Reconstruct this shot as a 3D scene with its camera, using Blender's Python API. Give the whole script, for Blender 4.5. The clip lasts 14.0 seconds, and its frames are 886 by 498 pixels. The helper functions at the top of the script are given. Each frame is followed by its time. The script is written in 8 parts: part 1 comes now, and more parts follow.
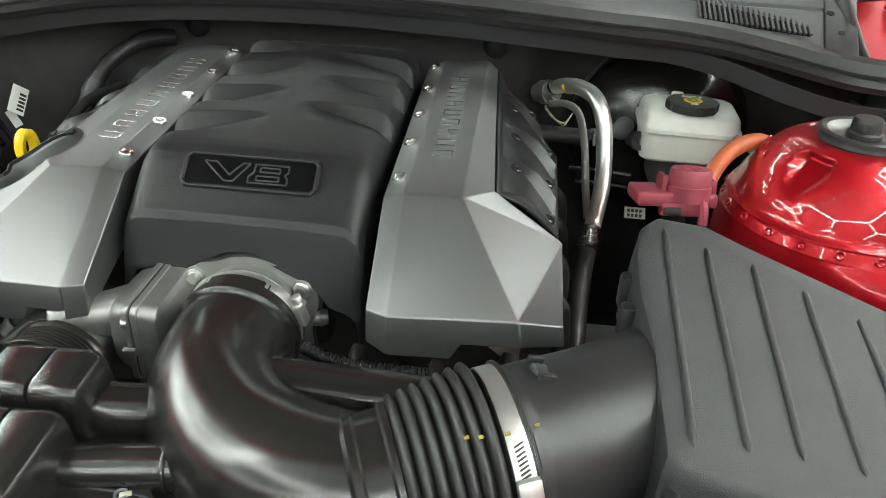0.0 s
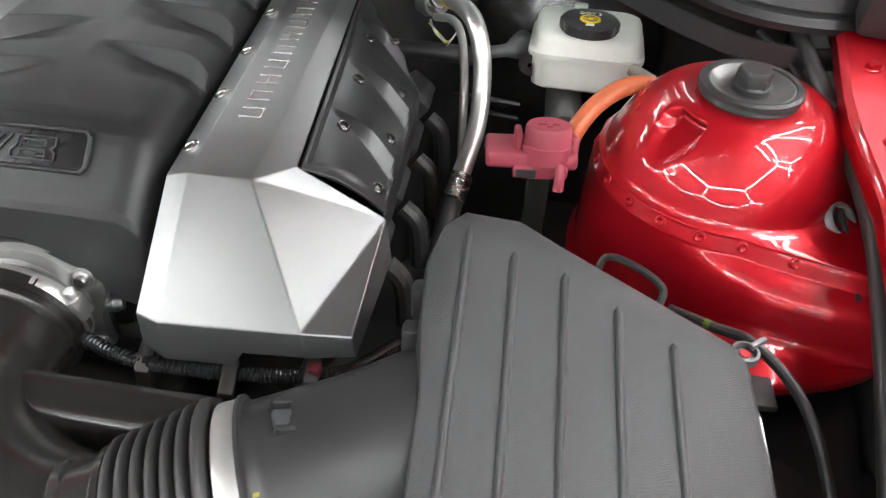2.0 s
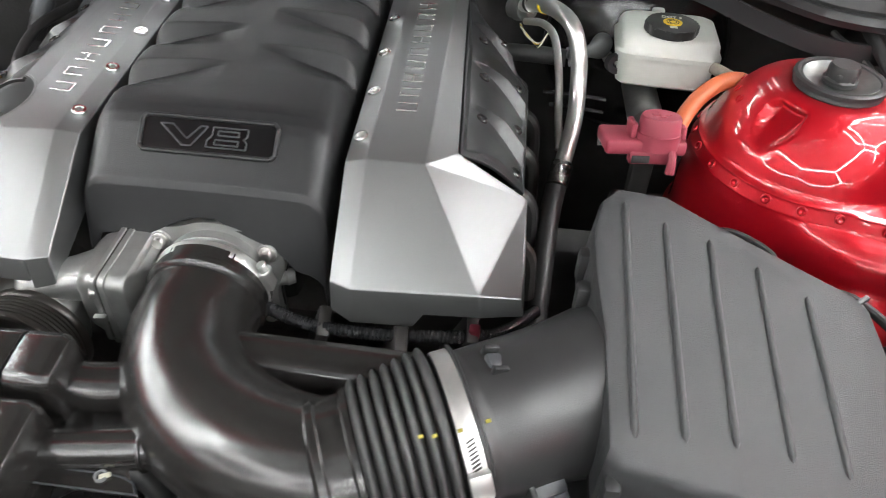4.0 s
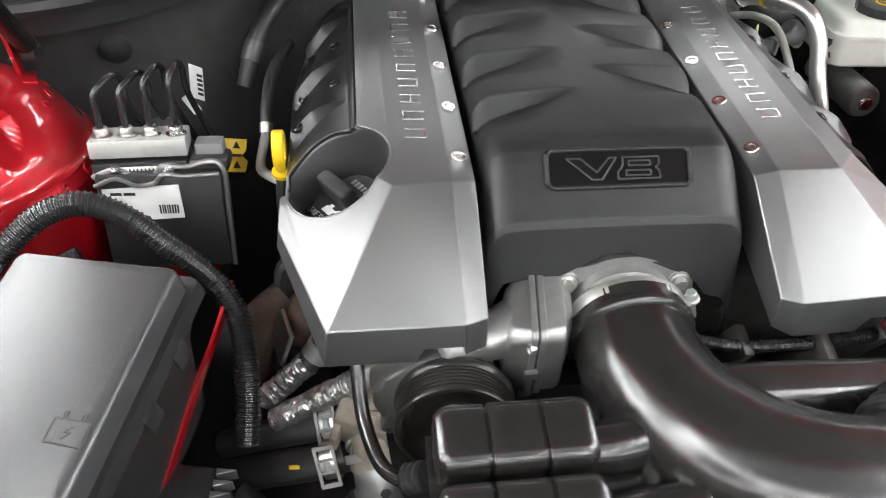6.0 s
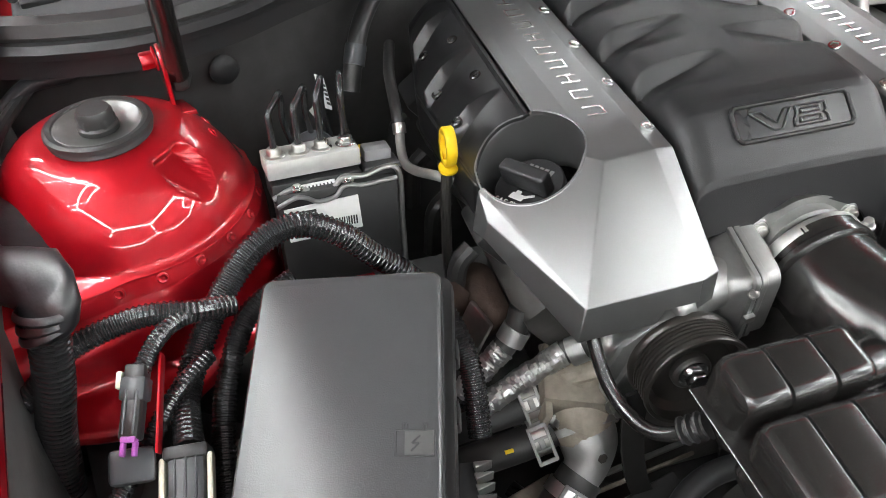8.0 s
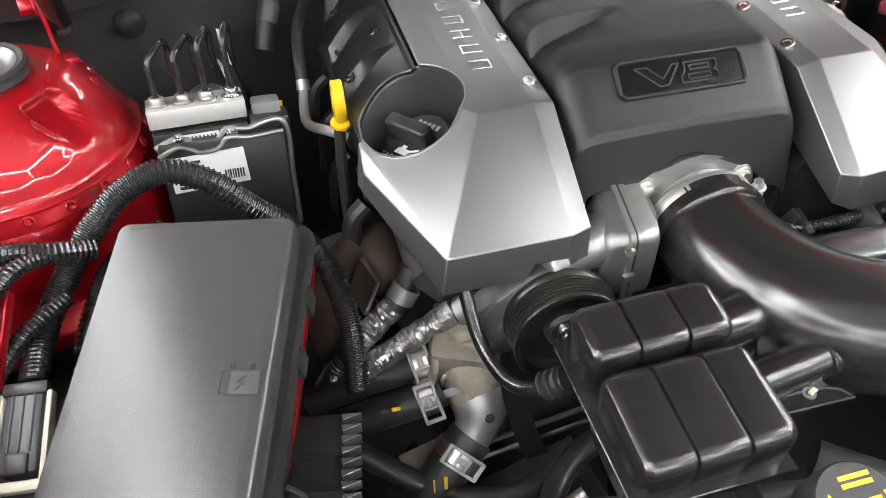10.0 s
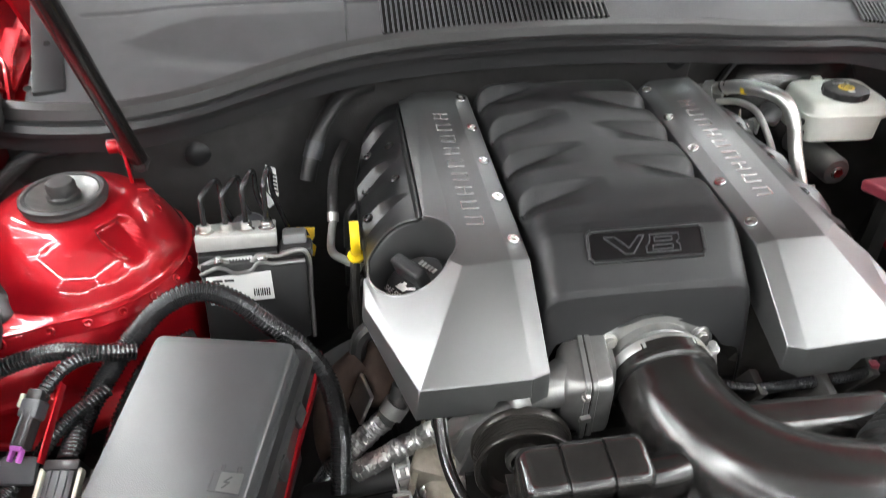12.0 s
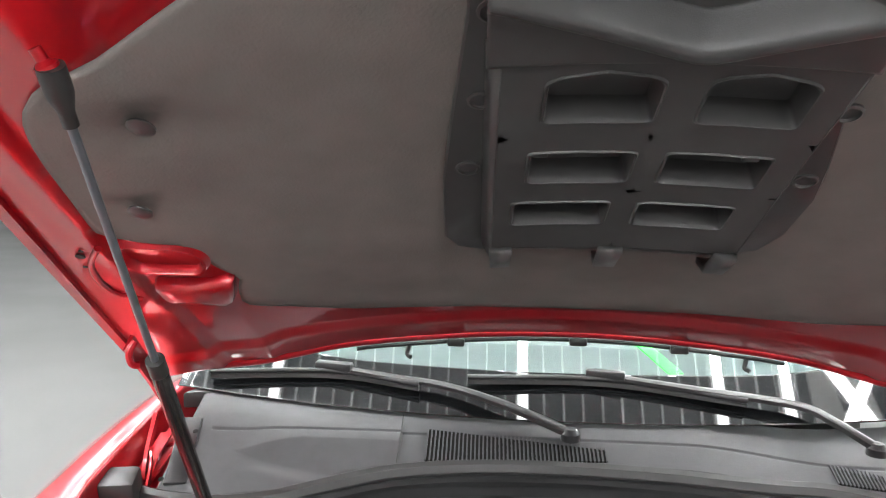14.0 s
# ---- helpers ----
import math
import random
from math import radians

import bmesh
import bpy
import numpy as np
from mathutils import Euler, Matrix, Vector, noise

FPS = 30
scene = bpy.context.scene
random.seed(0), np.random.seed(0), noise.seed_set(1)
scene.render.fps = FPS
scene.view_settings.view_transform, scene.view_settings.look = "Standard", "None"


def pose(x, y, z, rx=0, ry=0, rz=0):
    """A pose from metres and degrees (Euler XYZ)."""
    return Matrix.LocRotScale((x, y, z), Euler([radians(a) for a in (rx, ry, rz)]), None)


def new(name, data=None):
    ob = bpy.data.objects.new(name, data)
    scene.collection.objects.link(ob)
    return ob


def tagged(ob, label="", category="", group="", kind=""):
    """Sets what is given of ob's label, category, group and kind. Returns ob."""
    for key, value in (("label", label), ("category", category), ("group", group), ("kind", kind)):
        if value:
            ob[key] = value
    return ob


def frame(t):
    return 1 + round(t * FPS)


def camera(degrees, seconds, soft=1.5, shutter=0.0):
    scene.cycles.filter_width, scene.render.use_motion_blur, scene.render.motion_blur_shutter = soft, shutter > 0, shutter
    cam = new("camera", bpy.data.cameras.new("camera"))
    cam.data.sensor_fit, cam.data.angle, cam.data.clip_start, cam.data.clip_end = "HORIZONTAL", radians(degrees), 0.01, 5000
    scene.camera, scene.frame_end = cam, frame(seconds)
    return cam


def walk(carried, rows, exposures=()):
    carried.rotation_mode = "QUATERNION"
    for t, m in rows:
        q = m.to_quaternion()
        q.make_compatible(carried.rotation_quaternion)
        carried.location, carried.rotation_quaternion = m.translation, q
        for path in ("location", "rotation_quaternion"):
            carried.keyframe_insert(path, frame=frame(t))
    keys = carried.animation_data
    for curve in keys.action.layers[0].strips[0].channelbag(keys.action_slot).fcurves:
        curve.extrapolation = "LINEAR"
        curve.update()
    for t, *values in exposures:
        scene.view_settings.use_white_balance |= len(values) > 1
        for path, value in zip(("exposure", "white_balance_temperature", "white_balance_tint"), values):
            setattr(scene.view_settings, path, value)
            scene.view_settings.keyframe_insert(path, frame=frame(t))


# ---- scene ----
cam = camera(61.6, 14.0, 0.55, 0.2)
# seconds, x, y, z in metres, then the turns rx, ry, rz in degrees
ROWS = [
    (0, 0.2361, -0.6050, 1.1746, 60.06, -1.95, 7.28),
    (0.5, 0.2499, -0.5598, 1.1773, 57.44, -1.86, 7.47),
    (1, 0.2788, -0.5230, 1.1700, 53.03, -1.77, 7.82),
    (1.5, 0.3294, -0.4853, 1.1843, 49.26, -1.82, 7.84),
    (2, 0.3780, -0.4573, 1.2246, 48.52, -1.86, 7.78),
    (2.2, 0.3999, -0.4465, 1.2459, 48.40, -1.90, 7.67),
    (4.3, 0.1888, -0.5970, 1.2601, 48.84, -2.03, 6.11),
    (4.5, 0.1448, -0.6210, 1.2675, 48.84, -2.00, 5.80),
    (5, 0.0558, -0.6155, 1.2619, 48.75, -1.83, 3.00),
    (5.5, -0.0776, -0.5634, 1.2407, 48.79, -1.52, -0.84),
    (6, -0.1924, -0.5176, 1.2479, 48.84, -1.24, -4.94),
    (6.5, -0.3132, -0.4842, 1.2568, 48.65, -0.89, -7.97),
    (7, -0.4332, -0.4725, 1.2786, 48.61, -0.47, -12.01),
    (7.2, -0.4573, -0.4692, 1.2736, 48.67, -0.22, -13.37),
    (9.3, -0.4335, -0.5246, 1.2415, 46.97, 0.33, -17.95),
    (9.5, -0.4058, -0.5267, 1.2394, 46.98, 0.40, -17.68),
    (10, -0.3462, -0.5333, 1.2274, 47.17, 0.30, -15.10),
    (10.5, -0.3027, -0.5356, 1.2337, 47.05, 0.14, -12.56),
    (11, -0.2725, -0.5357, 1.2416, 47.08, -0.07, -11.31),
    (11.5, -0.2747, -0.5422, 1.2662, 47.35, -0.22, -10.09),
    (12, -0.2819, -0.5951, 1.3345, 53.49, -0.39, -7.70),
    (12.5, -0.2570, -0.7164, 1.4221, 65.11, -0.75, -3.36),
    (13, -0.2291, -0.7973, 1.4592, 73.96, -1.18, 0.96),
    (13.5, -0.1977, -0.8342, 1.4771, 78.82, -1.39, 2.99),
    (14, -0.1489, -0.8419, 1.4803, 83.29, -1.27, 3.20),
]
walk(cam, [(t, pose(*row)) for t, *row in ROWS], exposures=((0.0, 0.86, 6560, 0), (0.6, 1.15, 6500, 5), (1.5, 1.2, 6500, 10), (2.0, 1.15, 6500, 10), (4.5, 1.25, 6500, 10), (5.5, 1.32, 6500, 10), (6.2, 1.22, 6500, 10), (7.0, 1.13, 6500, 10), (9.6, 1.2, 6500, 10), (10.9, 1.36, 6500, 10), (11.5, 1.34, 6500, 10), (12.2, 1.2, 6500, 10), (13.2, 1.31, 6500, 10), (14.0, 1.42, 6500, 10)))

# ---- world, lights, exposure ----
world = bpy.data.worlds.new("world")
world.use_nodes = True
world.node_tree.nodes["Background"].inputs[0].default_value = (0.75, 0.82, 0.9, 1)
world.node_tree.nodes["Background"].inputs[1].default_value = 0.15
scene.world = world
LIGHT = 31.0          # strength of the hexagon bars over the bonnet
TUBE = 13.0            # strength of the long tubes over the roof; added fill tubes take double
scene.view_settings.exposure = 1.0


# ---- materials ----
def mat(name, col, rough=0.5, metal=0.0, var=0.12, scale=40.0, bump=0.0, bscale=500.0, coat=0.0, spec=0.5, rvar=0.1, big=6.0, emit=0.0, dust=0.0, stretch=None):
    m = bpy.data.materials.new(name)
    m.use_nodes = True
    nt = m.node_tree
    n, l = nt.nodes, nt.links
    p = n["Principled BSDF"]
    p.inputs["Metallic"].default_value = metal
    p.inputs["Specular IOR Level"].default_value = spec
    p.inputs["Coat Weight"].default_value = coat
    p.inputs["Coat Roughness"].default_value = 0.04
    tc = n.new("ShaderNodeTexCoord")
    fine = n.new("ShaderNodeTexNoise")
    fine.inputs["Scale"].default_value, fine.inputs["Detail"].default_value = scale, 6
    broad = n.new("ShaderNodeTexNoise")
    broad.inputs["Scale"].default_value, broad.inputs["Detail"].default_value = big, 3
    l.new(tc.outputs["Object"], fine.inputs["Vector"])
    l.new(tc.outputs["Object"], broad.inputs["Vector"])
    add = n.new("ShaderNodeMath")
    add.operation = "ADD"
    l.new(fine.outputs["Fac"], add.inputs[0])
    l.new(broad.outputs["Fac"], add.inputs[1])
    ramp = n.new("ShaderNodeMapRange")
    ramp.inputs[1].default_value, ramp.inputs[2].default_value = 0.6, 1.4
    ramp.inputs[3].default_value, ramp.inputs[4].default_value = 1 - var, 1 + var
    l.new(add.outputs[0], ramp.inputs[0])
    mul = n.new("ShaderNodeVectorMath")
    mul.operation = "SCALE"
    mul.inputs[0].default_value = col
    l.new(ramp.outputs[0], mul.inputs["Scale"])
    colour = mul.outputs[0]
    if dust:
        specks = n.new("ShaderNodeTexNoise")
        specks.inputs["Scale"].default_value, specks.inputs["Detail"].default_value = 620, 2
        l.new(tc.outputs["Object"], specks.inputs["Vector"])
        cut = n.new("ShaderNodeMapRange")
        cut.inputs[1].default_value, cut.inputs[2].default_value = 0.72, 0.78
        cut.inputs[3].default_value, cut.inputs[4].default_value = 0.0, dust
        l.new(specks.outputs["Fac"], cut.inputs[0])
        mix = n.new("ShaderNodeMix")
        mix.data_type = "RGBA"
        l.new(cut.outputs[0], mix.inputs[0])
        l.new(colour, mix.inputs[6])
        mix.inputs[7].default_value = (0.12, 0.115, 0.105, 1)
        colour = mix.outputs[2]
    l.new(colour, p.inputs["Base Color"])
    rr = n.new("ShaderNodeMapRange")
    rr.inputs[1].default_value, rr.inputs[2].default_value = 0.3, 0.7
    rr.inputs[3].default_value, rr.inputs[4].default_value = max(0.02, rough * (1 - rvar)), min(1, rough * (1 + rvar))
    l.new(broad.outputs["Fac"], rr.inputs[0])
    l.new(rr.outputs[0], p.inputs["Roughness"])
    if bump:
        grain = n.new("ShaderNodeTexNoise")
        grain.inputs["Scale"].default_value, grain.inputs["Detail"].default_value = bscale, 3
        if stretch:
            mapping = n.new("ShaderNodeMapping")
            mapping.inputs["Rotation"].default_value = (0, 0, radians(stretch[3]))
            mapping.inputs["Scale"].default_value = stretch[:3]
            l.new(tc.outputs["Object"], mapping.inputs["Vector"])
            l.new(mapping.outputs[0], grain.inputs["Vector"])
        else:
            l.new(tc.outputs["Object"], grain.inputs["Vector"])
        b = n.new("ShaderNodeBump")
        b.inputs["Strength"].default_value, b.inputs["Distance"].default_value = bump, 0.001
        l.new(grain.outputs["Fac"], b.inputs["Height"])
        l.new(b.outputs[0], p.inputs["Normal"])
    if emit:
        p.inputs["Emission Color"].default_value = (*col, 1)
        p.inputs["Emission Strength"].default_value = emit
    return m


BLACK_GRAIN = mat("black_grained_plastic", (0.0205, 0.0207, 0.0217), 0.38, bump=0.30, bscale=1300, var=0.12, dust=0.2, spec=0.38)
BLACK_SATIN = mat("black_satin_plastic", (0.0160, 0.0148, 0.0142), 0.215, bump=0.03, bscale=500, var=0.10, rvar=0.10, dust=0.25, spec=0.85)
BLACK_DUCT = mat("black_moulded_plastic", (0.0235, 0.0235, 0.024), 0.38, bump=0.14, bscale=900, var=0.2, rvar=0.2, dust=0.25)
GREY_LID = mat("dark_grey_grained_plastic", (0.025, 0.0258, 0.027), 0.37, bump=0.8, bscale=1250, var=0.16, dust=0.15, spec=0.65)
BLACK_MATT = mat("black_matt_liner", (0.052, 0.051, 0.0505), 0.60, bump=0.3, bscale=200, var=0.3, dust=0.3)
DARK_METAL = mat("dark_oily_metal", (0.058, 0.055, 0.052), 0.50, metal=0.4, bump=0.4, bscale=150, var=0.5)
RUBBER = mat("black_rubber", (0.026, 0.0257, 0.0257), 0.45, bump=0.15, bscale=300, var=0.2, dust=0.2)
CONDUIT = mat("black_conduit_plastic", (0.018, 0.018, 0.019), 0.25, var=0.2, spec=0.7)
FUSE_LID = mat("fuse_lid_plastic", (0.050, 0.051, 0.053), 0.22, bump=0.18, bscale=950, var=0.06, dust=0.1, spec=0.68, rvar=0.03)
ALU = mat("bright_aluminium", (0.72, 0.72, 0.70), 0.36, metal=0.9, var=0.06, scale=200, bump=0.05)
ROD = mat("blue_grey_rod", (0.16, 0.18, 0.20), 0.30, metal=0.6, var=0.08)
BLOCK = mat("pale_machined_aluminium", (0.50, 0.50, 0.48), 0.50, metal=0.55, var=0.12, scale=120, bump=0.15)
PULLEY = mat("worn_pulley_metal", (0.035, 0.032, 0.029), 0.30, metal=0.5, var=0.3, scale=60, bump=0.05)
# near-black for what lies in shade: slots, holes, gaps and half-hidden parts
SHADE_BLACK = mat("shade_black", (0.012, 0.0115, 0.011), 0.9, var=0.2, spec=0.2)
CUP = mat("dull_steel_cup", (0.19, 0.19, 0.185), 0.40, metal=0.8, var=0.2, scale=80)
PALE_GREY = mat("pale_grey_plastic", (0.33, 0.33, 0.32), 0.45, var=0.08)
GLOSS_BLACK = mat("gloss_black_print", (0.006, 0.0065, 0.007), 0.03, var=0.05, rvar=0.0)
SILVER = mat("satin_silver_paint", (0.278, 0.281, 0.283), 0.44, metal=0.92, var=0.03, scale=800, bump=0.02, bscale=1500, rvar=0.06)
BADGE = mat("dark_satin_badge", (0.075, 0.076, 0.080), 0.30, metal=0.35, var=0.06)
SIDE_PANEL = mat("glossy_black_side_panel", (0.0135, 0.0138, 0.0145), 0.33, bump=0.08, bscale=900, var=0.12, dust=0.15, spec=0.6)
BADGE_PLATE = mat("deep_black_badge_plate", (0.006, 0.0062, 0.0066), 0.22, bump=0.02, bscale=900, var=0.1, spec=0.2)
TAPE = mat("black_cloth_tape", (0.020, 0.0205, 0.022), 0.36, bump=0.9, bscale=70, var=0.2, spec=0.7)
GREY_FITTING = mat("mid_grey_fitting", (0.17, 0.172, 0.175), 0.42, var=0.08)
CHROME = mat("bright_metal", (0.75, 0.75, 0.74), 0.18, metal=1.0, var=0.08, scale=200)
STEEL = mat("brushed_steel", (0.58, 0.57, 0.55), 0.28, metal=1.0, var=0.15, scale=150, bump=0.1, bscale=400)
CAST = mat("cast_aluminium", (0.33, 0.33, 0.322), 0.40, metal=0.85, var=0.14, scale=90, bump=0.14, bscale=450, rvar=0.3)
DIRTY_CAST = mat("dusty_cast_aluminium", (0.27, 0.24, 0.20), 0.65, metal=0.5, var=0.45, scale=70, bump=0.6, bscale=300)
FOIL = mat("crinkled_foil", (0.42, 0.42, 0.41), 0.33, metal=0.95, var=0.35, scale=160, bump=0.5, bscale=260)
RED = mat("red_car_paint", (0.43, 0.0034, 0.0115), 0.40, metal=0.55, var=0.04, scale=900, coat=1.0, spec=0.35, rvar=0.1)
PINK = mat("faded_red_plastic", (0.25, 0.034, 0.054), 0.50, var=0.1, bump=0.1)
ORANGE = mat("orange_hose", (0.42, 0.095, 0.032), 0.5, var=0.12)
YELLOW = mat("yellow_plastic", (0.78, 0.52, 0.015), 0.38, var=0.08)
CREAM = mat("cream_plastic", (0.62, 0.60, 0.48), 0.45, var=0.06)
MILKY = mat("milky_white_plastic", (0.66, 0.67, 0.62), 0.38, var=0.07, scale=60)
LABEL = mat("white_label_paper", (0.66, 0.66, 0.65), 0.5, var=0.04)
INK = mat("black_print", (0.015, 0.015, 0.015), 0.6, var=0.05)
WHITE_INK = mat("white_print", (0.75, 0.75, 0.73), 0.5, var=0.05)
PURPLE = mat("purple_plastic", (0.40, 0.10, 0.42), 0.45, var=0.08)
GREY_PLUG = mat("grey_connector_plastic", (0.046, 0.049, 0.054), 0.40, var=0.12)
FELT = mat("grey_brown_felt", (0.20, 0.182, 0.170), 0.95, bump=0.6, bscale=300, var=0.18, scale=14, big=3.0, spec=0.2, dust=0.25)
TRIM = mat("black_scoop_trim", (0.062, 0.060, 0.060), 0.42, bump=0.15, bscale=700, var=0.15)
COWL = mat("grey_cowl_plastic", (0.074, 0.075, 0.078), 0.50, bump=0.3, bscale=900, var=0.12, spec=0.28)
BROWN_RUST = mat("rusty_manifold", (0.055, 0.034, 0.026), 0.75, metal=0.3, var=0.5, scale=60, bump=0.5, bscale=200)
FLOOR = mat("grey_painted_floor", (0.11, 0.11, 0.1075), 0.5, var=0.06, scale=2.0, big=0.4, rvar=0.2, spec=0.3)
WALL = mat("grey_wall_paint", (0.29, 0.29, 0.286), 0.7, var=0.03, scale=3.0)
CEILING = mat("dark_ceiling_panel", (0.15, 0.157, 0.16), 0.7, var=0.1, scale=2.0)
SEAM = mat("pale_ceiling_seam", (0.82, 0.84, 0.85), 0.6, var=0.05)
LED = mat("led_bar", (0.985, 1.0, 0.99), 0.5, var=0.0, emit=LIGHT)
LED_TUBE = mat("led_tube", (0.97, 1.0, 1.01), 0.5, var=0.0, emit=TUBE)
LED_FILL = mat("led_fill_tube", (0.97, 1.0, 1.01), 0.5, var=0.0, emit=2 * TUBE)
GREEN = mat("green_card", (0.02, 0.80, 0.04), 0.6, var=0.05)
DULL_YELLOW = mat("rubbed_yellow_paint", (0.26, 0.22, 0.025), 0.55, var=0.4, scale=300)
FADED_GREEN = mat("faded_green_paint", (0.10, 0.15, 0.02), 0.5, var=0.3)
DASH = mat("grey_dashboard", (0.05, 0.058, 0.058), 0.7, bump=0.3, var=0.1)
GLASS = bpy.data.materials.new("windscreen_glass")
GLASS.use_nodes = True
_g = GLASS.node_tree.nodes["Principled BSDF"].inputs
_g["Base Color"].default_value = (0.80, 0.92, 0.90, 1)
_g["Roughness"].default_value, _g["Transmission Weight"].default_value, _g["IOR"].default_value = 0.01, 1.0, 1.5


# ---- mesh helpers ----
def V(*a):
    return Vector(a)


def thing(name, base, label, category, group="", kind=""):
    ob = new(name)
    ob.empty_display_size = 0.02
    ob.location = base
    return tagged(ob, label, category, group, kind)


def part(name, bm, material, parent=None, label="", angle=35, weld=0.0):
    if weld:
        bmesh.ops.remove_doubles(bm, verts=bm.verts, dist=weld)
    bmesh.ops.recalc_face_normals(bm, faces=bm.faces)
    me = bpy.data.meshes.new(name)
    bm.to_mesh(me)
    bm.free()
    me.materials.append(material)
    me.polygons.foreach_set("use_smooth", [True] * len(me.polygons))
    me.set_sharp_from_angle(angle=radians(angle))
    ob = new(name, me)
    if parent is not None:
        up, chain = parent, Matrix()
        while up is not None:
            chain = Matrix.Translation(up.location) @ chain
            up = up.parent
        if parent.type == "EMPTY":
            ob.parent = parent
            ob.matrix_parent_inverse = chain.inverted()
        else:
            ob.parent = parent
    if label:
        ob["label"] = label
    return ob


def soften(ob, width=0.0015, segs=2, angle=25):
    b = ob.modifiers.new("bevel", "BEVEL")
    b.width, b.segments, b.limit_method, b.angle_limit = width, segs, "ANGLE", radians(angle)
    return ob


def thick(ob, t=0.003, offset=-1):
    s = ob.modifiers.new("solidify", "SOLIDIFY")
    s.thickness, s.offset = t, offset
    return ob


def box(bm, c, s, bev=0.0, m=None, segs=2):
    """A box of size s about c, its edges rounded, turned by the pose m about c."""
    t = bmesh.new()
    bmesh.ops.create_cube(t, size=1)
    for v in t.verts:
        v.co = Vector((v.co.x * s[0], v.co.y * s[1], v.co.z * s[2]))
    if bev:
        bmesh.ops.bevel(t, geom=t.edges[:], offset=min(bev, 0.49 * min(s)), segments=segs, profile=0.5, affect="EDGES")
    join(bm, t, Matrix.Translation(c) @ (m or Matrix()))
    return bm


def join(bm, t, m=Matrix()):
    at = {}
    for v in t.verts:
        at[v] = bm.verts.new(m @ v.co)
    for f in t.faces:
        bm.faces.new([at[v] for v in f.verts])
    t.free()
    return bm


def prism(bm, poly, z0, z1, m=None, bev=0.0, segs=2):
    """A polygon in the xy plane drawn out from z0 to z1, then posed by m."""
    t = bmesh.new()
    low = [t.verts.new((x, y, z0)) for x, y in poly]
    top = [t.verts.new((x, y, z1)) for x, y in poly]
    n = len(poly)
    t.faces.new(low[::-1])
    t.faces.new(top)
    for i in range(n):
        t.faces.new((low[i], low[(i + 1) % n], top[(i + 1) % n], top[i]))
    if bev:
        bmesh.ops.bevel(t, geom=t.edges[:], offset=bev, segments=segs, profile=0.5, affect="EDGES")
    return join(bm, t, m or Matrix())


def frame_of(o, z, x=(1, 0, 0)):
    """A pose at o whose z points along z and whose x lies as near x as it can."""
    z = Vector(z).normalized()
    y = z.cross(Vector(x)).normalized()
    x = y.cross(z)
    return Matrix(((x.x, y.x, z.x, o[0]), (x.y, y.y, z.y, o[1]), (x.z, y.z, z.z, o[2]), (0, 0, 0, 1)))


def lathe(bm, prof, m=None, segs=32, cap=True):
    """Turns (radius, height) pairs about z."""
    m = m or Matrix()
    rings = []
    for r, z in prof:
        rings.append([bm.verts.new(m @ Vector((r * math.cos(a), r * math.sin(a), z))) for a in [2 * math.pi * k / segs for k in range(segs)]])
    for a, b in zip(rings, rings[1:]):
        for k in range(segs):
            bm.faces.new((a[k], a[(k + 1) % segs], b[(k + 1) % segs], b[k]))
    if cap:
        bm.faces.new(rings[0][::-1])
        bm.faces.new(rings[-1])
    return bm


def curve(pts, n):
    """n + 1 points of a smooth line through pts, at even steps."""
    p = [Vector(q) for q in pts]
    if len(p) == 2:
        return [p[0].lerp(p[1], i / n) for i in range(n + 1)]
    p = [2 * p[0] - p[1]] + p + [2 * p[-1] - p[-2]]
    fine = []
    for i in range(1, len(p) - 2):
        a, b, c, d = p[i - 1:i + 3]
        for k in range(24):
            t = k / 24
            fine.append(0.5 * ((2 * b) + (c - a) * t + (2 * a - 5 * b + 4 * c - d) * t * t + (3 * b - a - 3 * c + d) * t ** 3))
    fine.append(p[-2])
    run = [0.0]
    for a, b in zip(fine, fine[1:]):
        run.append(run[-1] + (b - a).length)
    out, j = [], 0
    for i in range(n + 1):
        s = run[-1] * i / n
        while j < len(fine) - 2 and run[j + 1] < s:
            j += 1
        f = (s - run[j]) / max(1e-9, run[j + 1] - run[j])
        out.append(fine[j].lerp(fine[j + 1], min(1, max(0, f))))
    return out


def sweep(bm, pts, radius, n=40, segs=14, cap=True, section=None, up=(0, 0, 1)):
    """A tube along a smooth line; radius: a number or a function of 0..1; section: unit outline instead of a circle."""
    line = curve(pts, n)
    sec = section or [(math.cos(2 * math.pi * k / segs), math.sin(2 * math.pi * k / segs)) for k in range(segs)]
    rings, side = [], None
    for i, q in enumerate(line):
        d = (line[min(i + 1, n)] - line[max(i - 1, 0)]).normalized()
        if side is None:
            side = d.cross(Vector(up))
            if side.length < 0.05:
                side = d.cross(Vector((0, 1, 0.01)))
        side = (side - d * side.dot(d)).normalized()
        high = side.cross(d)
        r = radius(i / n) if callable(radius) else radius
        rings.append([bm.verts.new(q + (side * a + high * b) * r) for a, b in sec])
    k = len(sec)
    for a, b in zip(rings, rings[1:]):
        for j in range(k):
            bm.faces.new((a[j], a[(j + 1) % k], b[(j + 1) % k], b[j]))
    if cap:
        bm.faces.new(rings[0][::-1])
        bm.faces.new(rings[-1])
    return bm


def tube(name, pts, r, material, parent, label="", n=40, segs=14, **kw):
    return part(name, sweep(bmesh.new(), pts, r, n, segs, **kw), material, parent, label, angle=50)


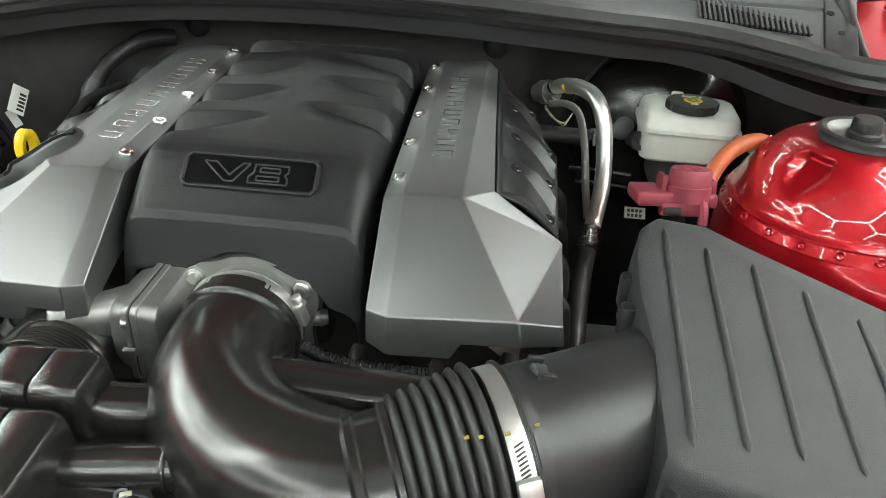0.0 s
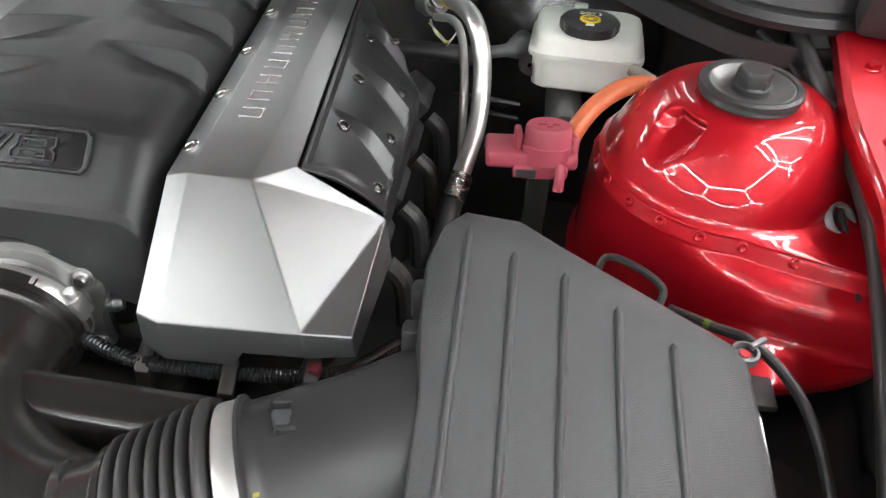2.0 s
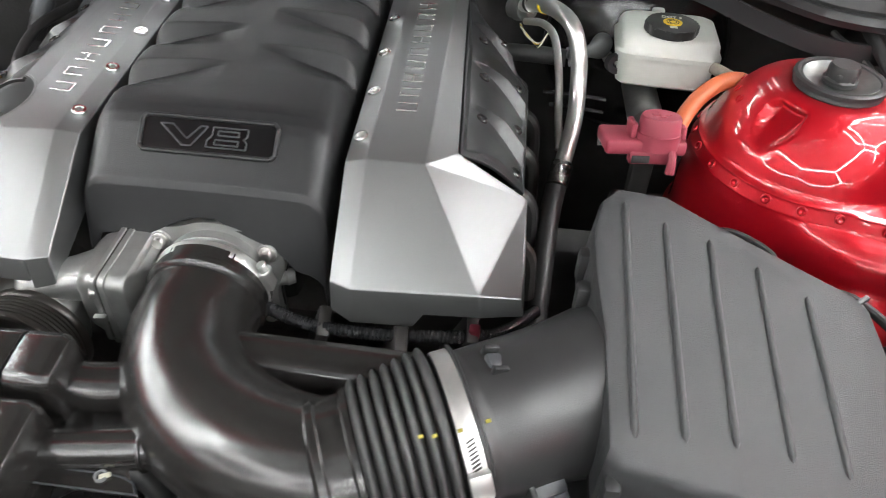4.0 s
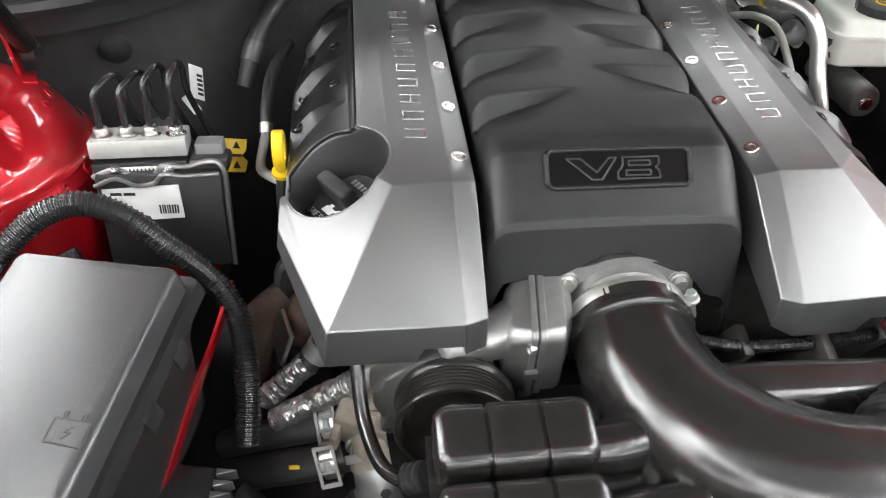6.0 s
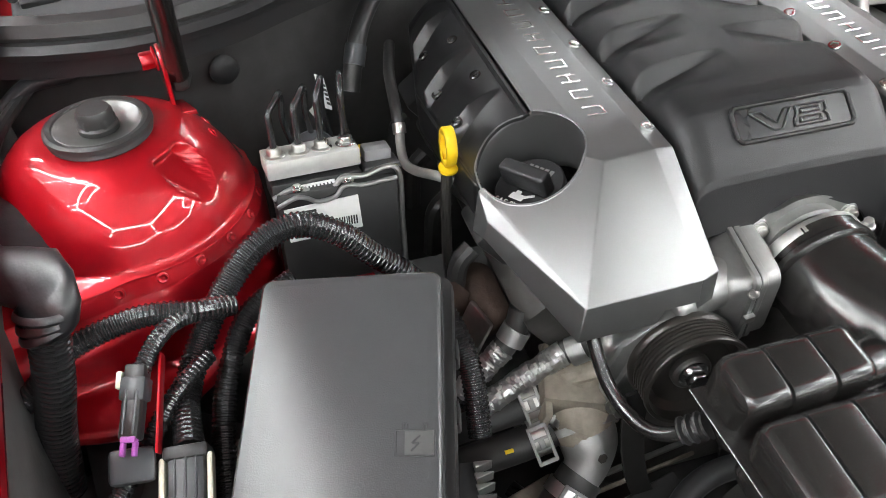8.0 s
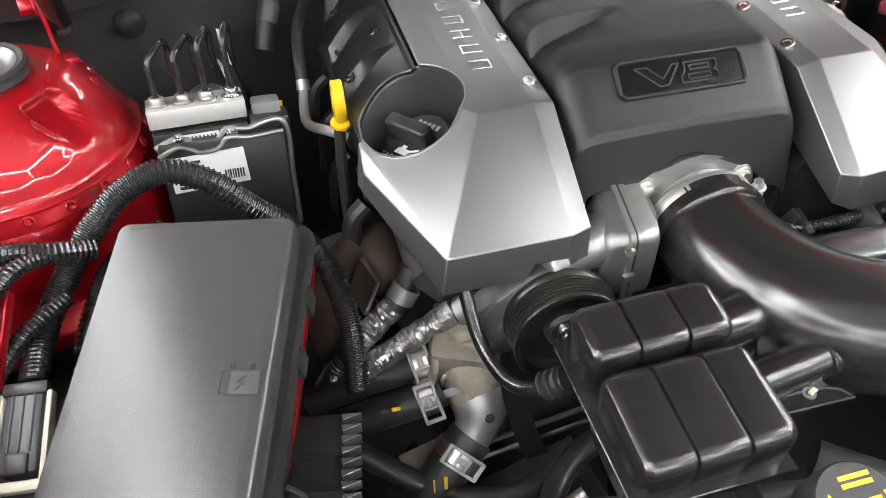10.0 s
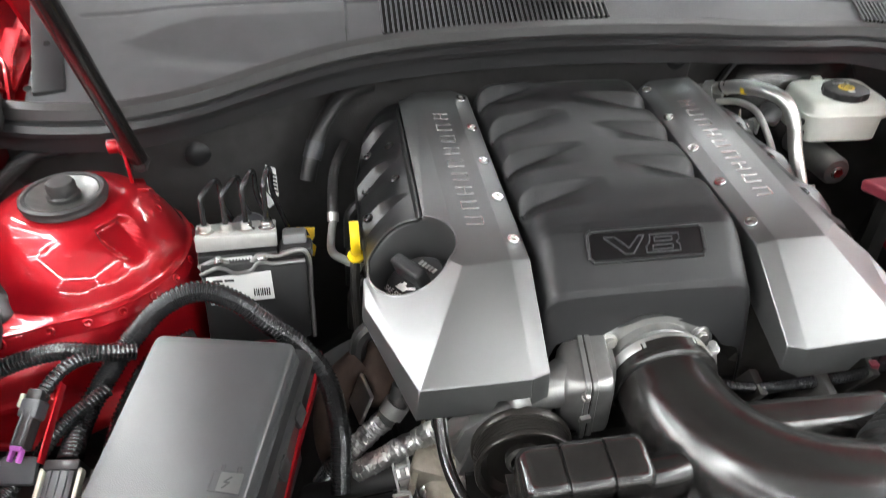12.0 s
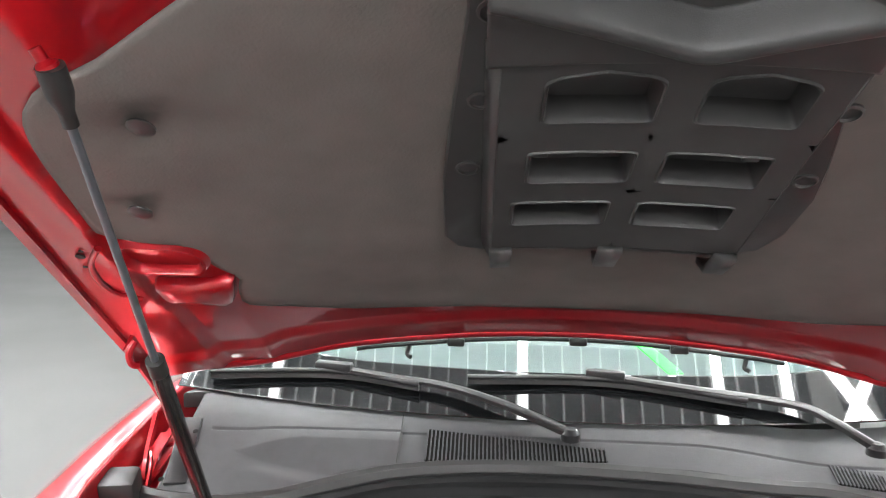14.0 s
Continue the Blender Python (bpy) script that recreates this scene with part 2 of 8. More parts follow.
def corrugated(name, pts, r, material, parent, label="", pitch=0.0034, depth=0.06):
    line = curve(pts, 40)
    length = sum((b - a).length for a, b in zip(line, line[1:]))
    n = max(12, int(length / pitch) * 4)
    return part(name, sweep(bmesh.new(), pts, lambda s: r * (1 + depth * (1 if int(s * n) % 4 < 2 else -1)), n, 12), material, parent, label, angle=20)


def sheet(bm, f, nu, nv, close_u=False):
    """A grid of quads over f(u, v), u and v from 0 to 1."""
    g = [[bm.verts.new(f(i / nu, j / nv)) for i in range(nu + (0 if close_u else 1))] for j in range(nv + 1)]
    w = len(g[0])
    for j in range(nv):
        for i in range(nu):
            bm.faces.new((g[j][i], g[j][(i + 1) % w], g[j + 1][(i + 1) % w], g[j + 1][i]))
    return bm


def loft(bm, rings, cap=True):
    """Skins rings of equally many places, in order."""
    vs = [[bm.verts.new(q) for q in ring] for ring in rings]
    n = len(vs[0])
    for a, b in zip(vs, vs[1:]):
        for i in range(n):
            bm.faces.new((a[i], a[(i + 1) % n], b[(i + 1) % n], b[i]))
    if cap:
        bm.faces.new(vs[0][::-1])
        bm.faces.new(vs[-1])
    return bm


def hexbolt(bm, m, r=0.006, h=0.005):
    prism(bm, [(r * math.cos(k * math.pi / 3), r * math.sin(k * math.pi / 3)) for k in range(6)], 0, h, m, bev=r * 0.12, segs=1)
    lathe(bm, [(r * 1.35, -0.001), (r * 1.35, 0.0006), (r * 1.2, 0.0012)], m, 20)
    return bm


def smooth(a, b, x):
    t = min(1, max(0, (x - a) / (b - a)))
    return t * t * (3 - 2 * t)


def profile(pts, x):
    """The height of a broken line of (x, height) pairs at x."""
    if x <= pts[0][0]:
        return pts[0][1]
    for (a, p), (b, q) in zip(pts, pts[1:]):
        if x <= b:
            return p + (q - p) * (x - a) / (b - a)
    return pts[-1][1]


def text_mesh(words, size, m, depth=0.0003):
    """Flat raised writing in the built-in font, as a bmesh posed by m."""
    c = bpy.data.curves.new("writing", "FONT")
    c.body, c.size, c.extrude, c.align_x, c.align_y = words, size, depth, "CENTER", "CENTER"
    o = bpy.data.objects.new("writing", c)
    bm = bmesh.new()
    me = o.to_mesh()
    bm.from_mesh(me)
    o.to_mesh_clear()
    bpy.data.objects.remove(o)
    bpy.data.curves.remove(c)
    bm.transform(m)
    return bm


# ---- the room ----
def room():
    bm = bmesh.new()
    box(bm, (0, 4, -0.05), (34, 34, 0.1))
    tagged(part("floor", bm, FLOOR), "light grey painted workshop floor", "floor", kind="structure")
    for name, c, s in (("wall_back", (0, 18.0, 2.0), (34, 0.2, 4.2)), ("wall_front", (0, -10.0, 2.0), (34, 0.2, 4.2)),
                       ("wall_left", (-14, 4, 2.0), (0.2, 27.8, 4.2)), ("wall_right", (9, 4, 2.0), (0.2, 27.8, 4.2))):
        tagged(part(name, box(bmesh.new(), c, s), WALL), "plain light grey workshop wall", "wall", kind="structure")
    bm = bmesh.new()
    box(bm, (-2.5, 4, 4.05), (24, 28.5, 0.1))
    tagged(part("ceiling", bm, CEILING), "dark panelled workshop ceiling", "ceiling", kind="structure")
    bm = bmesh.new()
    for k in range(-36, 37):
        box(bm, (k * 0.115, 3.2, 3.985), (0.010, 12, 0.02))
    for k in range(0, 9):
        box(bm, (0, -2.5 + k * 1.4, 3.98), (16, 0.02, 0.02))
    tagged(part("trim", bm, SEAM), "pale seams between ceiling panels", "trim", kind="structure")


room()


def strip_light(x, y0, y1, z, led=LED_TUBE):
    t = thing("tube_light", (x, (y0 + y1) / 2, z), "long white tube light under the ceiling, far ones added as fill", "light", "tubes over the roof")
    part("housing", box(bmesh.new(), (x, (y0 + y1) / 2, z + 0.05), (0.07, y1 - y0, 0.05), 0.01), WALL, t)
    part("hanger", box(bmesh.new(), (x, (y0 + y1) / 2, z + 0.16), (0.02, 0.02, 0.28)), STEEL, t)
    part("tube", sweep(bmesh.new(), [(x, y0 + 0.03, z), (x, y1 - 0.03, z)], 0.028, 4, 12), led, t)


for x in (-1.33, 0.09, 1.19, 1.57):
    strip_light(x, 0.2, 6.0, 3.75)
# unseen far tubes, added to brighten the floor off to the sides
for x in (-4.6, -7.2, -9.8, 4.8):
    strip_light(x, 0.5, 8.5, 3.75, LED_FILL)
    strip_light(x, 9.5, 16.5, 3.75, LED_FILL)


def hexagon_lights(ox, oy, cells, a, z=2.95):
    t = thing("hexagon_light", (ox, oy, z), "white hexagon grid of bar lights under the ceiling", "light", "hexagon lights")
    seen = set()
    for i in cells:
        for j in (-1, 0):
            cx, cy = ox + i * 1.5 * a, oy + (j + (0.5 if i % 2 else 0)) * math.sqrt(3) * a
            part("hanger", box(bmesh.new(), (cx + a, cy, (z + 4.02) / 2), (0.01, 0.01, 4.02 - z)), STEEL, t)
            ring = [Vector((cx + a * math.cos(k * math.pi / 3), cy + a * math.sin(k * math.pi / 3), z)) for k in range(6)]
            for k in range(6):
                p, q = ring[k], ring[(k + 1) % 6]
                key = (round((p.x + q.x) * 20), round((p.y + q.y) * 20))
                if key in seen:
                    continue
                seen.add(key)
                d = (q - p).normalized() * 0.035
                part("bar", sweep(bmesh.new(), [p + d, q - d], 0.026, 1, 8), LED, t)


hexagon_lights(0.0, -1.55, (-1, 0, 1), 2.2)
hexagon_lights(-4.10, 0.95, (-1, 0, 1), 1.25)
hexagon_lights(4.10, 0.95, (-1, 0, 1), 1.25)


def ceiling_sign():
    t = thing("ceiling_sign", (2.15, 1.45, 3.8), "pale sign board with plain dark bars under the ceiling", "sign")
    part("board", box(bmesh.new(), (2.20, 1.35, 3.82), (0.95, 1.30, 0.02), 0.004), WALL, t)
    bm = bmesh.new()
    for x, y, w, d in ((1.95, 1.30, 0.10, 0.34), (2.12, 1.42, 0.08, 0.30), (2.30, 1.30, 0.12, 0.30), (2.48, 1.36, 0.07, 0.36)):
        box(bm, (x, y, 3.808), (w, d, 0.004), 0, pose(0, 0, 0, 0, 0, 12))
    part("letter_bars", bm, INK, t)
    for x in (1.9, 2.5):
        part("hanger", box(bmesh.new(), (x, 1.35, 3.915), (0.01, 0.01, 0.17)), STEEL, t)


ceiling_sign()


# ---- the car: body ----
def under_bonnet(x, y):
    """Height of the open bonnet's inner face."""
    return 1.273 - 0.62 * (y - 0.154) + 0.075 * max(0.0, 1 - (x / 0.5) ** 2) - 0.10 * max(0.0, abs(x) - 0.62)


def rear_edge(x):
    return 0.412 - 0.20 * min(abs(x), 0.46) ** 2 + 0.30 * max(0, abs(x) - 0.46)


def half_width(y):
    return 0.664 + 0.165 * min(0.4, max(-0.7, y))


def bonnet():
    t = thing("bonnet", (0, 0.4, 1.15), "open glossy red bonnet with a felt-lined inner side", "bonnet")
    front = -0.58

    def inner(u, v):
        k = 2 * u - 1
        y = rear_edge(k * 0.70) + (front - rear_edge(k * 0.70)) * v
        x = k * half_width(y)
        z = under_bonnet(x, y)
        # raised rim round the felt, a bead along it and a corner dish
        rim = smooth(0.575, 0.60, abs(x) + 0.05 * max(0, -y)) * 0.012
        rim += 0.010 * smooth(0.075, 0.055, rear_edge(x) - y)
        rim *= 1 - smooth(0.455, 0.47, abs(x)) * smooth(0.602, 0.590, abs(x)) * smooth(-0.035, -0.015, y) * smooth(0.165, 0.150, y)
        return Vector((x, y, z + 0.016 - rim))

    bm = sheet(bmesh.new(), inner, 260, 220)
    thick(part("inner_panel", bm, RED, t, angle=60), 0.004, 1)

    def outer(u, v):
        k = 2 * u - 1
        y = rear_edge(k * 0.70) + 0.012 + (front - 0.02 - rear_edge(k * 0.70)) * v
        x = k * (half_width(y) + 0.010)
        return Vector((x, y, under_bonnet(x, y) + 0.055 - 0.035 * smooth(0.90, 1.0, abs(k)) - 0.03 * smooth(0.04, 0.0, rear_edge(x) + 0.012 - y)))

    thick(part("outer_skin", sheet(bmesh.new(), outer, 60, 40), RED, t, angle=60), 0.003, 1)
    # side hem
    for s in (-1, 1):
        bm = bmesh.new()
        line = [(s * (half_width(y) + 0.004), y, under_bonnet(half_width(y), y) + 0.008) for y in (0.40, 0.25, 0.1, -0.2, -0.5, front)]
        sweep(bm, line, 1, 30, section=[(0.007, -0.012), (0.007, 0.012), (-0.007, 0.012), (-0.007, -0.012)])
        part("hem", bm, RED, t)
    # rear lip
    bm = bmesh.new()
    sweep(bm, [(x, rear_edge(x) + 0.004, under_bonnet(x, rear_edge(x)) + 0.006) for x in [k * 0.13 for k in range(-5, 6)]], 0.008, 60, 10)
    part("rear_lip", bm, RED, t, angle=60)
    # felt lining: an outline with rounded corners and a step at each rear corner
    # its narrow front tongue is unseen, added to cut red reflections on the covers
    half_line = [(0.0, 0.312), (0.13, 0.302), (0.32, 0.262), (0.43, 0.205), (0.470, 0.180), (0.480, 0.160), (0.472, 0.120), (0.463, 0.103),
                 (0.468, 0.085), (0.480, 0.062), (0.485, 0.035), (0.496, 0.010), (0.522, -0.009), (0.555, -0.013), (0.582, -0.020), (0.586, -0.038), (0.578, -0.09), (0.566, -0.165),
                 (0.548, -0.215), (0.52, -0.243), (0.49, -0.255), (0.455, -0.262), (0.38, -0.292), (0.27, -0.335), (0.22, -0.43), (0.18, -0.52), (0.0, -0.545)]
    fine = [(p.x, p.y) for p in curve([(x, y, 0) for x, y in half_line], 90)]
    ring = fine + [(-x, y) for x, y in fine[-2:0:-1]]
    bm = bmesh.new()
    cx, cy = 0.0, -0.06
    steps = 14
    rows = []
    for k in range(steps + 1):
        f = k / steps
        f = 1 - (1 - f) ** 1.6
        row = []
        for x, y in ring:
            px, py = cx + (x - cx) * f, cy + (y - cy) * f
            puff = 0.006 * smooth(1.0, 0.93, f)
            for qx, qy in ((0.452, -0.195), (0.508, -0.082), (-0.452, -0.195), (-0.508, -0.082)):
                puff -= 0.012 * smooth(0.034, 0.016, math.hypot(px - qx, py - qy))
            row.append(bm.verts.new((px, py, under_bonnet(px, py) + 0.006 - puff)))
        rows.append(row)
    for a, b in zip(rows[1:], rows[2:]):
        for i in range(len(ring)):
            j = (i + 1) % len(ring)
            bm.faces.new((a[i], a[j], b[j], b[i]))
    bm.faces.new(rows[1])
    for v in rows[0]:
        bm.verts.remove(v)
    thick(part("felt_lining", bm, FELT, t, "grey-brown felt sound lining", angle=60), 0.012, 1)
    for qx, qy in ((0.452, -0.195), (0.508, -0.082), (-0.452, -0.195), (-0.508, -0.082)):
        n = Vector((0, -0.53, -0.85))
        part("push_pin", lathe(bmesh.new(), [(0.013, 0), (0.013, 0.002), (0.006, 0.0045), (0.0, 0.005)], frame_of((qx, qy, under_bonnet(qx, qy) + 0.002), n), 20), TRIM, t)
    # a D-shaped dish, a ledge and a bead at each rear corner
    def at(x, y, off):
        return Vector((x, y - 0.53 * off, under_bonnet(x, y) - 0.85 * off))

    for s in (-1, 1):
        dee = []
        for k in range(36):
            a = 2 * math.pi * k / 36
            dee.append((0.050 * math.copysign(abs(math.cos(a)) ** 0.8, math.cos(a)), max(-0.036, -0.040 * math.sin(a) if math.sin(a) > 0 else -0.034 * math.sin(a) ** 1 if abs(math.sin(a)) < 0.7 else 0.0245)))
        bm = bmesh.new()
        rings = [[bm.verts.new(at(s * (0.537 + x * k), 0.030 + y * k, off)) for x, y in dee] for k, off in ((1.22, -0.014), (1.16, -0.004), (1.08, 0.002), (1.0, 0.001), (0.94, -0.004), (0.90, -0.011), (0.5, -0.012))]
        for a, q in zip(rings, rings[1:]):
            for i in range(36):
                bm.faces.new((a[i], a[(i + 1) % 36], q[(i + 1) % 36], q[i]))
        bm.faces.new(rings[-1])
        part("corner_dish", bm, RED, t, angle=40)
        bm = bmesh.new()
        rings = []
        for k, off in ((1.0, -0.016), (0.97, -0.004), (0.92, 0.003), (0.84, 0.005), (0.5, 0.006)):
            ring = []
            for px, py in ((0.470, 0.096), (0.480, 0.090), (0.53, 0.094), (0.572, 0.092), (0.580, 0.100), (0.582, 0.130), (0.574, 0.140), (0.53, 0.136), (0.492, 0.146), (0.482, 0.140)):
                ring.append(bm.verts.new(at(s * (0.527 + (px - 0.527) * k), 0.116 + (py - 0.116) * k, off)))
            rings.append(ring)
        for a, q in zip(rings, rings[1:]):
            for i in range(10):
                bm.faces.new((a[i], a[(i + 1) % 10], q[(i + 1) % 10], q[i]))
        bm.faces.new(rings[-1])
        part("corner_ledge", bm, RED, t, angle=60)
        part("corner_bead", sweep(bmesh.new(), [at(s * x, y, -0.002) for x, y in ((0.600, 0.000), (0.628, 0.036), (0.642, 0.075), (0.641, 0.115), (0.614, 0.140))], 0.0042, 30, 10), RED, t, angle=60)
    # holes of the inner rim
    for x, y, r in ((-0.632, 0.02, 0.006), (-0.640, 0.045, 0.0028), (-0.624, 0.008, 0.0028), (-0.600, -0.20, 0.003), (0.632, 0.02, 0.006)):
        part("hole", lathe(bmesh.new(), [(r, 0), (r, 0.0012), (0, 0.0012)], frame_of((x, y, under_bonnet(x, y) + 0.0025), (0, -0.53, -0.85)), 14), INK, t)
    # rubber stops and clips along the rear lip
    for x in (-0.19, 0.02, 0.19):
        y = rear_edge(x) + 0.010
        part("clip", box(bmesh.new(), (x, y, under_bonnet(x, y) - 0.004), (0.030, 0.016, 0.014), 0.003), RUBBER, t)
    for x in (-0.27, 0.30):
        y = rear_edge(x) + 0.012
        part("seal_hook", sweep(bmesh.new(), [(x, y, under_bonnet(x, y) - 0.004), (x - 0.003, y - 0.004, under_bonnet(x, y) - 0.018), (x + 0.004, y - 0.010, under_bonnet(x, y) - 0.022)], 0.004, 8, 8), RUBBER, t)
    bm = sweep(bmesh.new(), [(x, rear_edge(x) + 0.014, under_bonnet(x, rear_edge(x)) - 0.008) for x in (-0.36, -0.3, -0.1, 0.1, 0.3, 0.36)], 0.0045, 40, 8)
    part("lip_seal", bm, RUBBER, t)


bonnet()


def scoop_trim():
    """The black plastic tray under the bonnet's scoop, with six cells."""
    t = thing("scoop_trim", (0, 0, 1.43), "black plastic scoop tray with six cells under the bonnet", "trim panel")

    def at(x, y, off):
        return Vector((x, y - 0.53 * off, under_bonnet(x, y) - 0.85 * off))

    def plate(name, outline, lo, hi, edge):
        bm = bmesh.new()
        cx = sum(p[0] for p in outline) / len(outline)
        cy = sum(p[1] for p in outline) / len(outline)
        rings = []
        for k, off in ((1.0, lo), (1.0, hi - edge), (1 - edge * 4, hi), (0.8, hi), (0.6, hi), (0.4, hi), (0.2, hi)):
            rings.append([bm.verts.new(at(cx + (x - cx) * k, cy + (y - cy) * k, off)) for x, y in outline])
        for a, b in zip(rings, rings[1:]):
            for i in range(len(outline)):
                j = (i + 1) % len(outline)
                bm.faces.new((a[i], a[j], b[j], b[i]))
        bm.faces.new(rings[-1])
        return part(name, bm, TRIM, t, angle=50)

    left = [(-0.150, 0.092), (-0.180, 0.080), (-0.194, 0.056), (-0.194, 0.010), (-0.192, -0.06), (-0.180, -0.16), (-0.166, -0.26), (-0.160, -0.36)]
    right = [(0.150, -0.36), (0.154, -0.26), (0.166, -0.16), (0.186, -0.09), (0.197, -0.04), (0.196, 0.030), (0.182, 0.070), (0.130, 0.096)]
    plate("flange", left + right + [(0.0, 0.097)], 0.0, 0.010, 0.003)

    # the raised frame: six tiles, each with a rounded well
    H = 0.036
    cols = {0: ((-0.119, -0.020), (0.010, 0.107)), 1: ((-0.108, -0.0105), (0.018, 0.113)), 2: ((-0.101, -0.007), (0.028, 0.1135))}
    xs = [(-0.138, -0.0015), (-0.0015, 0.140)]
    ys = [(0.044, -0.068, -0.008, -0.050), (-0.068, -0.150, -0.084, -0.130), (-0.150, -0.240, -0.170, -0.221)]
    bm = bmesh.new()
    n = 56
    for col, (tx0, tx1) in enumerate(xs):
        for row, (ty0, ty1, hy0, hy1) in enumerate(ys):
            hx0, hx1 = cols[row][col]
            top = row == 2
            cx, cy = (hx0 + hx1) / 2, (hy0 + hy1) / 2
            out, well = [], []
            for i in range(n):
                a = 2 * math.pi * i / n
                c, s = math.cos(a), math.sin(a)
                kx = ((tx1 if c > 0 else tx0) - cx) / c if abs(c) > 1e-6 else 9
                ky = ((ty0 if s > 0 else ty1) - cy) / s if abs(s) > 1e-6 else 9
                k = min(kx, ky)
                out.append((cx + k * c, cy + k * s))
                p = 0.16
                wx = (hx1 - hx0) / 2 * math.copysign(abs(c) ** p, c)
                wy = (hy0 - hy1) / 2 * math.copysign(abs(s) ** p, s)
                if top and s < 0:
                    wy -= 0.010 * (1 - (wx / ((hx1 - hx0) / 2)) ** 2) - 0.004
                well.append((wx, wy))
            rings = [[bm.verts.new(at(x, y, H)) for x, y in out]]
            for k, off in ((1.05, H), (1.025, H + 0.0022), (0.985, H + 0.0018), (0.955, H - 0.003), (0.90, 0.003)):
                rings.append([bm.verts.new(at(cx + x * k, cy + y * (k if k > 0.91 else 0.86), off)) for x, y in well])
            for a, b in zip(rings, rings[1:]):
                for i in range(n):
                    j = (i + 1) % n
                    bm.faces.new((a[i], a[j], b[j], b[i]))
            bm.faces.new(rings[-1])
    part("cell_frame", bm, TRIM, t, "raised frame with six rounded wells", angle=32, weld=0.0004)
    # sloping side walls and feet of the frame
    for side, x0, x1 in (("frame_side", -0.138, -0.150), ("frame_side", 0.140, 0.152)):
        bm = bmesh.new()
        g = [[bm.verts.new(at(x, y, off)) for y in (0.066, 0.0, -0.08, -0.16, -0.24)] for x, off in ((x0, H), (x1, 0.008))]
        for i in range(4):
            bm.faces.new((g[0][i], g[0][i + 1], g[1][i + 1], g[1][i]))
        thick(part(side, bm, TRIM, t), 0.002)
    for x, w in ((-0.128, 0.026), (-0.0015, 0.028), (0.130, 0.026)):
        bm = bmesh.new()
        g = [[bm.verts.new(at(x + dx * (1 - 0.25 * k), y, off)) for dx in (-w / 2, w / 2)] for k, y, off in ((0, 0.040, H + 0.0005), (0.4, 0.082, H - 0.004), (1, 0.106, 0.006))]
        for a, b in zip(g, g[1:]):
            bm.faces.new((a[0], a[1], b[1], b[0]))
        thick(part("foot", bm, TRIM, t), 0.008)
    bm = bmesh.new()
    g = [[bm.verts.new(at(x, y, off)) for x in (-0.14, -0.07, 0.0, 0.07, 0.14)] for y, off in ((0.044, H), (0.052, 0.026), (0.062, 0.010))]
    for a, b in zip(g, g[1:]):
        for i in range(4):
            bm.faces.new((a[i], a[i + 1], b[i + 1], b[i]))
    part("lower_face", bm, TRIM, t)
    # the upper shelf with a V-shaped rim and a round hollow behind it
    def shelf(u, v):
        x = -0.150 + 0.295 * u
        y = -0.238 - 0.16 * v
        vee = -0.252 - 0.34 * max(0.0, math.sqrt((x - 0.012) ** 2 + 0.0001) - 0.010)
        d = 0.014 - 0.026 * (v - 0.3) / 0.4
        if v < 0.3:
            y = -0.238 + (vee + 0.014 + 0.238) * v / 0.3
            d = 0.02
        elif v < 0.7:
            y = vee + d
        else:
            y = vee - 0.012 - 0.12 * (v - 0.7) / 0.3
            d = -0.02
        off = H + 0.010 * smooth(0.014, 0.003, d) * smooth(-0.012, 0.0, d) - 0.026 * smooth(-0.002, -0.012, d) * smooth(0.105, 0.085, abs(x - 0.012))
        return at(x, y, off)

    thick(part("upper_shelf", sheet(bmesh.new(), shelf, 90, 60), TRIM, t, angle=40), 0.003)
    for x, y in ((-0.166, -0.078), (-0.154, -0.173), (-0.146, -0.265), (0.172, -0.070), (0.164, -0.166)):
        part("push_pin", lathe(bmesh.new(), [(0.0125, 0), (0.0125, 0.003), (0.010, 0.004), (0.009, 0.001), (0.0, 0.0005)], frame_of(at(x, y, 0.009), (0, -0.53, -0.85)), 24), TRIM, t)
    part("tab", box(bmesh.new(), at(0.096, -0.122, 0.030), (0.016, 0.012, 0.006), 0.002, pose(0, 0, 0, -32)), TRIM, t)
    part("tab", box(bmesh.new(), at(-0.098, -0.122, 0.030), (0.016, 0.012, 0.006), 0.002, pose(0, 0, 0, -32)), TRIM, t)


scoop_trim()


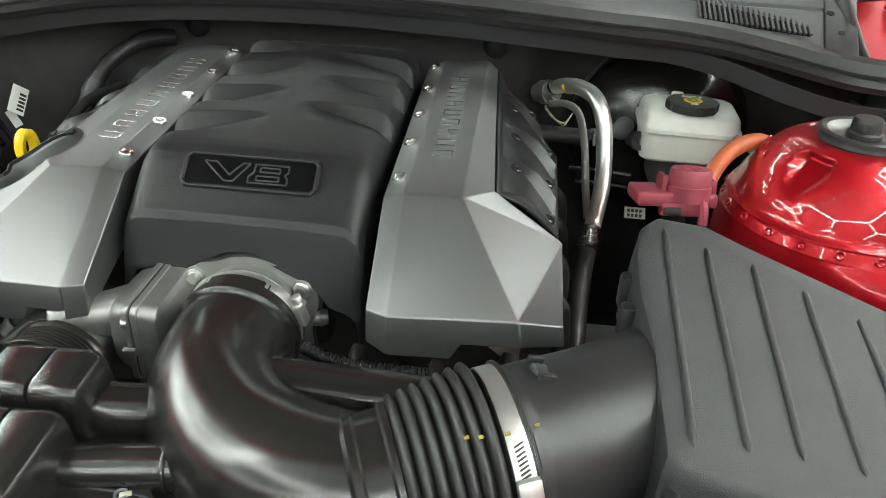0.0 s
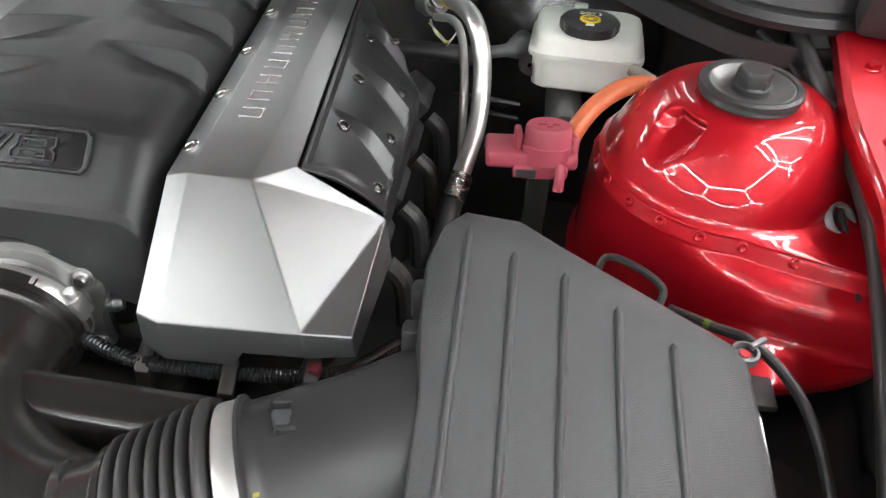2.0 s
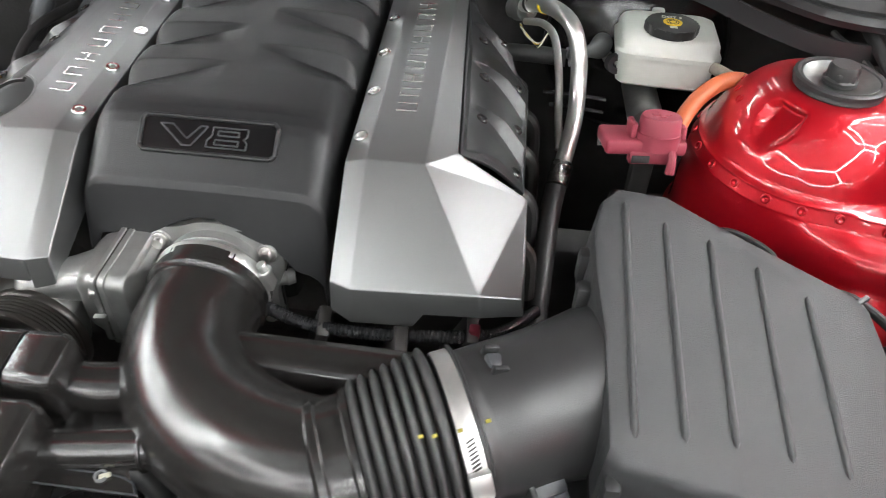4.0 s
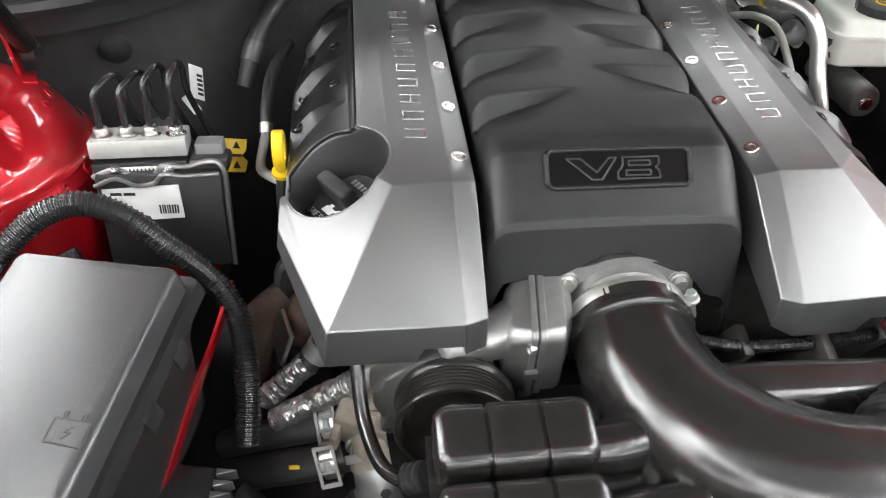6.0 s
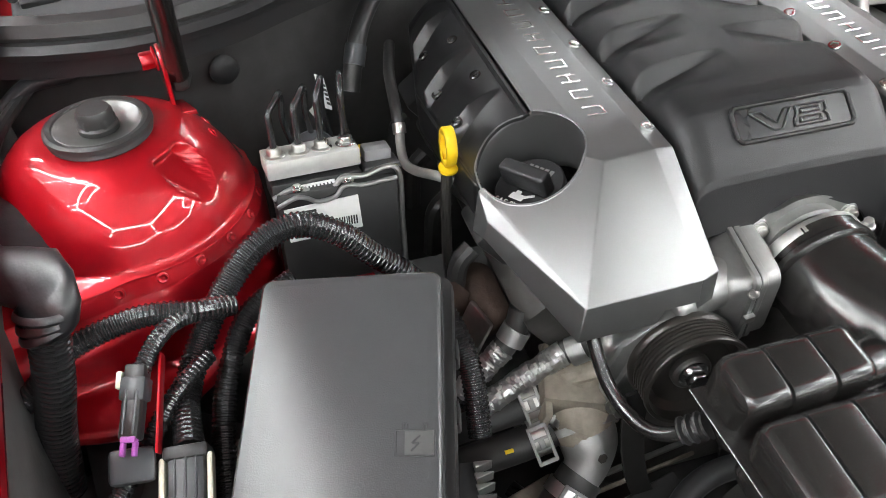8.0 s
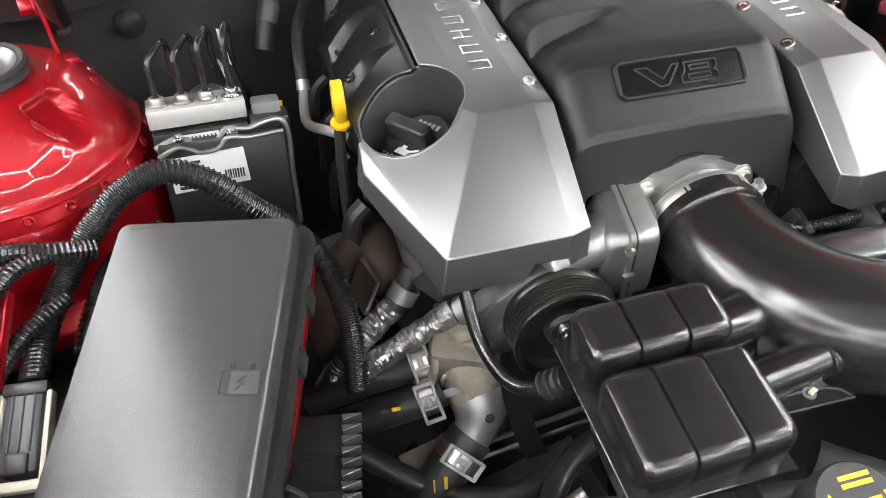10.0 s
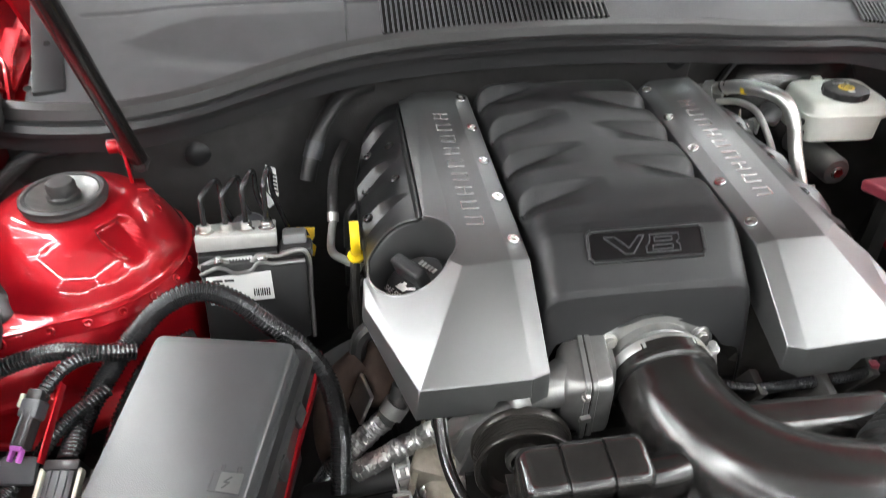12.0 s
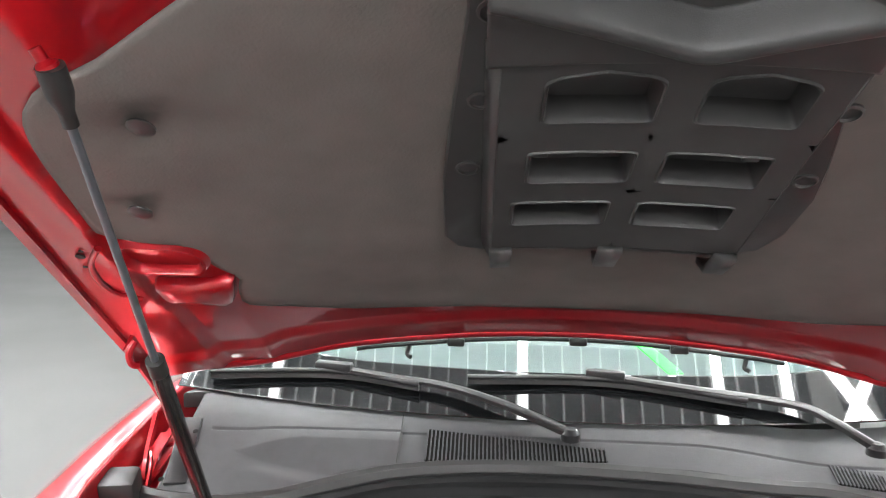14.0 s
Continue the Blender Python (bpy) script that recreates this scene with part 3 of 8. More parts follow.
def fender(s):
    t = thing("fender", (s * 0.8, 0, 0.9), "glossy red front fender beside the open engine bay", "fender", "front fenders")

    def edge(y):
        return 0.651 + 0.165 * y if s < 0 else 0.641 + 0.019 * smooth(0.08, 0.28, y) + 0.10 * min(0.0, y)

    def shift(y):
        return min(0.0, edge(y) - (0.680 if s < 0 else 0.645))

    def crest(y):
        return 0.975 + 0.075 * smooth(-0.25, 0.55, y) - 0.04 * smooth(-0.1, -0.8, y)

    def gutter(y):
        return 0.930 - 0.03 * smooth(-0.2, -0.7, y) if s < 0 else 0.918 + 0.03 * smooth(0.0, 0.3, y) - 0.10 * smooth(0.05, -0.5, y)

    def skin(u, v):
        y = 0.62 - 1.5 * v
        a = u * 1.45
        return Vector((s * (0.715 + shift(y) + 0.22 * math.sin(a) ** 1.1), y, crest(y) - 0.30 * (1 - math.cos(a)) ** 0.9 - 0.01))

    thick(part("outer_skin", sheet(bmesh.new(), skin, 24, 40), RED, t, angle=60), 0.002)

    def flange(u, v):
        y = 0.60 - 1.35 * v
        low, e, d = gutter(y), edge(y), shift(y)
        p = [(0.716 + d, crest(y) - 0.010), (0.713 + d, crest(y) - 0.03), (0.709 + d, low + 0.008), (0.703 + d, low), (e + 0.004, low - 0.002), (e, low - 0.006), (e + 0.002, low - 0.022), (0.70 + d, low - 0.06)]
        k = min(len(p) - 2, int(u * (len(p) - 1)))
        f = u * (len(p) - 1) - k
        return Vector((s * (p[k][0] + (p[k + 1][0] - p[k][0]) * f), y, p[k][1] + (p[k + 1][1] - p[k][1]) * f))

    thick(part("inner_flange", sheet(bmesh.new(), flange, 21, 40), RED, t, angle=40), 0.002)

    def liner(u, v):
        y = 0.62 - 1.40 * v
        return Vector((s * (0.700 + shift(y) - 0.012 * u), y, gutter(y) - 0.045 - (gutter(y) - 0.36) * u))

    thick(part("wheel_liner", sheet(bmesh.new(), liner, 6, 30), BLACK_MATT, t, "matt black inner liner", angle=60), 0.003)

    def shield(u, v):
        y = -0.045 - 0.40 * v
        return Vector((s * (0.705 + shift(y) - (0.03 + 0.13 * u)), y, 0.762 - 0.10 * v - 0.10 * u ** 1.5))

    thick(part("splash_shield", sheet(bmesh.new(), shield, 10, 14), BLACK_GRAIN, t, "black grained splash shield", angle=60), 0.003)
    for y in (0.16, 0.063, -0.06, -0.2):
        part("bolt", hexbolt(bmesh.new(), pose(s * (edge(y) + 0.022), y, gutter(y)), 0.006, 0.006), RED, t)


fender(-1)
fender(1)


def strut_tower(cx, cy, s):
    t = thing("strut_tower", (cx, cy, 0.6), "glossy red suspension tower with spot-weld dimples", "suspension tower", "suspension towers")
    # edge of the dome, its ledge, the seam band, the bulging skirt, the valley and the flange at the foot
    prof = [(0.1085, 0.8505), (0.1100, 0.8482), (0.1120, 0.8462), (0.1138, 0.8450), (0.1144, 0.8444), (0.1144, 0.8428), (0.1165, 0.8380), (0.1186, 0.8330), (0.1200, 0.8302), (0.1225, 0.8285), (0.1265, 0.8262), (0.1315, 0.8228), (0.1365, 0.8180), (0.1405, 0.8115),
            (0.1430, 0.8040), (0.1445, 0.7960), (0.1460, 0.7890), (0.1495, 0.7840), (0.1555, 0.7812), (0.165, 0.7795), (0.178, 0.7782), (0.192, 0.7770), (0.2020, 0.7755), (0.2050, 0.7725), (0.2055, 0.7660)]

    def reach(d):
        """The seam runs round the dome towards the engine and straight out to the wing in front."""
        line = 0.121 / max(0.3, -d.y - 0.30 * d.x * s)
        return 1 + (max(0.1165, min(0.185, line)) / 0.1165 - 1) * smooth(-0.15, 0.10, d.x * s) * smooth(0.25, -0.2, d.y)

    def f(u, v):
        a = 2 * math.pi * u
        if v < 0.5:
            r = 0.1085 * v / 0.5
            z = 0.915 - 0.0645 * max(0.0, (r - 0.046) / 0.0625) ** 2.6
        else:
            k = (v - 0.5) / 0.5 * (len(prof) - 1)
            i = min(len(prof) - 2, int(k))
            r = prof[i][0] + (prof[i + 1][0] - prof[i][0]) * (k - i)
            z = prof[i][1] + (prof[i + 1][1] - prof[i][1]) * (k - i)
        d = Vector((math.cos(a), math.sin(a)))
        # pressed-in triangle towards the engine
        ang = math.atan2(-0.62, -s * 0.78)
        off = (a - ang + math.pi) % (2 * math.pi) - math.pi
        fade = smooth(0.868, 0.905, z) * smooth(0.9145, 0.902, z)
        w = 0.03 + 0.25 * smooth(0.862, 0.908, z)
        r -= 0.020 * fade * smooth(w, w * 0.80, abs(off))
        # the skirt spreads outwards and forwards
        z += 0.0045 * smooth(0.90, 0.858, z)
        spread = 0.12 + 0.88 * smooth(-0.55, 0.15, d.x * s) * (0.35 + 0.65 * smooth(0.9, 0.2, d.y))
        wide = reach(d)
        if r > 0.119:
            r = 0.119 + (r - 0.119) * spread
            z -= 0.05 * (1 - spread) * smooth(0.835, 0.770, z)
        r *= 1 + (wide - 1) * smooth(0.1085, 0.1150, r) * smooth(0.205, 0.130, r)
        return Vector((cx + r * d.x, cy + r * d.y, z))

    thick(part("shell", sheet(bmesh.new(), f, 180, 150, True), RED, t, angle=50, weld=0.0002), 0.002)
    for k in range(22):
        a = 2 * math.pi * (k + 0.4) / 22
        d = Vector((math.cos(a), math.sin(a)))
        rs = 0.1164 * reach(d)
        p = Vector((cx + rs * d.x, cy + rs * d.y, 0.8432))
        part("weld_dimple", lathe(bmesh.new(), [(0.0050, -0.0012), (0.0046, 0.0008), (0.0034, 0.0014), (0.0022, 0.0006), (0.0009, -0.0006), (0, -0.0008)], frame_of(p, (d.x * 0.93, d.y * 0.93, 0.36)), 14), RED, t)
    for k, (a, r) in enumerate(((2.6 if s > 0 else 0.6, 0.0), (2.9 if s > 0 else 0.35, 0.0), (3.15 if s > 0 else 0.1, 0.0))):
        p = Vector((cx + 0.087 * math.cos(a), cy + 0.087 * math.sin(a), 0.8938))
        part("hole", lathe(bmesh.new(), [(0.005, -0.001), (0.005, 0.001), (0.0035, 0.0012), (0.003, -0.0005), (0, -0.0005)], frame_of(p, (math.cos(a) * 0.80, math.sin(a) * 0.80, 0.59)), 14), RED, t)
    m = thing("strut_mount", (cx, cy, 0.914), "rubber-ringed steel strut mount with a dark nut", "strut mount", "strut mounts")
    part("rubber_ring", lathe(bmesh.new(), [(0.036, 0.004), (0.040, 0.0005), (0.0475, 0.0), (0.0485, 0.003), (0.0460, 0.0070), (0.0460, 0.0085), (0.050, 0.0095), (0.0495, 0.0135), (0.046, 0.0155), (0.042, 0.0148), (0.040, 0.011)], pose(cx, cy, 0.914) @ Matrix.Diagonal((0.87, 0.87, 0.8, 1)), 64, cap=False), RUBBER, m)
    part("cup", lathe(bmesh.new(), [(0.0425, 0.012), (0.040, 0.0135), (0.036, 0.0105), (0.028, 0.0065), (0.018, 0.006), (0.0, 0.006)], pose(cx, cy, 0.914) @ Matrix.Diagonal((0.87, 0.87, 0.8, 1)), 64, cap=False), CUP, m)
    bm = bmesh.new()
    lathe(bm, [(0.0165, 0.006), (0.0165, 0.010), (0.0145, 0.012), (0.0145, 0.021), (0.0125, 0.0245), (0.0, 0.0245)], pose(cx, cy, 0.914), 32)
    prism(bm, [(0.0158 * math.cos(k * math.pi / 3), 0.0158 * math.sin(k * math.pi / 3)) for k in range(6)], 0.009, 0.019, pose(cx, cy, 0.914), 0.001, 1)
    part("nut", bm, RUBBER, m)


def tower_grommet():
    g = thing("grommet", (0.634, 0.026, 0.868), "grey grommet in the side of a red tower", "grommet")
    m = frame_of((0.646, 0.048, 0.8560), (0.45, -0.45, 0.77), (1, 0, 0))
    part("rim", lathe(bmesh.new(), [(0.0155, -0.004), (0.0155, 0.0005), (0.0140, 0.0020), (0.0118, 0.0012), (0.0108, -0.004)], m, 28, cap=False), GREY_FITTING, g)
    part("plug", lathe(bmesh.new(), [(0.0112, -0.004), (0.0100, -0.0022), (0.004, -0.0030), (0.0, -0.0030)], m, 28), RUBBER, g)


strut_tower(-0.579, 0.098, -1)
strut_tower(0.569, 0.133, 1)
tower_grommet()


def firewall():
    def wall_y(x):
        return 0.372 - 0.105 * smooth(0.27, 0.47, -x) + 0.10 * smooth(0.20, 0.27, x) - 0.03 * smooth(0.54, 0.64, x)

    def f(u, v):
        x = -0.70 + 1.40 * u
        z = 0.40 + 0.565 * v
        return Vector((x, wall_y(x) + 0.05 * smooth(0.93, 0.965, z) * 0 + 0.05 * (1 - v), z - 0.035 * smooth(0.3, 0.5, abs(x)) * v))

    t = thing("firewall_liner", (0, 0.4, 0.5), "matt black moulded liner on the firewall", "liner", kind="structure")
    thick(part("liner", sheet(bmesh.new(), f, 80, 20), BLACK_MATT, t, angle=60), 0.006)
    for x, z in ((-0.475, 0.871), (-0.214, 0.925), (0.190, 0.923)):
        y = wall_y(x)
        m = frame_of((x, y - 0.002, z), (0.35 * (1 if x < -0.3 else -1 if x > 0.3 else 0), -0.93, 0.1))
        part("push_pin", lathe(bmesh.new(), [(0.0165, 0), (0.0165, 0.002), (0.012, 0.006), (0.006, 0.008), (0.0, 0.008)], m, 24), BLACK_GRAIN, t)


firewall()
SEAL = ((-0.70, 0.245, 0.958), (-0.62, 0.226, 0.956), (-0.538, 0.220, 0.957), (-0.46, 0.234, 0.963), (-0.398, 0.256, 0.972), (-0.286, 0.290, 0.987), (-0.16, 0.307, 0.994), (0.0, 0.312, 0.996),
        (0.16, 0.312, 0.991), (0.22, 0.309, 0.988), (0.28, 0.307, 0.985), (0.34, 0.312, 0.980), (0.40, 0.318, 0.976), (0.46, 0.306, 0.972), (0.52, 0.274, 0.967), (0.58, 0.246, 0.960), (0.64, 0.240, 0.957), (0.70, 0.250, 0.958))


def screen_y(x):
    return 0.415 + 0.11 * x * x


def cowl_z(y):
    return 0.99 + 0.42 * (y - 0.30)


def cowl():
    t = thing("cowl_seal", (0, 0.3, 0.97), "black rubber seal along the cowl edge", "seal", kind="structure")
    bm = sweep(bmesh.new(), SEAL, 1, 120, section=[(0.013, -0.014), (0.015, -0.004), (0.011, 0.007), (0.0, 0.011), (-0.010, 0.007), (-0.014, -0.004), (-0.012, -0.014)])
    part("bulb", bm, RUBBER, t, angle=30)
    bm = sweep(bmesh.new(), [(x, y - 0.016, z - 0.014) for x, y, z in SEAL], 1, 120, section=[(0.010, -0.007), (0.012, 0.0), (0.006, 0.006), (-0.010, 0.007), (-0.012, -0.006)])
    part("channel", bm, BLACK_GRAIN, t, angle=30)
    bm = sweep(bmesh.new(), [(x, y - 0.016 - 0.006 * smooth(0.40, 0.55, x), z - 0.034 - 0.014 * smooth(0.40, 0.55, x)) for x, y, z in SEAL], 1, 120, section=[(0.003, -0.008), (0.003, 0.012), (-0.003, 0.012), (-0.003, -0.008)])
    part("flange", bm, BLACK_GRAIN, t, angle=50)

    c = thing("cowl_panel", (0, 0.36, 0.98), "dark grey plastic cowl panel below the windscreen", "cowl panel", kind="structure")
    edge = curve(SEAL, 200)

    def seal_y(x):
        best = min(edge, key=lambda q: abs(q.x - x))
        return best.y

    def drop(x):
        return 0.024 * smooth(0.20, 0.46, x)

    def top(x, y):
        z = cowl_z(y)
        # leaf-shaped crease on the passenger side
        if -0.56 < x < -0.2765:
            lens = smooth(-0.556, -0.49, x)
            yu, yl = 0.32 + 0.027 * smooth(-0.556, -0.43, x), 0.320 - 0.20 * (x + 0.554)
            if y > yu:
                z += 0.007 * lens * (1 - smooth(yu, 0.410, y))
            elif y > yl:
                z += lens * (-0.008 + 0.015 * (y - yl) / max(0.004, yu - yl))
            else:
                z -= 0.008 * lens * smooth(yl - 0.035, yl, y)
        z -= drop(x)
        if abs(x) < 0.60:
            z -= 0.0025 * smooth(0.004, 0.001, abs(y - 0.372 + 0.02 * x * x))
        return z

    def f(u, v):
        x = -0.646 + 1.250 * u
        y0, y1 = seal_y(x) + 0.008, screen_y(x) + 0.012
        y = y0 + (y1 - y0) * v
        return Vector((x, y, top(x, y)))

    thick(part("panel", sheet(bmesh.new(), f, 320, 130), COWL, c, angle=22), 0.004)
    part("joint", box(bmesh.new(), (-0.278, 0.358, cowl_z(0.358) + 0.001), (0.0016, 0.115, 0.003), 0, pose(0, 0, 0, 22.8)), INK, c)

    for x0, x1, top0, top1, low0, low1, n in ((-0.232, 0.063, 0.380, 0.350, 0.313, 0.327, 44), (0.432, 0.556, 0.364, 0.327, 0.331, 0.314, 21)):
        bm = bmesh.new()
        # near-black plate under the slats, coloured as the shade inside the slots
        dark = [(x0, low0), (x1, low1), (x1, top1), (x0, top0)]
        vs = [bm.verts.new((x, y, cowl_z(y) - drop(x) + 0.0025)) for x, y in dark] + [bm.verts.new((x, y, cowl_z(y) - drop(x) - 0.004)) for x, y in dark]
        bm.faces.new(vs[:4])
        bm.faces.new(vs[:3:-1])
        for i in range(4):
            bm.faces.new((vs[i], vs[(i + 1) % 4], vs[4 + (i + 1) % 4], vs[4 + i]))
        grille = part("grille", bm, SHADE_BLACK, c, "slotted air intake in the cowl")
        for k in range(n + 1):
            f_ = k / n
            x = x0 + (x1 - x0) * f_
            y0, y1 = low0 + (low1 - low0) * f_ - 0.003, top0 + (top1 - top0) * (f_ ** 1.6) + 0.003
            ym = (y0 + y1) / 2
            part("slat", box(bmesh.new(), (x, ym, cowl_z(ym) - drop(x) + 0.0034), (0.0026, y1 - y0, 0.0028), 0, pose(0, 0, 0, 22.8)), COWL, grille)

    # perforated end plate, corner block and red pocket at each end of the cowl
    for s, x, d in ((-1, -0.632, 0.0), (1, 0.590, 0.024)):
        part("end_plate", box(bmesh.new(), (x, 0.315, 0.997 - d), (0.036, 0.15, 0.010), 0.003, pose(0, 0, 0, 22.8, 0, -10 * s)), BLACK_GRAIN, c)
        # black discs stand in for the shade inside the plate's holes
        for y in (0.25, 0.28, 0.315, 0.35):
            part("plate_hole", lathe(bmesh.new(), [(0.0045, 0.0), (0.0045, 0.0008), (0.0, 0.0008)], pose(x - s * 0.17 * (y - 0.315), y, cowl_z(y) - d + 0.0055, 22.8), 14), SHADE_BLACK, c)
        part("corner_block", box(bmesh.new(), (s * 0.692, 0.216, 0.972), (0.055, 0.055, 0.05), 0.008, pose(0, 0, 0, 10, 0, -12 * s)), RUBBER, c)
        part("screen_corner", prism(bmesh.new(), [(0, 0), (0.055, 0.02), (0.06, 0.06), (0.03, 0.075)], 0, 0.03, pose(-0.682 if s < 0 else 0.622, 0.432, 1.026), 0.004), RUBBER, c)


cowl()


def windscreen():
    t = thing("windscreen", (0, 0.6, 1.1), "raked car windscreen with a black printed border", "windscreen")

    def at(x, y, off=0.0):
        base = screen_y(x)
        return Vector((x, y, cowl_z(base) + 0.52 * (y - base) + off))

    def f(u, v):
        x = -0.70 + 1.40 * u
        return at(x, screen_y(x) + 0.003 + 0.75 * v)

    ob = thick(part("pane", sheet(bmesh.new(), f, 60, 60), GLASS, t, angle=60), 0.005, 1)
    ob.visible_shadow = False

    def g(u, v):
        x = -0.70 + 1.40 * u
        return at(x, screen_y(x) - 0.012 + (0.108 + 0.02 * smooth(0.35, 0.65, abs(x))) * v, 0.0068)

    thick(part("printed_border", sheet(bmesh.new(), g, 60, 40), GLOSS_BLACK, t, "black printed border", angle=60), 0.001)
    d = thing("dashboard", (0, 0.9, 0.9), "grey dashboard top behind the windscreen", "dashboard")

    def h(u, v):
        x = -0.72 + 1.44 * u
        y = screen_y(x) + 0.10 + 0.85 * v
        return Vector((x, y, 1.03 + 0.05 * smooth(0, 0.4, v) - 0.3 * smooth(0.75, 1.0, v)))

    thick(part("top", sheet(bmesh.new(), h, 30, 20), DASH, d, angle=60), 0.01)
    k = thing("card", (0.2, 0.7, 1.1), "bright green card lying on the dashboard", "card")
    part("strip", box(bmesh.new(), (0.205, 0.62, 1.100), (0.030, 0.15, 0.002), 0.0005, pose(0, 0, 0, 8, 0, 14)), GREEN, k)
    r = thing("car_roof", (0, 1.6, 1.3), "red car roof above the windscreen", "roof", kind="structure")

    def q(u, v):
        x = (2 * u - 1) * (0.66 - 0.02 * v)
        y = 1.17 + 1.5 * v
        return Vector((x, y, 1.43 + 0.05 * math.sin(math.pi * v) - 0.06 * (abs(2 * u - 1)) ** 3))

    thick(part("skin", sheet(bmesh.new(), q, 20, 16), RED, r, angle=60), 0.004)
    c = thing("cabin", (0, 1.4, 0.9), "dark cabin interior", "interior", kind="structure")
    bm = bmesh.new()
    box(bm, (0, 2.65, 1.0), (1.40, 0.05, 1.0))
    box(bm, (-0.71, 1.75, 1.0), (0.03, 1.8, 1.0))
    box(bm, (0.71, 1.75, 1.0), (0.03, 1.8, 1.0))
    box(bm, (0, 1.9, 0.55), (1.4, 1.5, 0.05))
    part("lining", bm, BLACK_MATT, c)


windscreen()


def wiper(pivot, elbow, mid, tip, group):
    t = thing("wiper", pivot, "black windscreen wiper parked on the glass", "wiper", group)
    p, e, m, q = (Vector(a) for a in (pivot, elbow, mid, tip))
    sec = [(1.0, -0.5), (1.0, 0.2), (0.5, 0.6), (-0.5, 0.6), (-1.0, 0.2), (-1.0, -0.5)]
    part("arm", sweep(bmesh.new(), [p, p.lerp(e, 0.5) + V(0, 0, 0.006), e, e.lerp(m, 0.5), m], lambda s: 0.011 - 0.004 * s, 40, section=sec), BLACK_DUCT, t, angle=40)
    part("arm_cap", lathe(bmesh.new(), [(0.016, 0), (0.016, 0.012), (0.010, 0.02), (0, 0.022)], pose(p.x, p.y, p.z - 0.012), 24), BLACK_GRAIN, t)
    bend = [e + (m - e) * 0.25 - V(0, 0, 0.010), m - V(0, 0, 0.014), q - V(0, 0, 0.010)]
    part("blade", sweep(bmesh.new(), [bend[0], bend[1], q - V(0, 0, 0.008)], 1, 40, section=[(0.006, -0.006), (0.0035, 0.010), (-0.0035, 0.010), (-0.006, -0.006)]), RUBBER, t, angle=40)
    part("spoiler", sweep(bmesh.new(), [bend[0] + V(0, -0.006, 0.006), m - V(0, 0.006, 0.006), q - V(0, 0.006, 0.002)], lambda s: 0.006 - 0.002 * s, 40, 8), BLACK_GRAIN, t, angle=50)
    part("clasp", box(bmesh.new(), m + V(0, 0, 0.002), (0.07, 0.020, 0.016), 0.004, pose(0, 0, 0, 0, 0, math.degrees(math.atan2((e - m).y, (e - m).x)))), BLACK_GRAIN, t)


wiper((0.006, 0.362, 1.036), (-0.202, 0.445, 1.082), (-0.415, 0.480, 1.100), (-0.641, 0.468, 1.090), "wipers")
wiper((0.500, 0.357, 1.034), (0.399, 0.434, 1.076), (0.080, 0.484, 1.102), (-0.169, 0.471, 1.096), "wipers")


def gas_strut():
    t = thing("gas_strut", (-0.512, 0.150, 0.93), "black gas strut holding the bonnet open", "gas strut")
    a, b = Vector((-0.512, 0.150, 0.928)), Vector((-0.470, -0.295, 1.534))
    m = a.lerp(b, 0.545)
    part("cylinder", sweep(bmesh.new(), [a, m], lambda s: 0.0095 if s < 0.97 else 0.0085, 60, 20), BLACK_SATIN, t)
    part("collar", sweep(bmesh.new(), [a.lerp(b, 0.53), a.lerp(b, 0.56)], 0.0102, 4, 20), RUBBER, t)
    part("rod", sweep(bmesh.new(), [m, b], 0.0040, 4, 16), ROD, t)
    d = (b - a).normalized()
    part("end_socket", sweep(bmesh.new(), [b - d * 0.04, b - d * 0.02, b + d * 0.012], lambda s: 0.0065 + 0.0045 * smooth(0.2, 0.6, s), 12, 16), RUBBER, t)
    part("ball_stud", lathe(bmesh.new(), [(0.005, -0.01), (0.005, 0.0), (0.010, 0.004), (0.010, 0.012), (0.005, 0.016), (0.005, 0.026)], frame_of(b, (-0.3, -0.45, 0.85)), 16), RED, t)
    bm = bmesh.new()
    prism(bm, [(-0.008, -0.030), (0.008, -0.030), (0.012, 0.012), (0.006, 0.028), (-0.006, 0.028), (-0.012, 0.012)], -0.002, 0.002, frame_of((-0.522, 0.142, 0.935), (1, 0.2, 0), (0, 1, 0)), 0.0008, 1)
    part("bracket", bm, RED, t, "bright red bracket")
    box(bm := bmesh.new(), (-0.518, 0.135, 0.906), (0.022, 0.034, 0.004), 0.001, pose(0, 0, 0, -8, 10, 20))
    part("bracket_foot", bm, RED, t)
    part("bolt", hexbolt(bmesh.new(), frame_of((-0.527, 0.146, 0.950), (-1, -0.2, 0)), 0.008, 0.012), RED, t)
    part("ball", lathe(bmesh.new(), [(0.0, -0.012), (0.011, -0.006), (0.0125, 0), (0.011, 0.006), (0.0, 0.012)], frame_of(a, (1, 0.2, 0)), 16), RUBBER, t)


gas_strut()


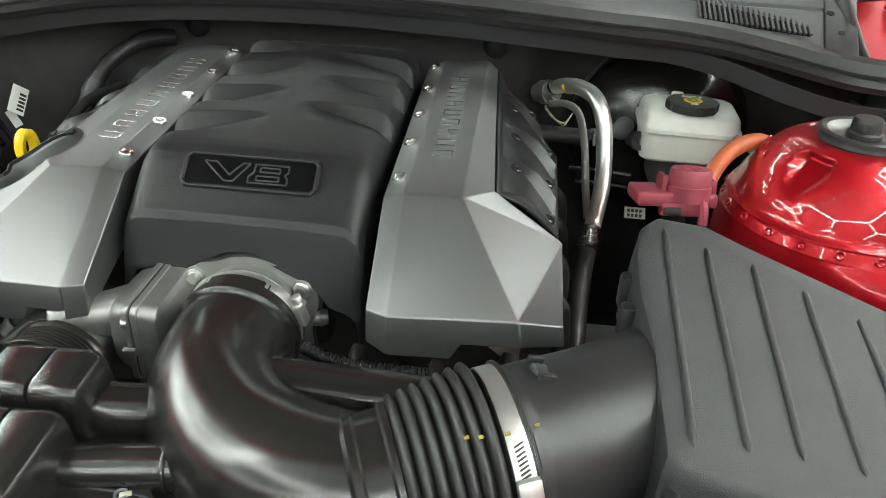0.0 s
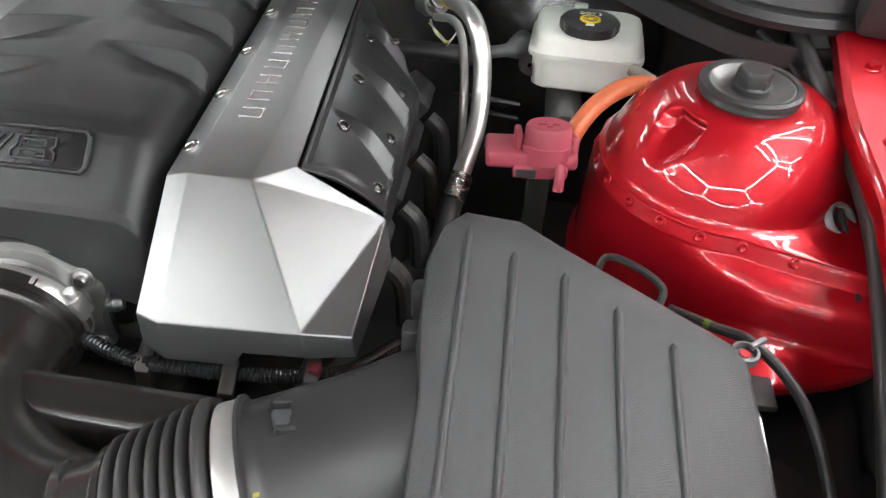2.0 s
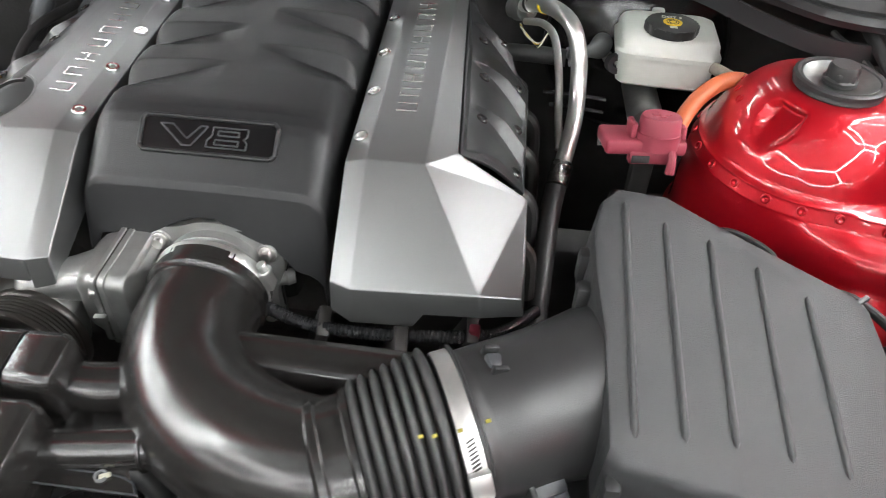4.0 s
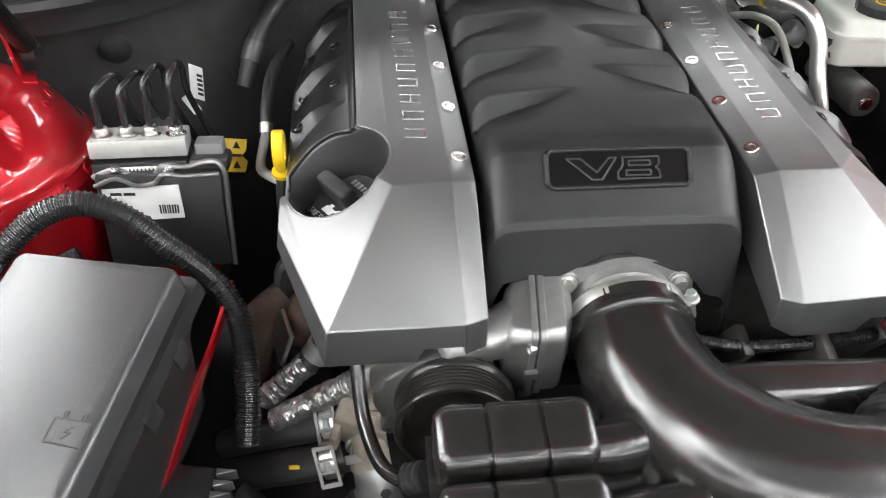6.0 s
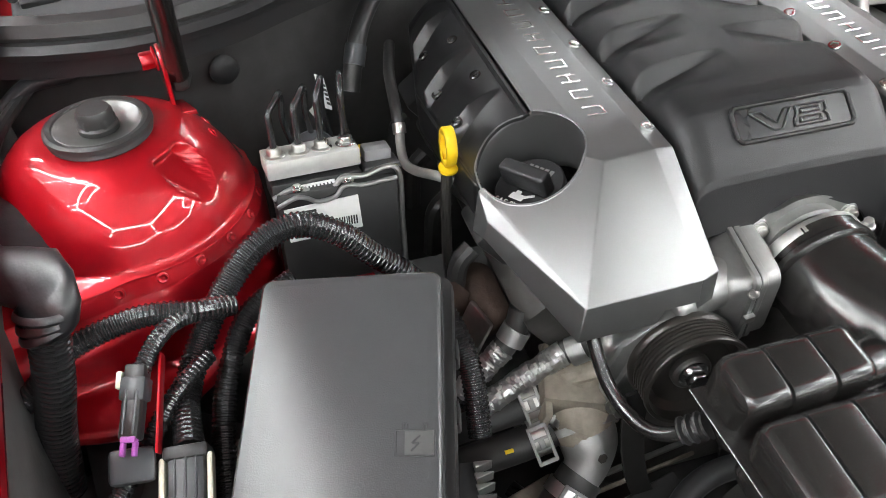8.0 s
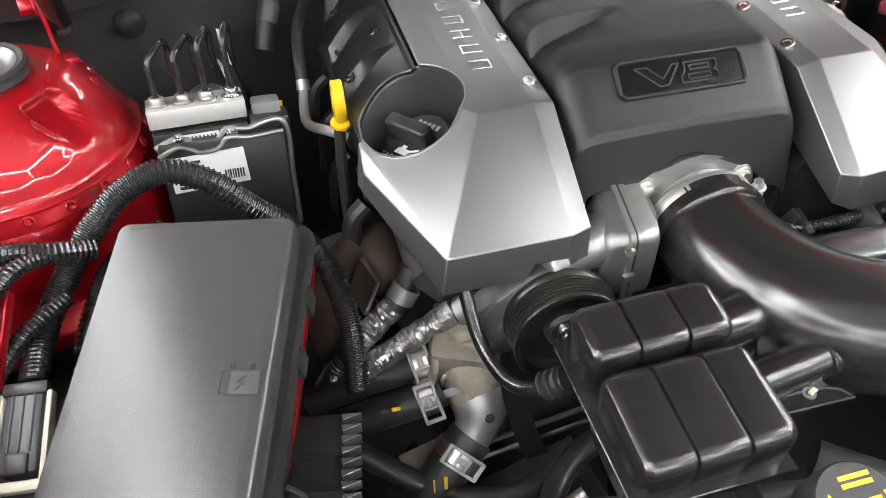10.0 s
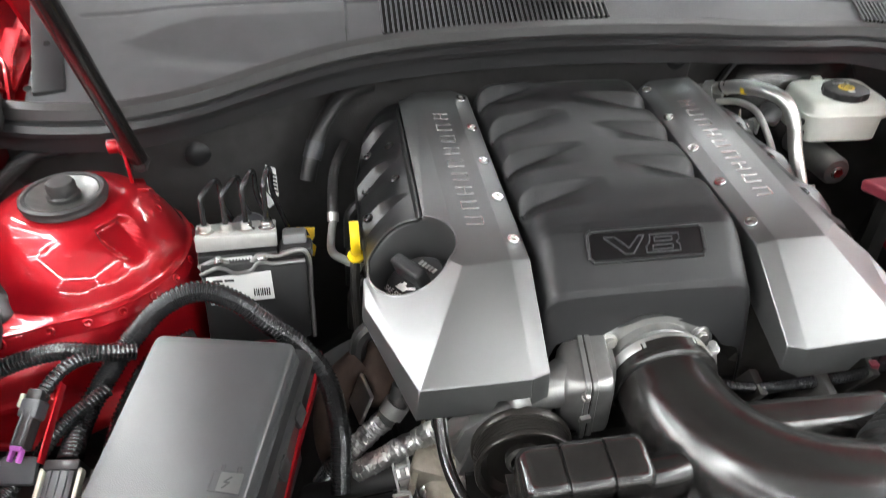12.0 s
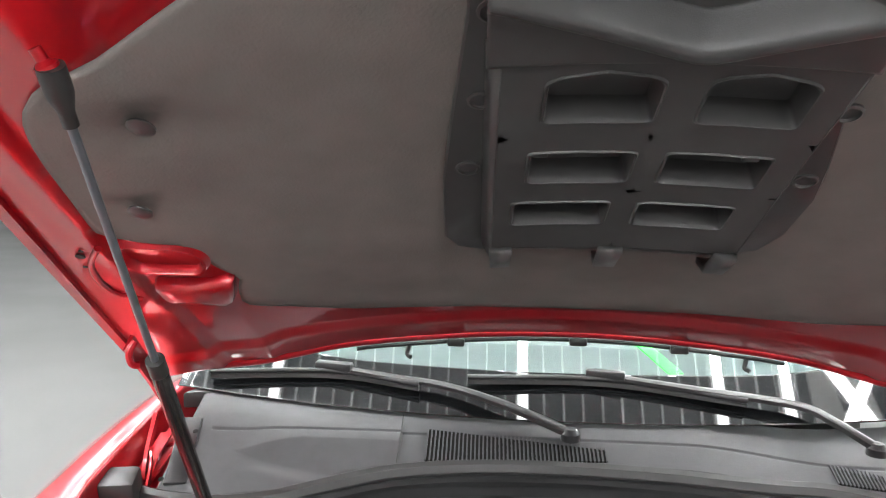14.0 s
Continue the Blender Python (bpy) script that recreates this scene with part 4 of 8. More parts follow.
def hinge(s):
    t = thing("hinge_bracket", (s * 0.665, 0.33, 1.0), "red painted steel bracket with folded arms", "bracket", "bonnet hinges")
    flat = [(0.003, -0.013), (0.003, 0.013), (-0.003, 0.013), (-0.003, -0.013)]
    part("arm", sweep(bmesh.new(), [(s * 0.676, 0.41, 0.985), (s * 0.680, 0.385, 1.04), (s * 0.682, 0.34, 1.095), (s * 0.682, 0.29, 1.145), (s * 0.674, 0.22, 1.200)], 1, 24, section=flat), RED, t)
    part("link", sweep(bmesh.new(), [(s * 0.684, 0.28, 0.962), (s * 0.686, 0.30, 1.00), (s * 0.686, 0.335, 1.05)], 1, 12, section=[(0.003, -0.008), (0.003, 0.008), (-0.003, 0.008), (-0.003, -0.008)]), RED, t)
    part("folded_arm", sweep(bmesh.new(), [(s * 0.690, 0.29, 0.968), (s * 0.690, 0.33, 0.980), (s * 0.690, 0.38, 0.998)], 1, 12, section=[(0.010, -0.003), (0.010, 0.003), (-0.010, 0.003), (-0.010, -0.003)]), RED, t)
    g = [Vector((s * x, y, z + 0.25 * (y - 0.25))) for x, y, z in ((0.600, 0.245, 0.938), (0.612, 0.445, 0.938), (0.705, 0.445, 0.948), (0.705, 0.235, 0.948))]
    part("pocket", loft(bmesh.new(), [g, [q - V(0, 0, 0.006) for q in g]]), RED, t)
    part("base", box(bmesh.new(), (s * 0.682, 0.335, 0.972), (0.030, 0.12, 0.006), 0.002, pose(0, 0, 0, 10)), RED, t)
    for y in (0.315, 0.375):
        part("bolt", hexbolt(bmesh.new(), pose(s * 0.682, y, 0.976 + (y - 0.345) * 0.17), 0.007, 0.006), RED, t)
    part("pivot", hexbolt(bmesh.new(), frame_of((s * 0.683, 0.345, 1.065), (-s, 0, 0)), 0.009, 0.006), RED, t)
    part("gusset", prism(bmesh.new(), [(0.0, 0.0), (0.075, 0.012), (0.0, 0.055)], -0.0015, 0.0015, frame_of((s * 0.697, 0.30, 0.965), (s, 0, 0), (0, 1, 0)), 0.0005, 1), RED, t)
    for i, (y0, z0, y1, z1) in enumerate(((0.255, 0.955, 0.315, 1.005), (0.275, 0.950, 0.36, 0.985), (0.24, 0.965, 0.285, 0.955))):
        part("folded_rib", sweep(bmesh.new(), [(s * (0.668 + 0.006 * i), y0, z0), (s * (0.674 + 0.005 * i), (y0 + y1) / 2, (z0 + z1) / 2 + 0.006), (s * 0.688, y1, z1)], 1, 8, section=[(0.0016, -0.007), (0.0016, 0.007), (-0.0016, 0.007), (-0.0016, -0.007)]), RED, t)
    part("hook", sweep(bmesh.new(), [(s * 0.66, 0.212, 1.205), (s * 0.666, 0.205, 1.19), (s * 0.664, 0.208, 1.172), (s * 0.656, 0.214, 1.168)], 0.006, 16, 10), RED, t)


hinge(-1)
hinge(1)


def bay_floor():
    t = thing("bay_tray", (0, -0.1, 0.35), "dark underside tray of the engine bay", "tray", kind="structure")
    bm = bmesh.new()
    box(bm, (0, 0.05, 0.34), (1.38, 1.45, 0.04))
    part("tray", bm, BLACK_MATT, t)
    for s in (-1, 1):
        part("rail", box(bmesh.new(), (s * 0.46, -0.10, 0.56), (0.09, 0.90, 0.12), 0.01), BLACK_MATT, t)
        part("apron", box(bmesh.new(), (s * 0.60, -0.30, 0.60), (0.20, 0.42, 0.26), 0.02), BLACK_MATT, t)
    part("front_panel", box(bmesh.new(), (0, -0.66, 0.55), (1.36, 0.04, 0.45)), BLACK_MATT, t)
    r = thing("radiator", (0, -0.50, 0.4), "black radiator and fan shroud behind the grille", "radiator")
    part("core", box(bmesh.new(), (0, -0.52, 0.56), (0.74, 0.05, 0.36), 0.01), DARK_METAL, r)
    part("shroud", box(bmesh.new(), (0, -0.465, 0.57), (0.72, 0.05, 0.30), 0.02), BLACK_DUCT, r)
    part("top_tank", box(bmesh.new(), (0, -0.52, 0.75), (0.76, 0.06, 0.05), 0.015), BLACK_DUCT, r)
    part("front_bar", box(bmesh.new(), (0, -0.60, 0.77), (1.30, 0.08, 0.04), 0.01), BLACK_GRAIN, r)


bay_floor()


# ---- the engine ----
def manifold_cover():
    t = thing("intake_cover", (0, 0.1, 0.80), "black grained plastic intake cover with wedge ribs", "engine cover")
    front = [(0.00, -0.083, 0.792), (0.05, -0.077, 0.825), (0.09, -0.069, 0.856), (0.11, -0.066, 0.866), (0.125, -0.062, 0.872), (0.14, -0.056, 0.8765),
             (0.22, -0.024, 0.9035), (0.235, -0.016, 0.909), (0.25, -0.006, 0.9125), (0.265, 0.006, 0.914), (0.95, 0.290, 0.929), (0.965, 0.300, 0.926), (0.98, 0.306, 0.914), (1.0, 0.310, 0.87)]
    across = [(0.0, 0.086, 0.0), (0.18, 0.094, 0.0015), (0.36, 0.101, 0.006), (0.5, 0.106, 0.013), (0.62, 0.1085, 0.021), (1.0, 0.112, 0.060)]

    notch = [(-0.104, 0.014), (-0.099, 0.036), (-0.094, 0.044), (-0.050, 0.046), (-0.030, 0.060), (-0.010, 0.072), (0.012, 0.072), (0.034, 0.058), (0.060, 0.044), (0.072, 0.030), (0.080, 0.014), (0.086, 0.010)]

    def f(u, v):
        s = -1 if u < 0.5 else 1
        w = abs(2 * u - 1)
        if w < 0.8:
            x, drop = 0.086 * w / 0.8, 0.0
        else:
            k = (w - 0.8) / 0.2
            x, drop = profile([(a, b) for a, b, c in across], k), profile([(a, c) for a, b, c in across], k)
        # the lower edge arches over the throttle body
        if v < 0.11:
            low = profile(notch, s * x)
            v = low + (0.11 - low) * v / 0.11
        y, z = profile([(a, b) for a, b, c in front], v), profile([(a, c) for a, b, c in front], v)
        # wedge ribs: shallow dips that deepen towards the sides and end in a steep face
        if y > -0.005:
            deep = 0.0150 * min(1.0, max(0.0, (x - 0.010) / 0.080)) * smooth(0.1115, 0.104, x)
            for start in (0.058, 0.131, 0.209, 0.287) if s < 0 else (0.098, 0.175, 0.252):
                d = y - start - (0.12 if s < 0 else 0.09) * (0.105 - x)
                face = 0.004 + 0.007 * min(1.0, x / 0.10)
                if d < 0.0:
                    z -= deep * smooth(-0.045, -face, d) * min(1.0, max(0.0, -d / face))
                z += 0.0022 * smooth(-0.001, 0.002, d) * smooth(0.050, 0.004, d) * smooth(0.004, 0.040, x)
        return Vector((s * x - 0.0265 * max(0.0, y), y, z - drop + 0.002 * (1 - (x / 0.1) ** 2)))

    bm = sheet(bmesh.new(), f, 110, 420)
    ob = part("shell", bm, BLACK_GRAIN, t, angle=28)
    thick(ob, 0.003)
    # badge plate on the sloping face
    m = frame_of((0.0015, -0.0300, 0.9000), (0, -0.645, 0.764))
    frame_bm = bmesh.new()
    w, h = 0.0600, 0.0158

    def rail(a, b, r=0.0012):
        sweep(frame_bm, [m @ Vector((a[0], a[1], 0.0012)), m @ Vector((b[0], b[1], 0.0012))], r, 1, 8)

    c = 0.004
    loop = [(-w + c, -h), (w - c, -h), (w, -h + c), (w, h - c), (w - c, h), (-w + c, h), (-w, h - c), (-w, -h + c)]
    for a, b in zip(loop, loop[1:] + loop[:1]):
        rail(a, b, 0.0021)
    part("badge_frame", frame_bm, BLACK_GRAIN, t, angle=60)
    part("badge_plate", prism(bmesh.new(), [(x * 0.97, y * 0.93) for x, y in loop], -0.003, 0.0006, m, 0.0004, 1), BADGE_PLATE, t)
    # V8 badge in thin raised outline
    bm = bmesh.new()

    def stroke(pts, r=0.0008):
        for a, b in zip(pts, pts[1:]):
            sweep(bm, [m @ Vector((a[0], a[1], 0.0016)), m @ Vector((b[0], b[1], 0.0016))], r, 1, 6)

    stroke([(-0.043, 0.0085), (-0.032, 0.0085), (-0.0185, -0.0035), (-0.0075, 0.0085), (-0.0015, 0.0085), (-0.0145, -0.0095), (-0.0225, -0.0095), (-0.043, 0.0085)])
    stroke([(0.0035, 0.0085), (0.034, 0.0085), (0.034, 0.0025), (0.031, -0.0005), (0.034, -0.0035), (0.034, -0.0095), (-0.001, -0.0095), (-0.001, -0.0035), (0.002, -0.0005), (0.0035, 0.0025), (0.0035, 0.0085)])
    stroke([(0.0085, 0.0055), (0.0265, 0.0055), (0.0265, 0.0015), (0.0085, 0.0015), (0.0085, 0.0055)])
    stroke([(0.006, -0.0025), (0.0265, -0.0025), (0.0265, -0.0068), (0.006, -0.0068), (0.006, -0.0025)])
    part("badge_outline", bm, BADGE, t, "raised V8 badge", angle=60)


manifold_cover()


from mathutils.bvhtree import BVHTree


def coil_cover(p, s, hole=None):
    """p: corner points of the faceted silver shell (name to place); s: -1 passenger side, 1 driver side."""
    who = "with an oil filler opening" if hole else "with a black ribbed side panel"
    t = thing("coil_cover", (s * 0.19, 0.1, 0.80), "satin silver faceted engine cover " + who, "engine cover", "engine covers")
    P = {k: Vector(v) for k, v in p.items()}
    bm = bmesh.new()
    names = {}

    def v(key, co=None):
        if key not in names:
            names[key] = bm.verts.new(P[key] if co is None else co)
        return names[key]

    yr, skew, climb = 0.318, -0.0085, 0.0185
    x_in, x_a, x_b, x_c = abs(P["p7"].x), abs(P["p7b"].x), abs(P["p6"].x), abs(P["p8"].x)
    rear = {"r_in": (s * x_in + skew, yr - 0.012, P["p7"].z + climb), "r_a": (s * x_a + skew, yr, P["p7b"].z + climb),
            "r_b": (s * (x_b + (0.004 if s > 0 else 0.0)) + skew, yr, P["p6"].z + climb), "r_c": (s * (x_c - (0.010 if s > 0 else 0.004)) + skew, yr - 0.01, P["p8"].z + 0.016)}
    for k, co in rear.items():
        v(k, co)
    # rail
    bm.faces.new((v("p7"), v("p7b"), v("r_a"), v("r_in")))
    bm.faces.new((v("p7b"), v("p6"), v("r_b"), v("r_a")))
    bm.faces.new((v("p6"), v("p8"), v("r_c"), v("r_b")))
    # front facets
    bm.faces.new((v("p1"), v("p2"), v("p7b"), v("p7")))
    bm.faces.new((v("p2"), v("p3"), v("p6"), v("p7b")))
    bm.faces.new((v("p3"), v("p5"), v("p6")))
    bm.faces.new((v("p6"), v("p5"), v("p8")))
    for k, dz in (("p1", -0.030), ("p2", -0.036), ("p3", -0.036 if hole else -0.022), ("p5", -0.045)):
        v(k + "d", P[k] + V(0, -0.003 if k != "p5" else 0, dz) + V(s * 0.004 if k in ("p3", "p5") else 0, 0, 0))
    if "p4" in P:
        bm.faces.new((v("p3"), v("p4"), v("p5")))
        v("p4d", P["p4"] + V(s * 0.003, -0.002, -0.018))
        bm.faces.new((v("p3"), v("p3d"), v("p4d"), v("p4")))
        bm.faces.new((v("p4"), v("p4d"), v("p5d"), v("p5")))
    else:
        bm.faces.new((v("p3"), v("p3d"), v("p5d"), v("p5")))
    bm.faces.new((v("p1"), v("p1d"), v("p2d"), v("p2")))
    # front skirt with a raised middle
    n2, n3 = P["p2"], P["p3"]
    k1, k2 = (0.50, 0.58) if not hole else (0.30, 0.36)
    a_, b_ = n2.lerp(n3, k1), n2.lerp(n3, k2)
    if hole:
        v("m1", a_ + V(0, -0.003, -0.022)), v("m2", b_ + V(0, -0.003, -0.036))
        bm.faces.new((v("p2"), v("p2d2", P["p2"] + V(0, -0.003, -0.022)), v("m1"), v("m2"), v("p3d"), v("p3")))
    else:
        v("m1", a_ + V(0, -0.003, -0.037)), v("m2", b_ + V(0, -0.003, -0.022))
        bm.faces.new((v("p2"), v("p2d"), v("m1"), v("m2"), v("p3d"), v("p3")))
    v("r_ind", Vector(rear["r_in"]) + V(0, 0, -0.05)), v("p7d", P["p7"] + V(0, 0.0, -0.055))
    bm.faces.new((v("p7"), v("r_in"), v("r_ind"), v("p7d")))
    bm.faces.new((v("p1"), v("p7"), v("p7d"), v("p1d")))
    shell = part("shell", bm, SILVER, t, angle=12)
    thick(shell, 0.003)
    soften(shell, 0.0013, 2, 8)

    # black side panel between the rail and the outer edge
    bm = bmesh.new()
    top_f, top_r = P["p8"] + V(s * 0.001, 0.002, -0.003), Vector(rear["r_c"]) + V(s * 0.001, 0, -0.003)
    out_f, out_m, out_r = P["p5"] + V(s * -0.003, 0.012, -0.004), V(s * (0.277 if s > 0 else 0.283), 0.205, 0.842), V(s * (0.214 if s > 0 else 0.256) - 0.006, 0.312, 0.882 if s > 0 else 0.868)

    def panel(u, v_):
        a = top_f.lerp(top_r, v_)
        q = v_ / 0.64
        b = out_f.lerp(out_m, q) if q < 1 else out_m.lerp(out_r, (v_ - 0.64) / 0.36)
        w = a.lerp(b, u) + V(0, 0, 0.008 * math.sin(math.pi * min(1, u)))
        # wedge fins that face the front and taper towards the rail
        inside = smooth(0.04, 0.10, u) * smooth(0.99, 0.93, u) * smooth(0.02, 0.05, v_) * smooth(0.98, 0.95, v_)
        rise = -0.003
        for fin in (0.008, 0.089, 0.170, 0.252) if s > 0 else (0.034, 0.115, 0.197, 0.279):
            d, face = w.y - fin + 0.018 * u, 0.003 + 0.013 * u
            tall = 0.0110 * min(1.0, max(0.0, (u - 0.12) / 0.5))
            if -face < d <= 0:
                rise += tall * (d + face) / face
            elif 0 < d < 0.055:
                rise += tall * (1 - d / 0.055) ** 1.5
        return w + V(s * 0.25, 0, 0.97) * rise * inside

    sheet(bm, panel, 40, 260)
    pan = part("side_panel", bm, SIDE_PANEL, t, "black ribbed side panel", angle=13)
    thick(pan, 0.003)
    bm = bmesh.new()

    def skirt(u, v_):
        q = v_ / 0.64
        b = out_f.lerp(out_m, q) if q < 1 else out_m.lerp(out_r, (v_ - 0.64) / 0.36)
        return b + V(-s * 0.004 * u, 0, -0.045 * u)

    sheet(bm, skirt, 6, 24)
    thick(part("side_skirt", bm, SIDE_PANEL, t, angle=60), 0.003)
    for i, (v_, u) in enumerate(((0.23, 0.30), (0.07, 0.84), (0.29, 0.82), (0.475, 0.30), (0.53, 0.80), (0.715, 0.32), (0.77, 0.78))):
        if hole and i < 2:
            continue
        o = panel(u, v_)
        part("panel_screw", lathe(bmesh.new(), [(0.0062, -0.002), (0.0062, 0.0012), (0.0050, 0.0022), (0.0036, 0.0022), (0.0032, 0.0004), (0.0, 0.0004)], frame_of(o, (s * 0.45, 0, 0.89)), 20), BLACK_SATIN, t)

    # screws along the rail
    for y in (0.0, 0.074, 0.147, 0.222, 0.298):
        o = Vector(((0.1284 if s > 0 else -0.1276) - 0.0265 * y, y - (0.004 if s < 0 else 0.0), (0.8950 if s > 0 else 0.8982) + 0.0515 * y))
        n = (P["p7b"] - P["p7"]).cross(Vector(rear["r_in"]) - P["p7"]).normalized()
        n = n if n.z > 0 else -n
        m = frame_of(o, n)
        part("screw", lathe(bmesh.new(), [(0.0066, -0.002), (0.0066, 0.0010), (0.0060, 0.0018), (0.0042, 0.0018), (0.0038, 0.0004), (0.0, 0.0004)], m, 24), CHROME, t)
        part("screw_drive", prism(bmesh.new(), [(0.0028 * math.cos(k * math.pi / 3), 0.0028 * math.sin(k * math.pi / 3)) for k in range(6)], 0, 0.0011, m), STEEL, t)
    # raised lettering reduced to nine plain brackets
    for k in range(9):
        y = (0.046 + 0.0253 * k) if s > 0 else (0.032 + 0.0273 * k)
        x = (0.1625 if s > 0 else -0.1615) - 0.030 * (y - 0.04)
        z = P["p6"].z + (P["p7b"].z - P["p6"].z) * (x_b - abs(x)) / (x_b - x_a) + (y + 0.035) * 0.0525 + 0.0006
        o = pose(x, y, z, 3.0, -s * 2.0, 0)
        bm = bmesh.new()
        for sx, sy, wx, wy in ((0, -0.0062, 0.0190, 0.0013), (0, 0.0062, 0.0190, 0.0013), ((0.0088, -0.0088, 0.0)[k % 3], 0, 0.0013, 0.0124)):
            box(bm, o @ Vector((sx, sy, 0)), (wx, wy, 0.0014), 0.0004, o.to_3x3().to_4x4(), 1)
        part("badge_bar", bm, CHROME, t, "plain raised bar")

    if hole:
        centre, axis, radius = hole
        m = frame_of(centre, axis)
        along = (m.to_3x3() @ Vector((0, 0, 1))).normalized()
        trees = [BVHTree.FromPolygons([q.co.copy() for q in ob.data.vertices], [list(q.vertices) for q in ob.data.polygons]) for ob in (shell, pan)]
        ring = []
        for k in range(64):
            a = 2 * math.pi * k / 64
            q = m @ Vector((radius * math.cos(a), radius * math.sin(a), 0))
            tops = [tr.ray_cast(q + along * 0.1, -along, 0.25)[3] for tr in trees]
            tops = [0.1 - d for d in tops if d is not None]
            ring.append((a, max(tops) if tops else (ring[-1][1] if ring else -0.02)))
        cut = bpy.data.objects.new("cut", bpy.data.meshes.new("cut"))
        scene.collection.objects.link(cut)
        bm = bmesh.new()
        lathe(bm, [(radius, -0.2), (radius, 0.2)], frame_of(centre, axis), 64)
        bm.to_mesh(cut.data)
        bm.free()
        for ob in (shell, pan):
            mod = ob.modifiers.new("cut", "BOOLEAN")
            mod.object, mod.operation, mod.solver = cut, "DIFFERENCE", "EXACT"
        bpy.context.view_layer.update()
        deps = bpy.context.evaluated_depsgraph_get()
        for ob in (shell, pan):
            me = bpy.data.meshes.new_from_object(ob.evaluated_get(deps))
            ob.modifiers.clear()
            ob.data = me
        bpy.data.objects.remove(cut)
        # the silver bowl round the filler
        bm = bmesh.new()

        def bowl(u, v_):
            a, h = ring[int(round(u * 64)) % 64]
            r = radius + 0.0008 - 0.004 * v_ ** 1.5
            return m @ Vector((r * math.cos(a), r * math.sin(a), h * (1 - v_) - 0.052 * v_))

        sheet(bm, bowl, 64, 10, True)
        thick(part("filler_bowl", bm, SILVER, t, "silver bowl round the oil filler", angle=50), 0.0018, 1)
    return t


RIGHT = dict(p1=(0.123, -0.121, 0.832), p2=(0.141, -0.127, 0.831), p3=(0.246, -0.127, 0.838), p4=(0.281, -0.121, 0.834), p5=(0.281, 0.004, 0.841),
             p6=(0.190, -0.038, 0.8985), p7=(0.120, -0.031, 0.889), p7b=(0.139, -0.034, 0.8955), p8=(0.216, -0.010, 0.894))
LEFT = dict(p1=(-0.114, -0.126, 0.831), p2=(-0.132, -0.132, 0.8305), p3=(-0.238, -0.136, 0.834), p4=(-0.281, -0.026, 0.845), p5=(-0.280, 0.003, 0.857),
            p6=(-0.184, -0.036, 0.8945), p7=(-0.116, -0.031, 0.892), p7b=(-0.136, -0.034, 0.896), p8=(-0.212, -0.004, 0.892))
coil_cover(RIGHT, 1)
FILL = ((-0.2260, 0.011, 0.868), (-0.36, -0.04, 0.93), 0.0490)
coil_cover(LEFT, -1, FILL)


def oil_cap():
    c, ax = FILL[:2]
    m = frame_of(Vector(c) - Vector(ax).normalized() * 0.035 + V(-0.010, 0.003, 0), ax, (0.875, 0.485, 0))
    t = thing("oil_filler_cap", m.translation, "black oil filler cap with white print in its bowl", "oil cap")
    part("disc", lathe(bmesh.new(), [(0.0335, -0.02), (0.0335, 0.006), (0.0315, 0.008), (0.0, 0.008)], m, 40), BLACK_GRAIN, t)
    part("grip", box(bmesh.new(), m @ Vector((0, 0, 0.018)), (0.015, 0.052, 0.024), 0.004, m.to_3x3().to_4x4(), 3), BLACK_GRAIN, t)
    k = m @ pose(-0.019, 0, 0.0083, 0, 0, -90)
    part("oil_words", text_mesh("SAE 5W-30", 0.0086, k @ pose(0, -0.0075, 0)), WHITE_INK, t, "white SAE 5W-30 print")
    bm = bmesh.new()
    q = k @ pose(0, 0.003, 0) @ Matrix.Diagonal((1.35, 1.35, 1, 1))
    prism(bm, [(-0.007, -0.003), (0.004, -0.003), (0.005, 0.002), (-0.006, 0.002)], 0, 0.0003, q)
    prism(bm, [(0.005, 0.0), (0.011, 0.004), (0.010, 0.0055), (0.004, 0.002)], 0, 0.0003, q)
    prism(bm, [(-0.004, 0.002), (0.0, 0.002), (0.0, 0.0045), (-0.004, 0.0045)], 0, 0.0003, q)
    part("oil_symbol", bm, WHITE_INK, t)
    k = m @ pose(0.019, 0, 0.0083, 0, 0, -90)
    bm = bmesh.new()
    for i in range(5):
        box(bm, k @ Vector((-0.012 + i * 0.006, 0, 0.0002)), (0.004, 0.006, 0.0004), 0, k.to_3x3().to_4x4())
    part("brand_bars", bm, PALE_GREY, t)
    # dark hollow under the bowl
    part("filler_neck", lathe(bmesh.new(), [(0.033, -0.05), (0.033, -0.012), (0.030, -0.012)], m, 40, cap=False), BLACK_MATT, t)


oil_cap()


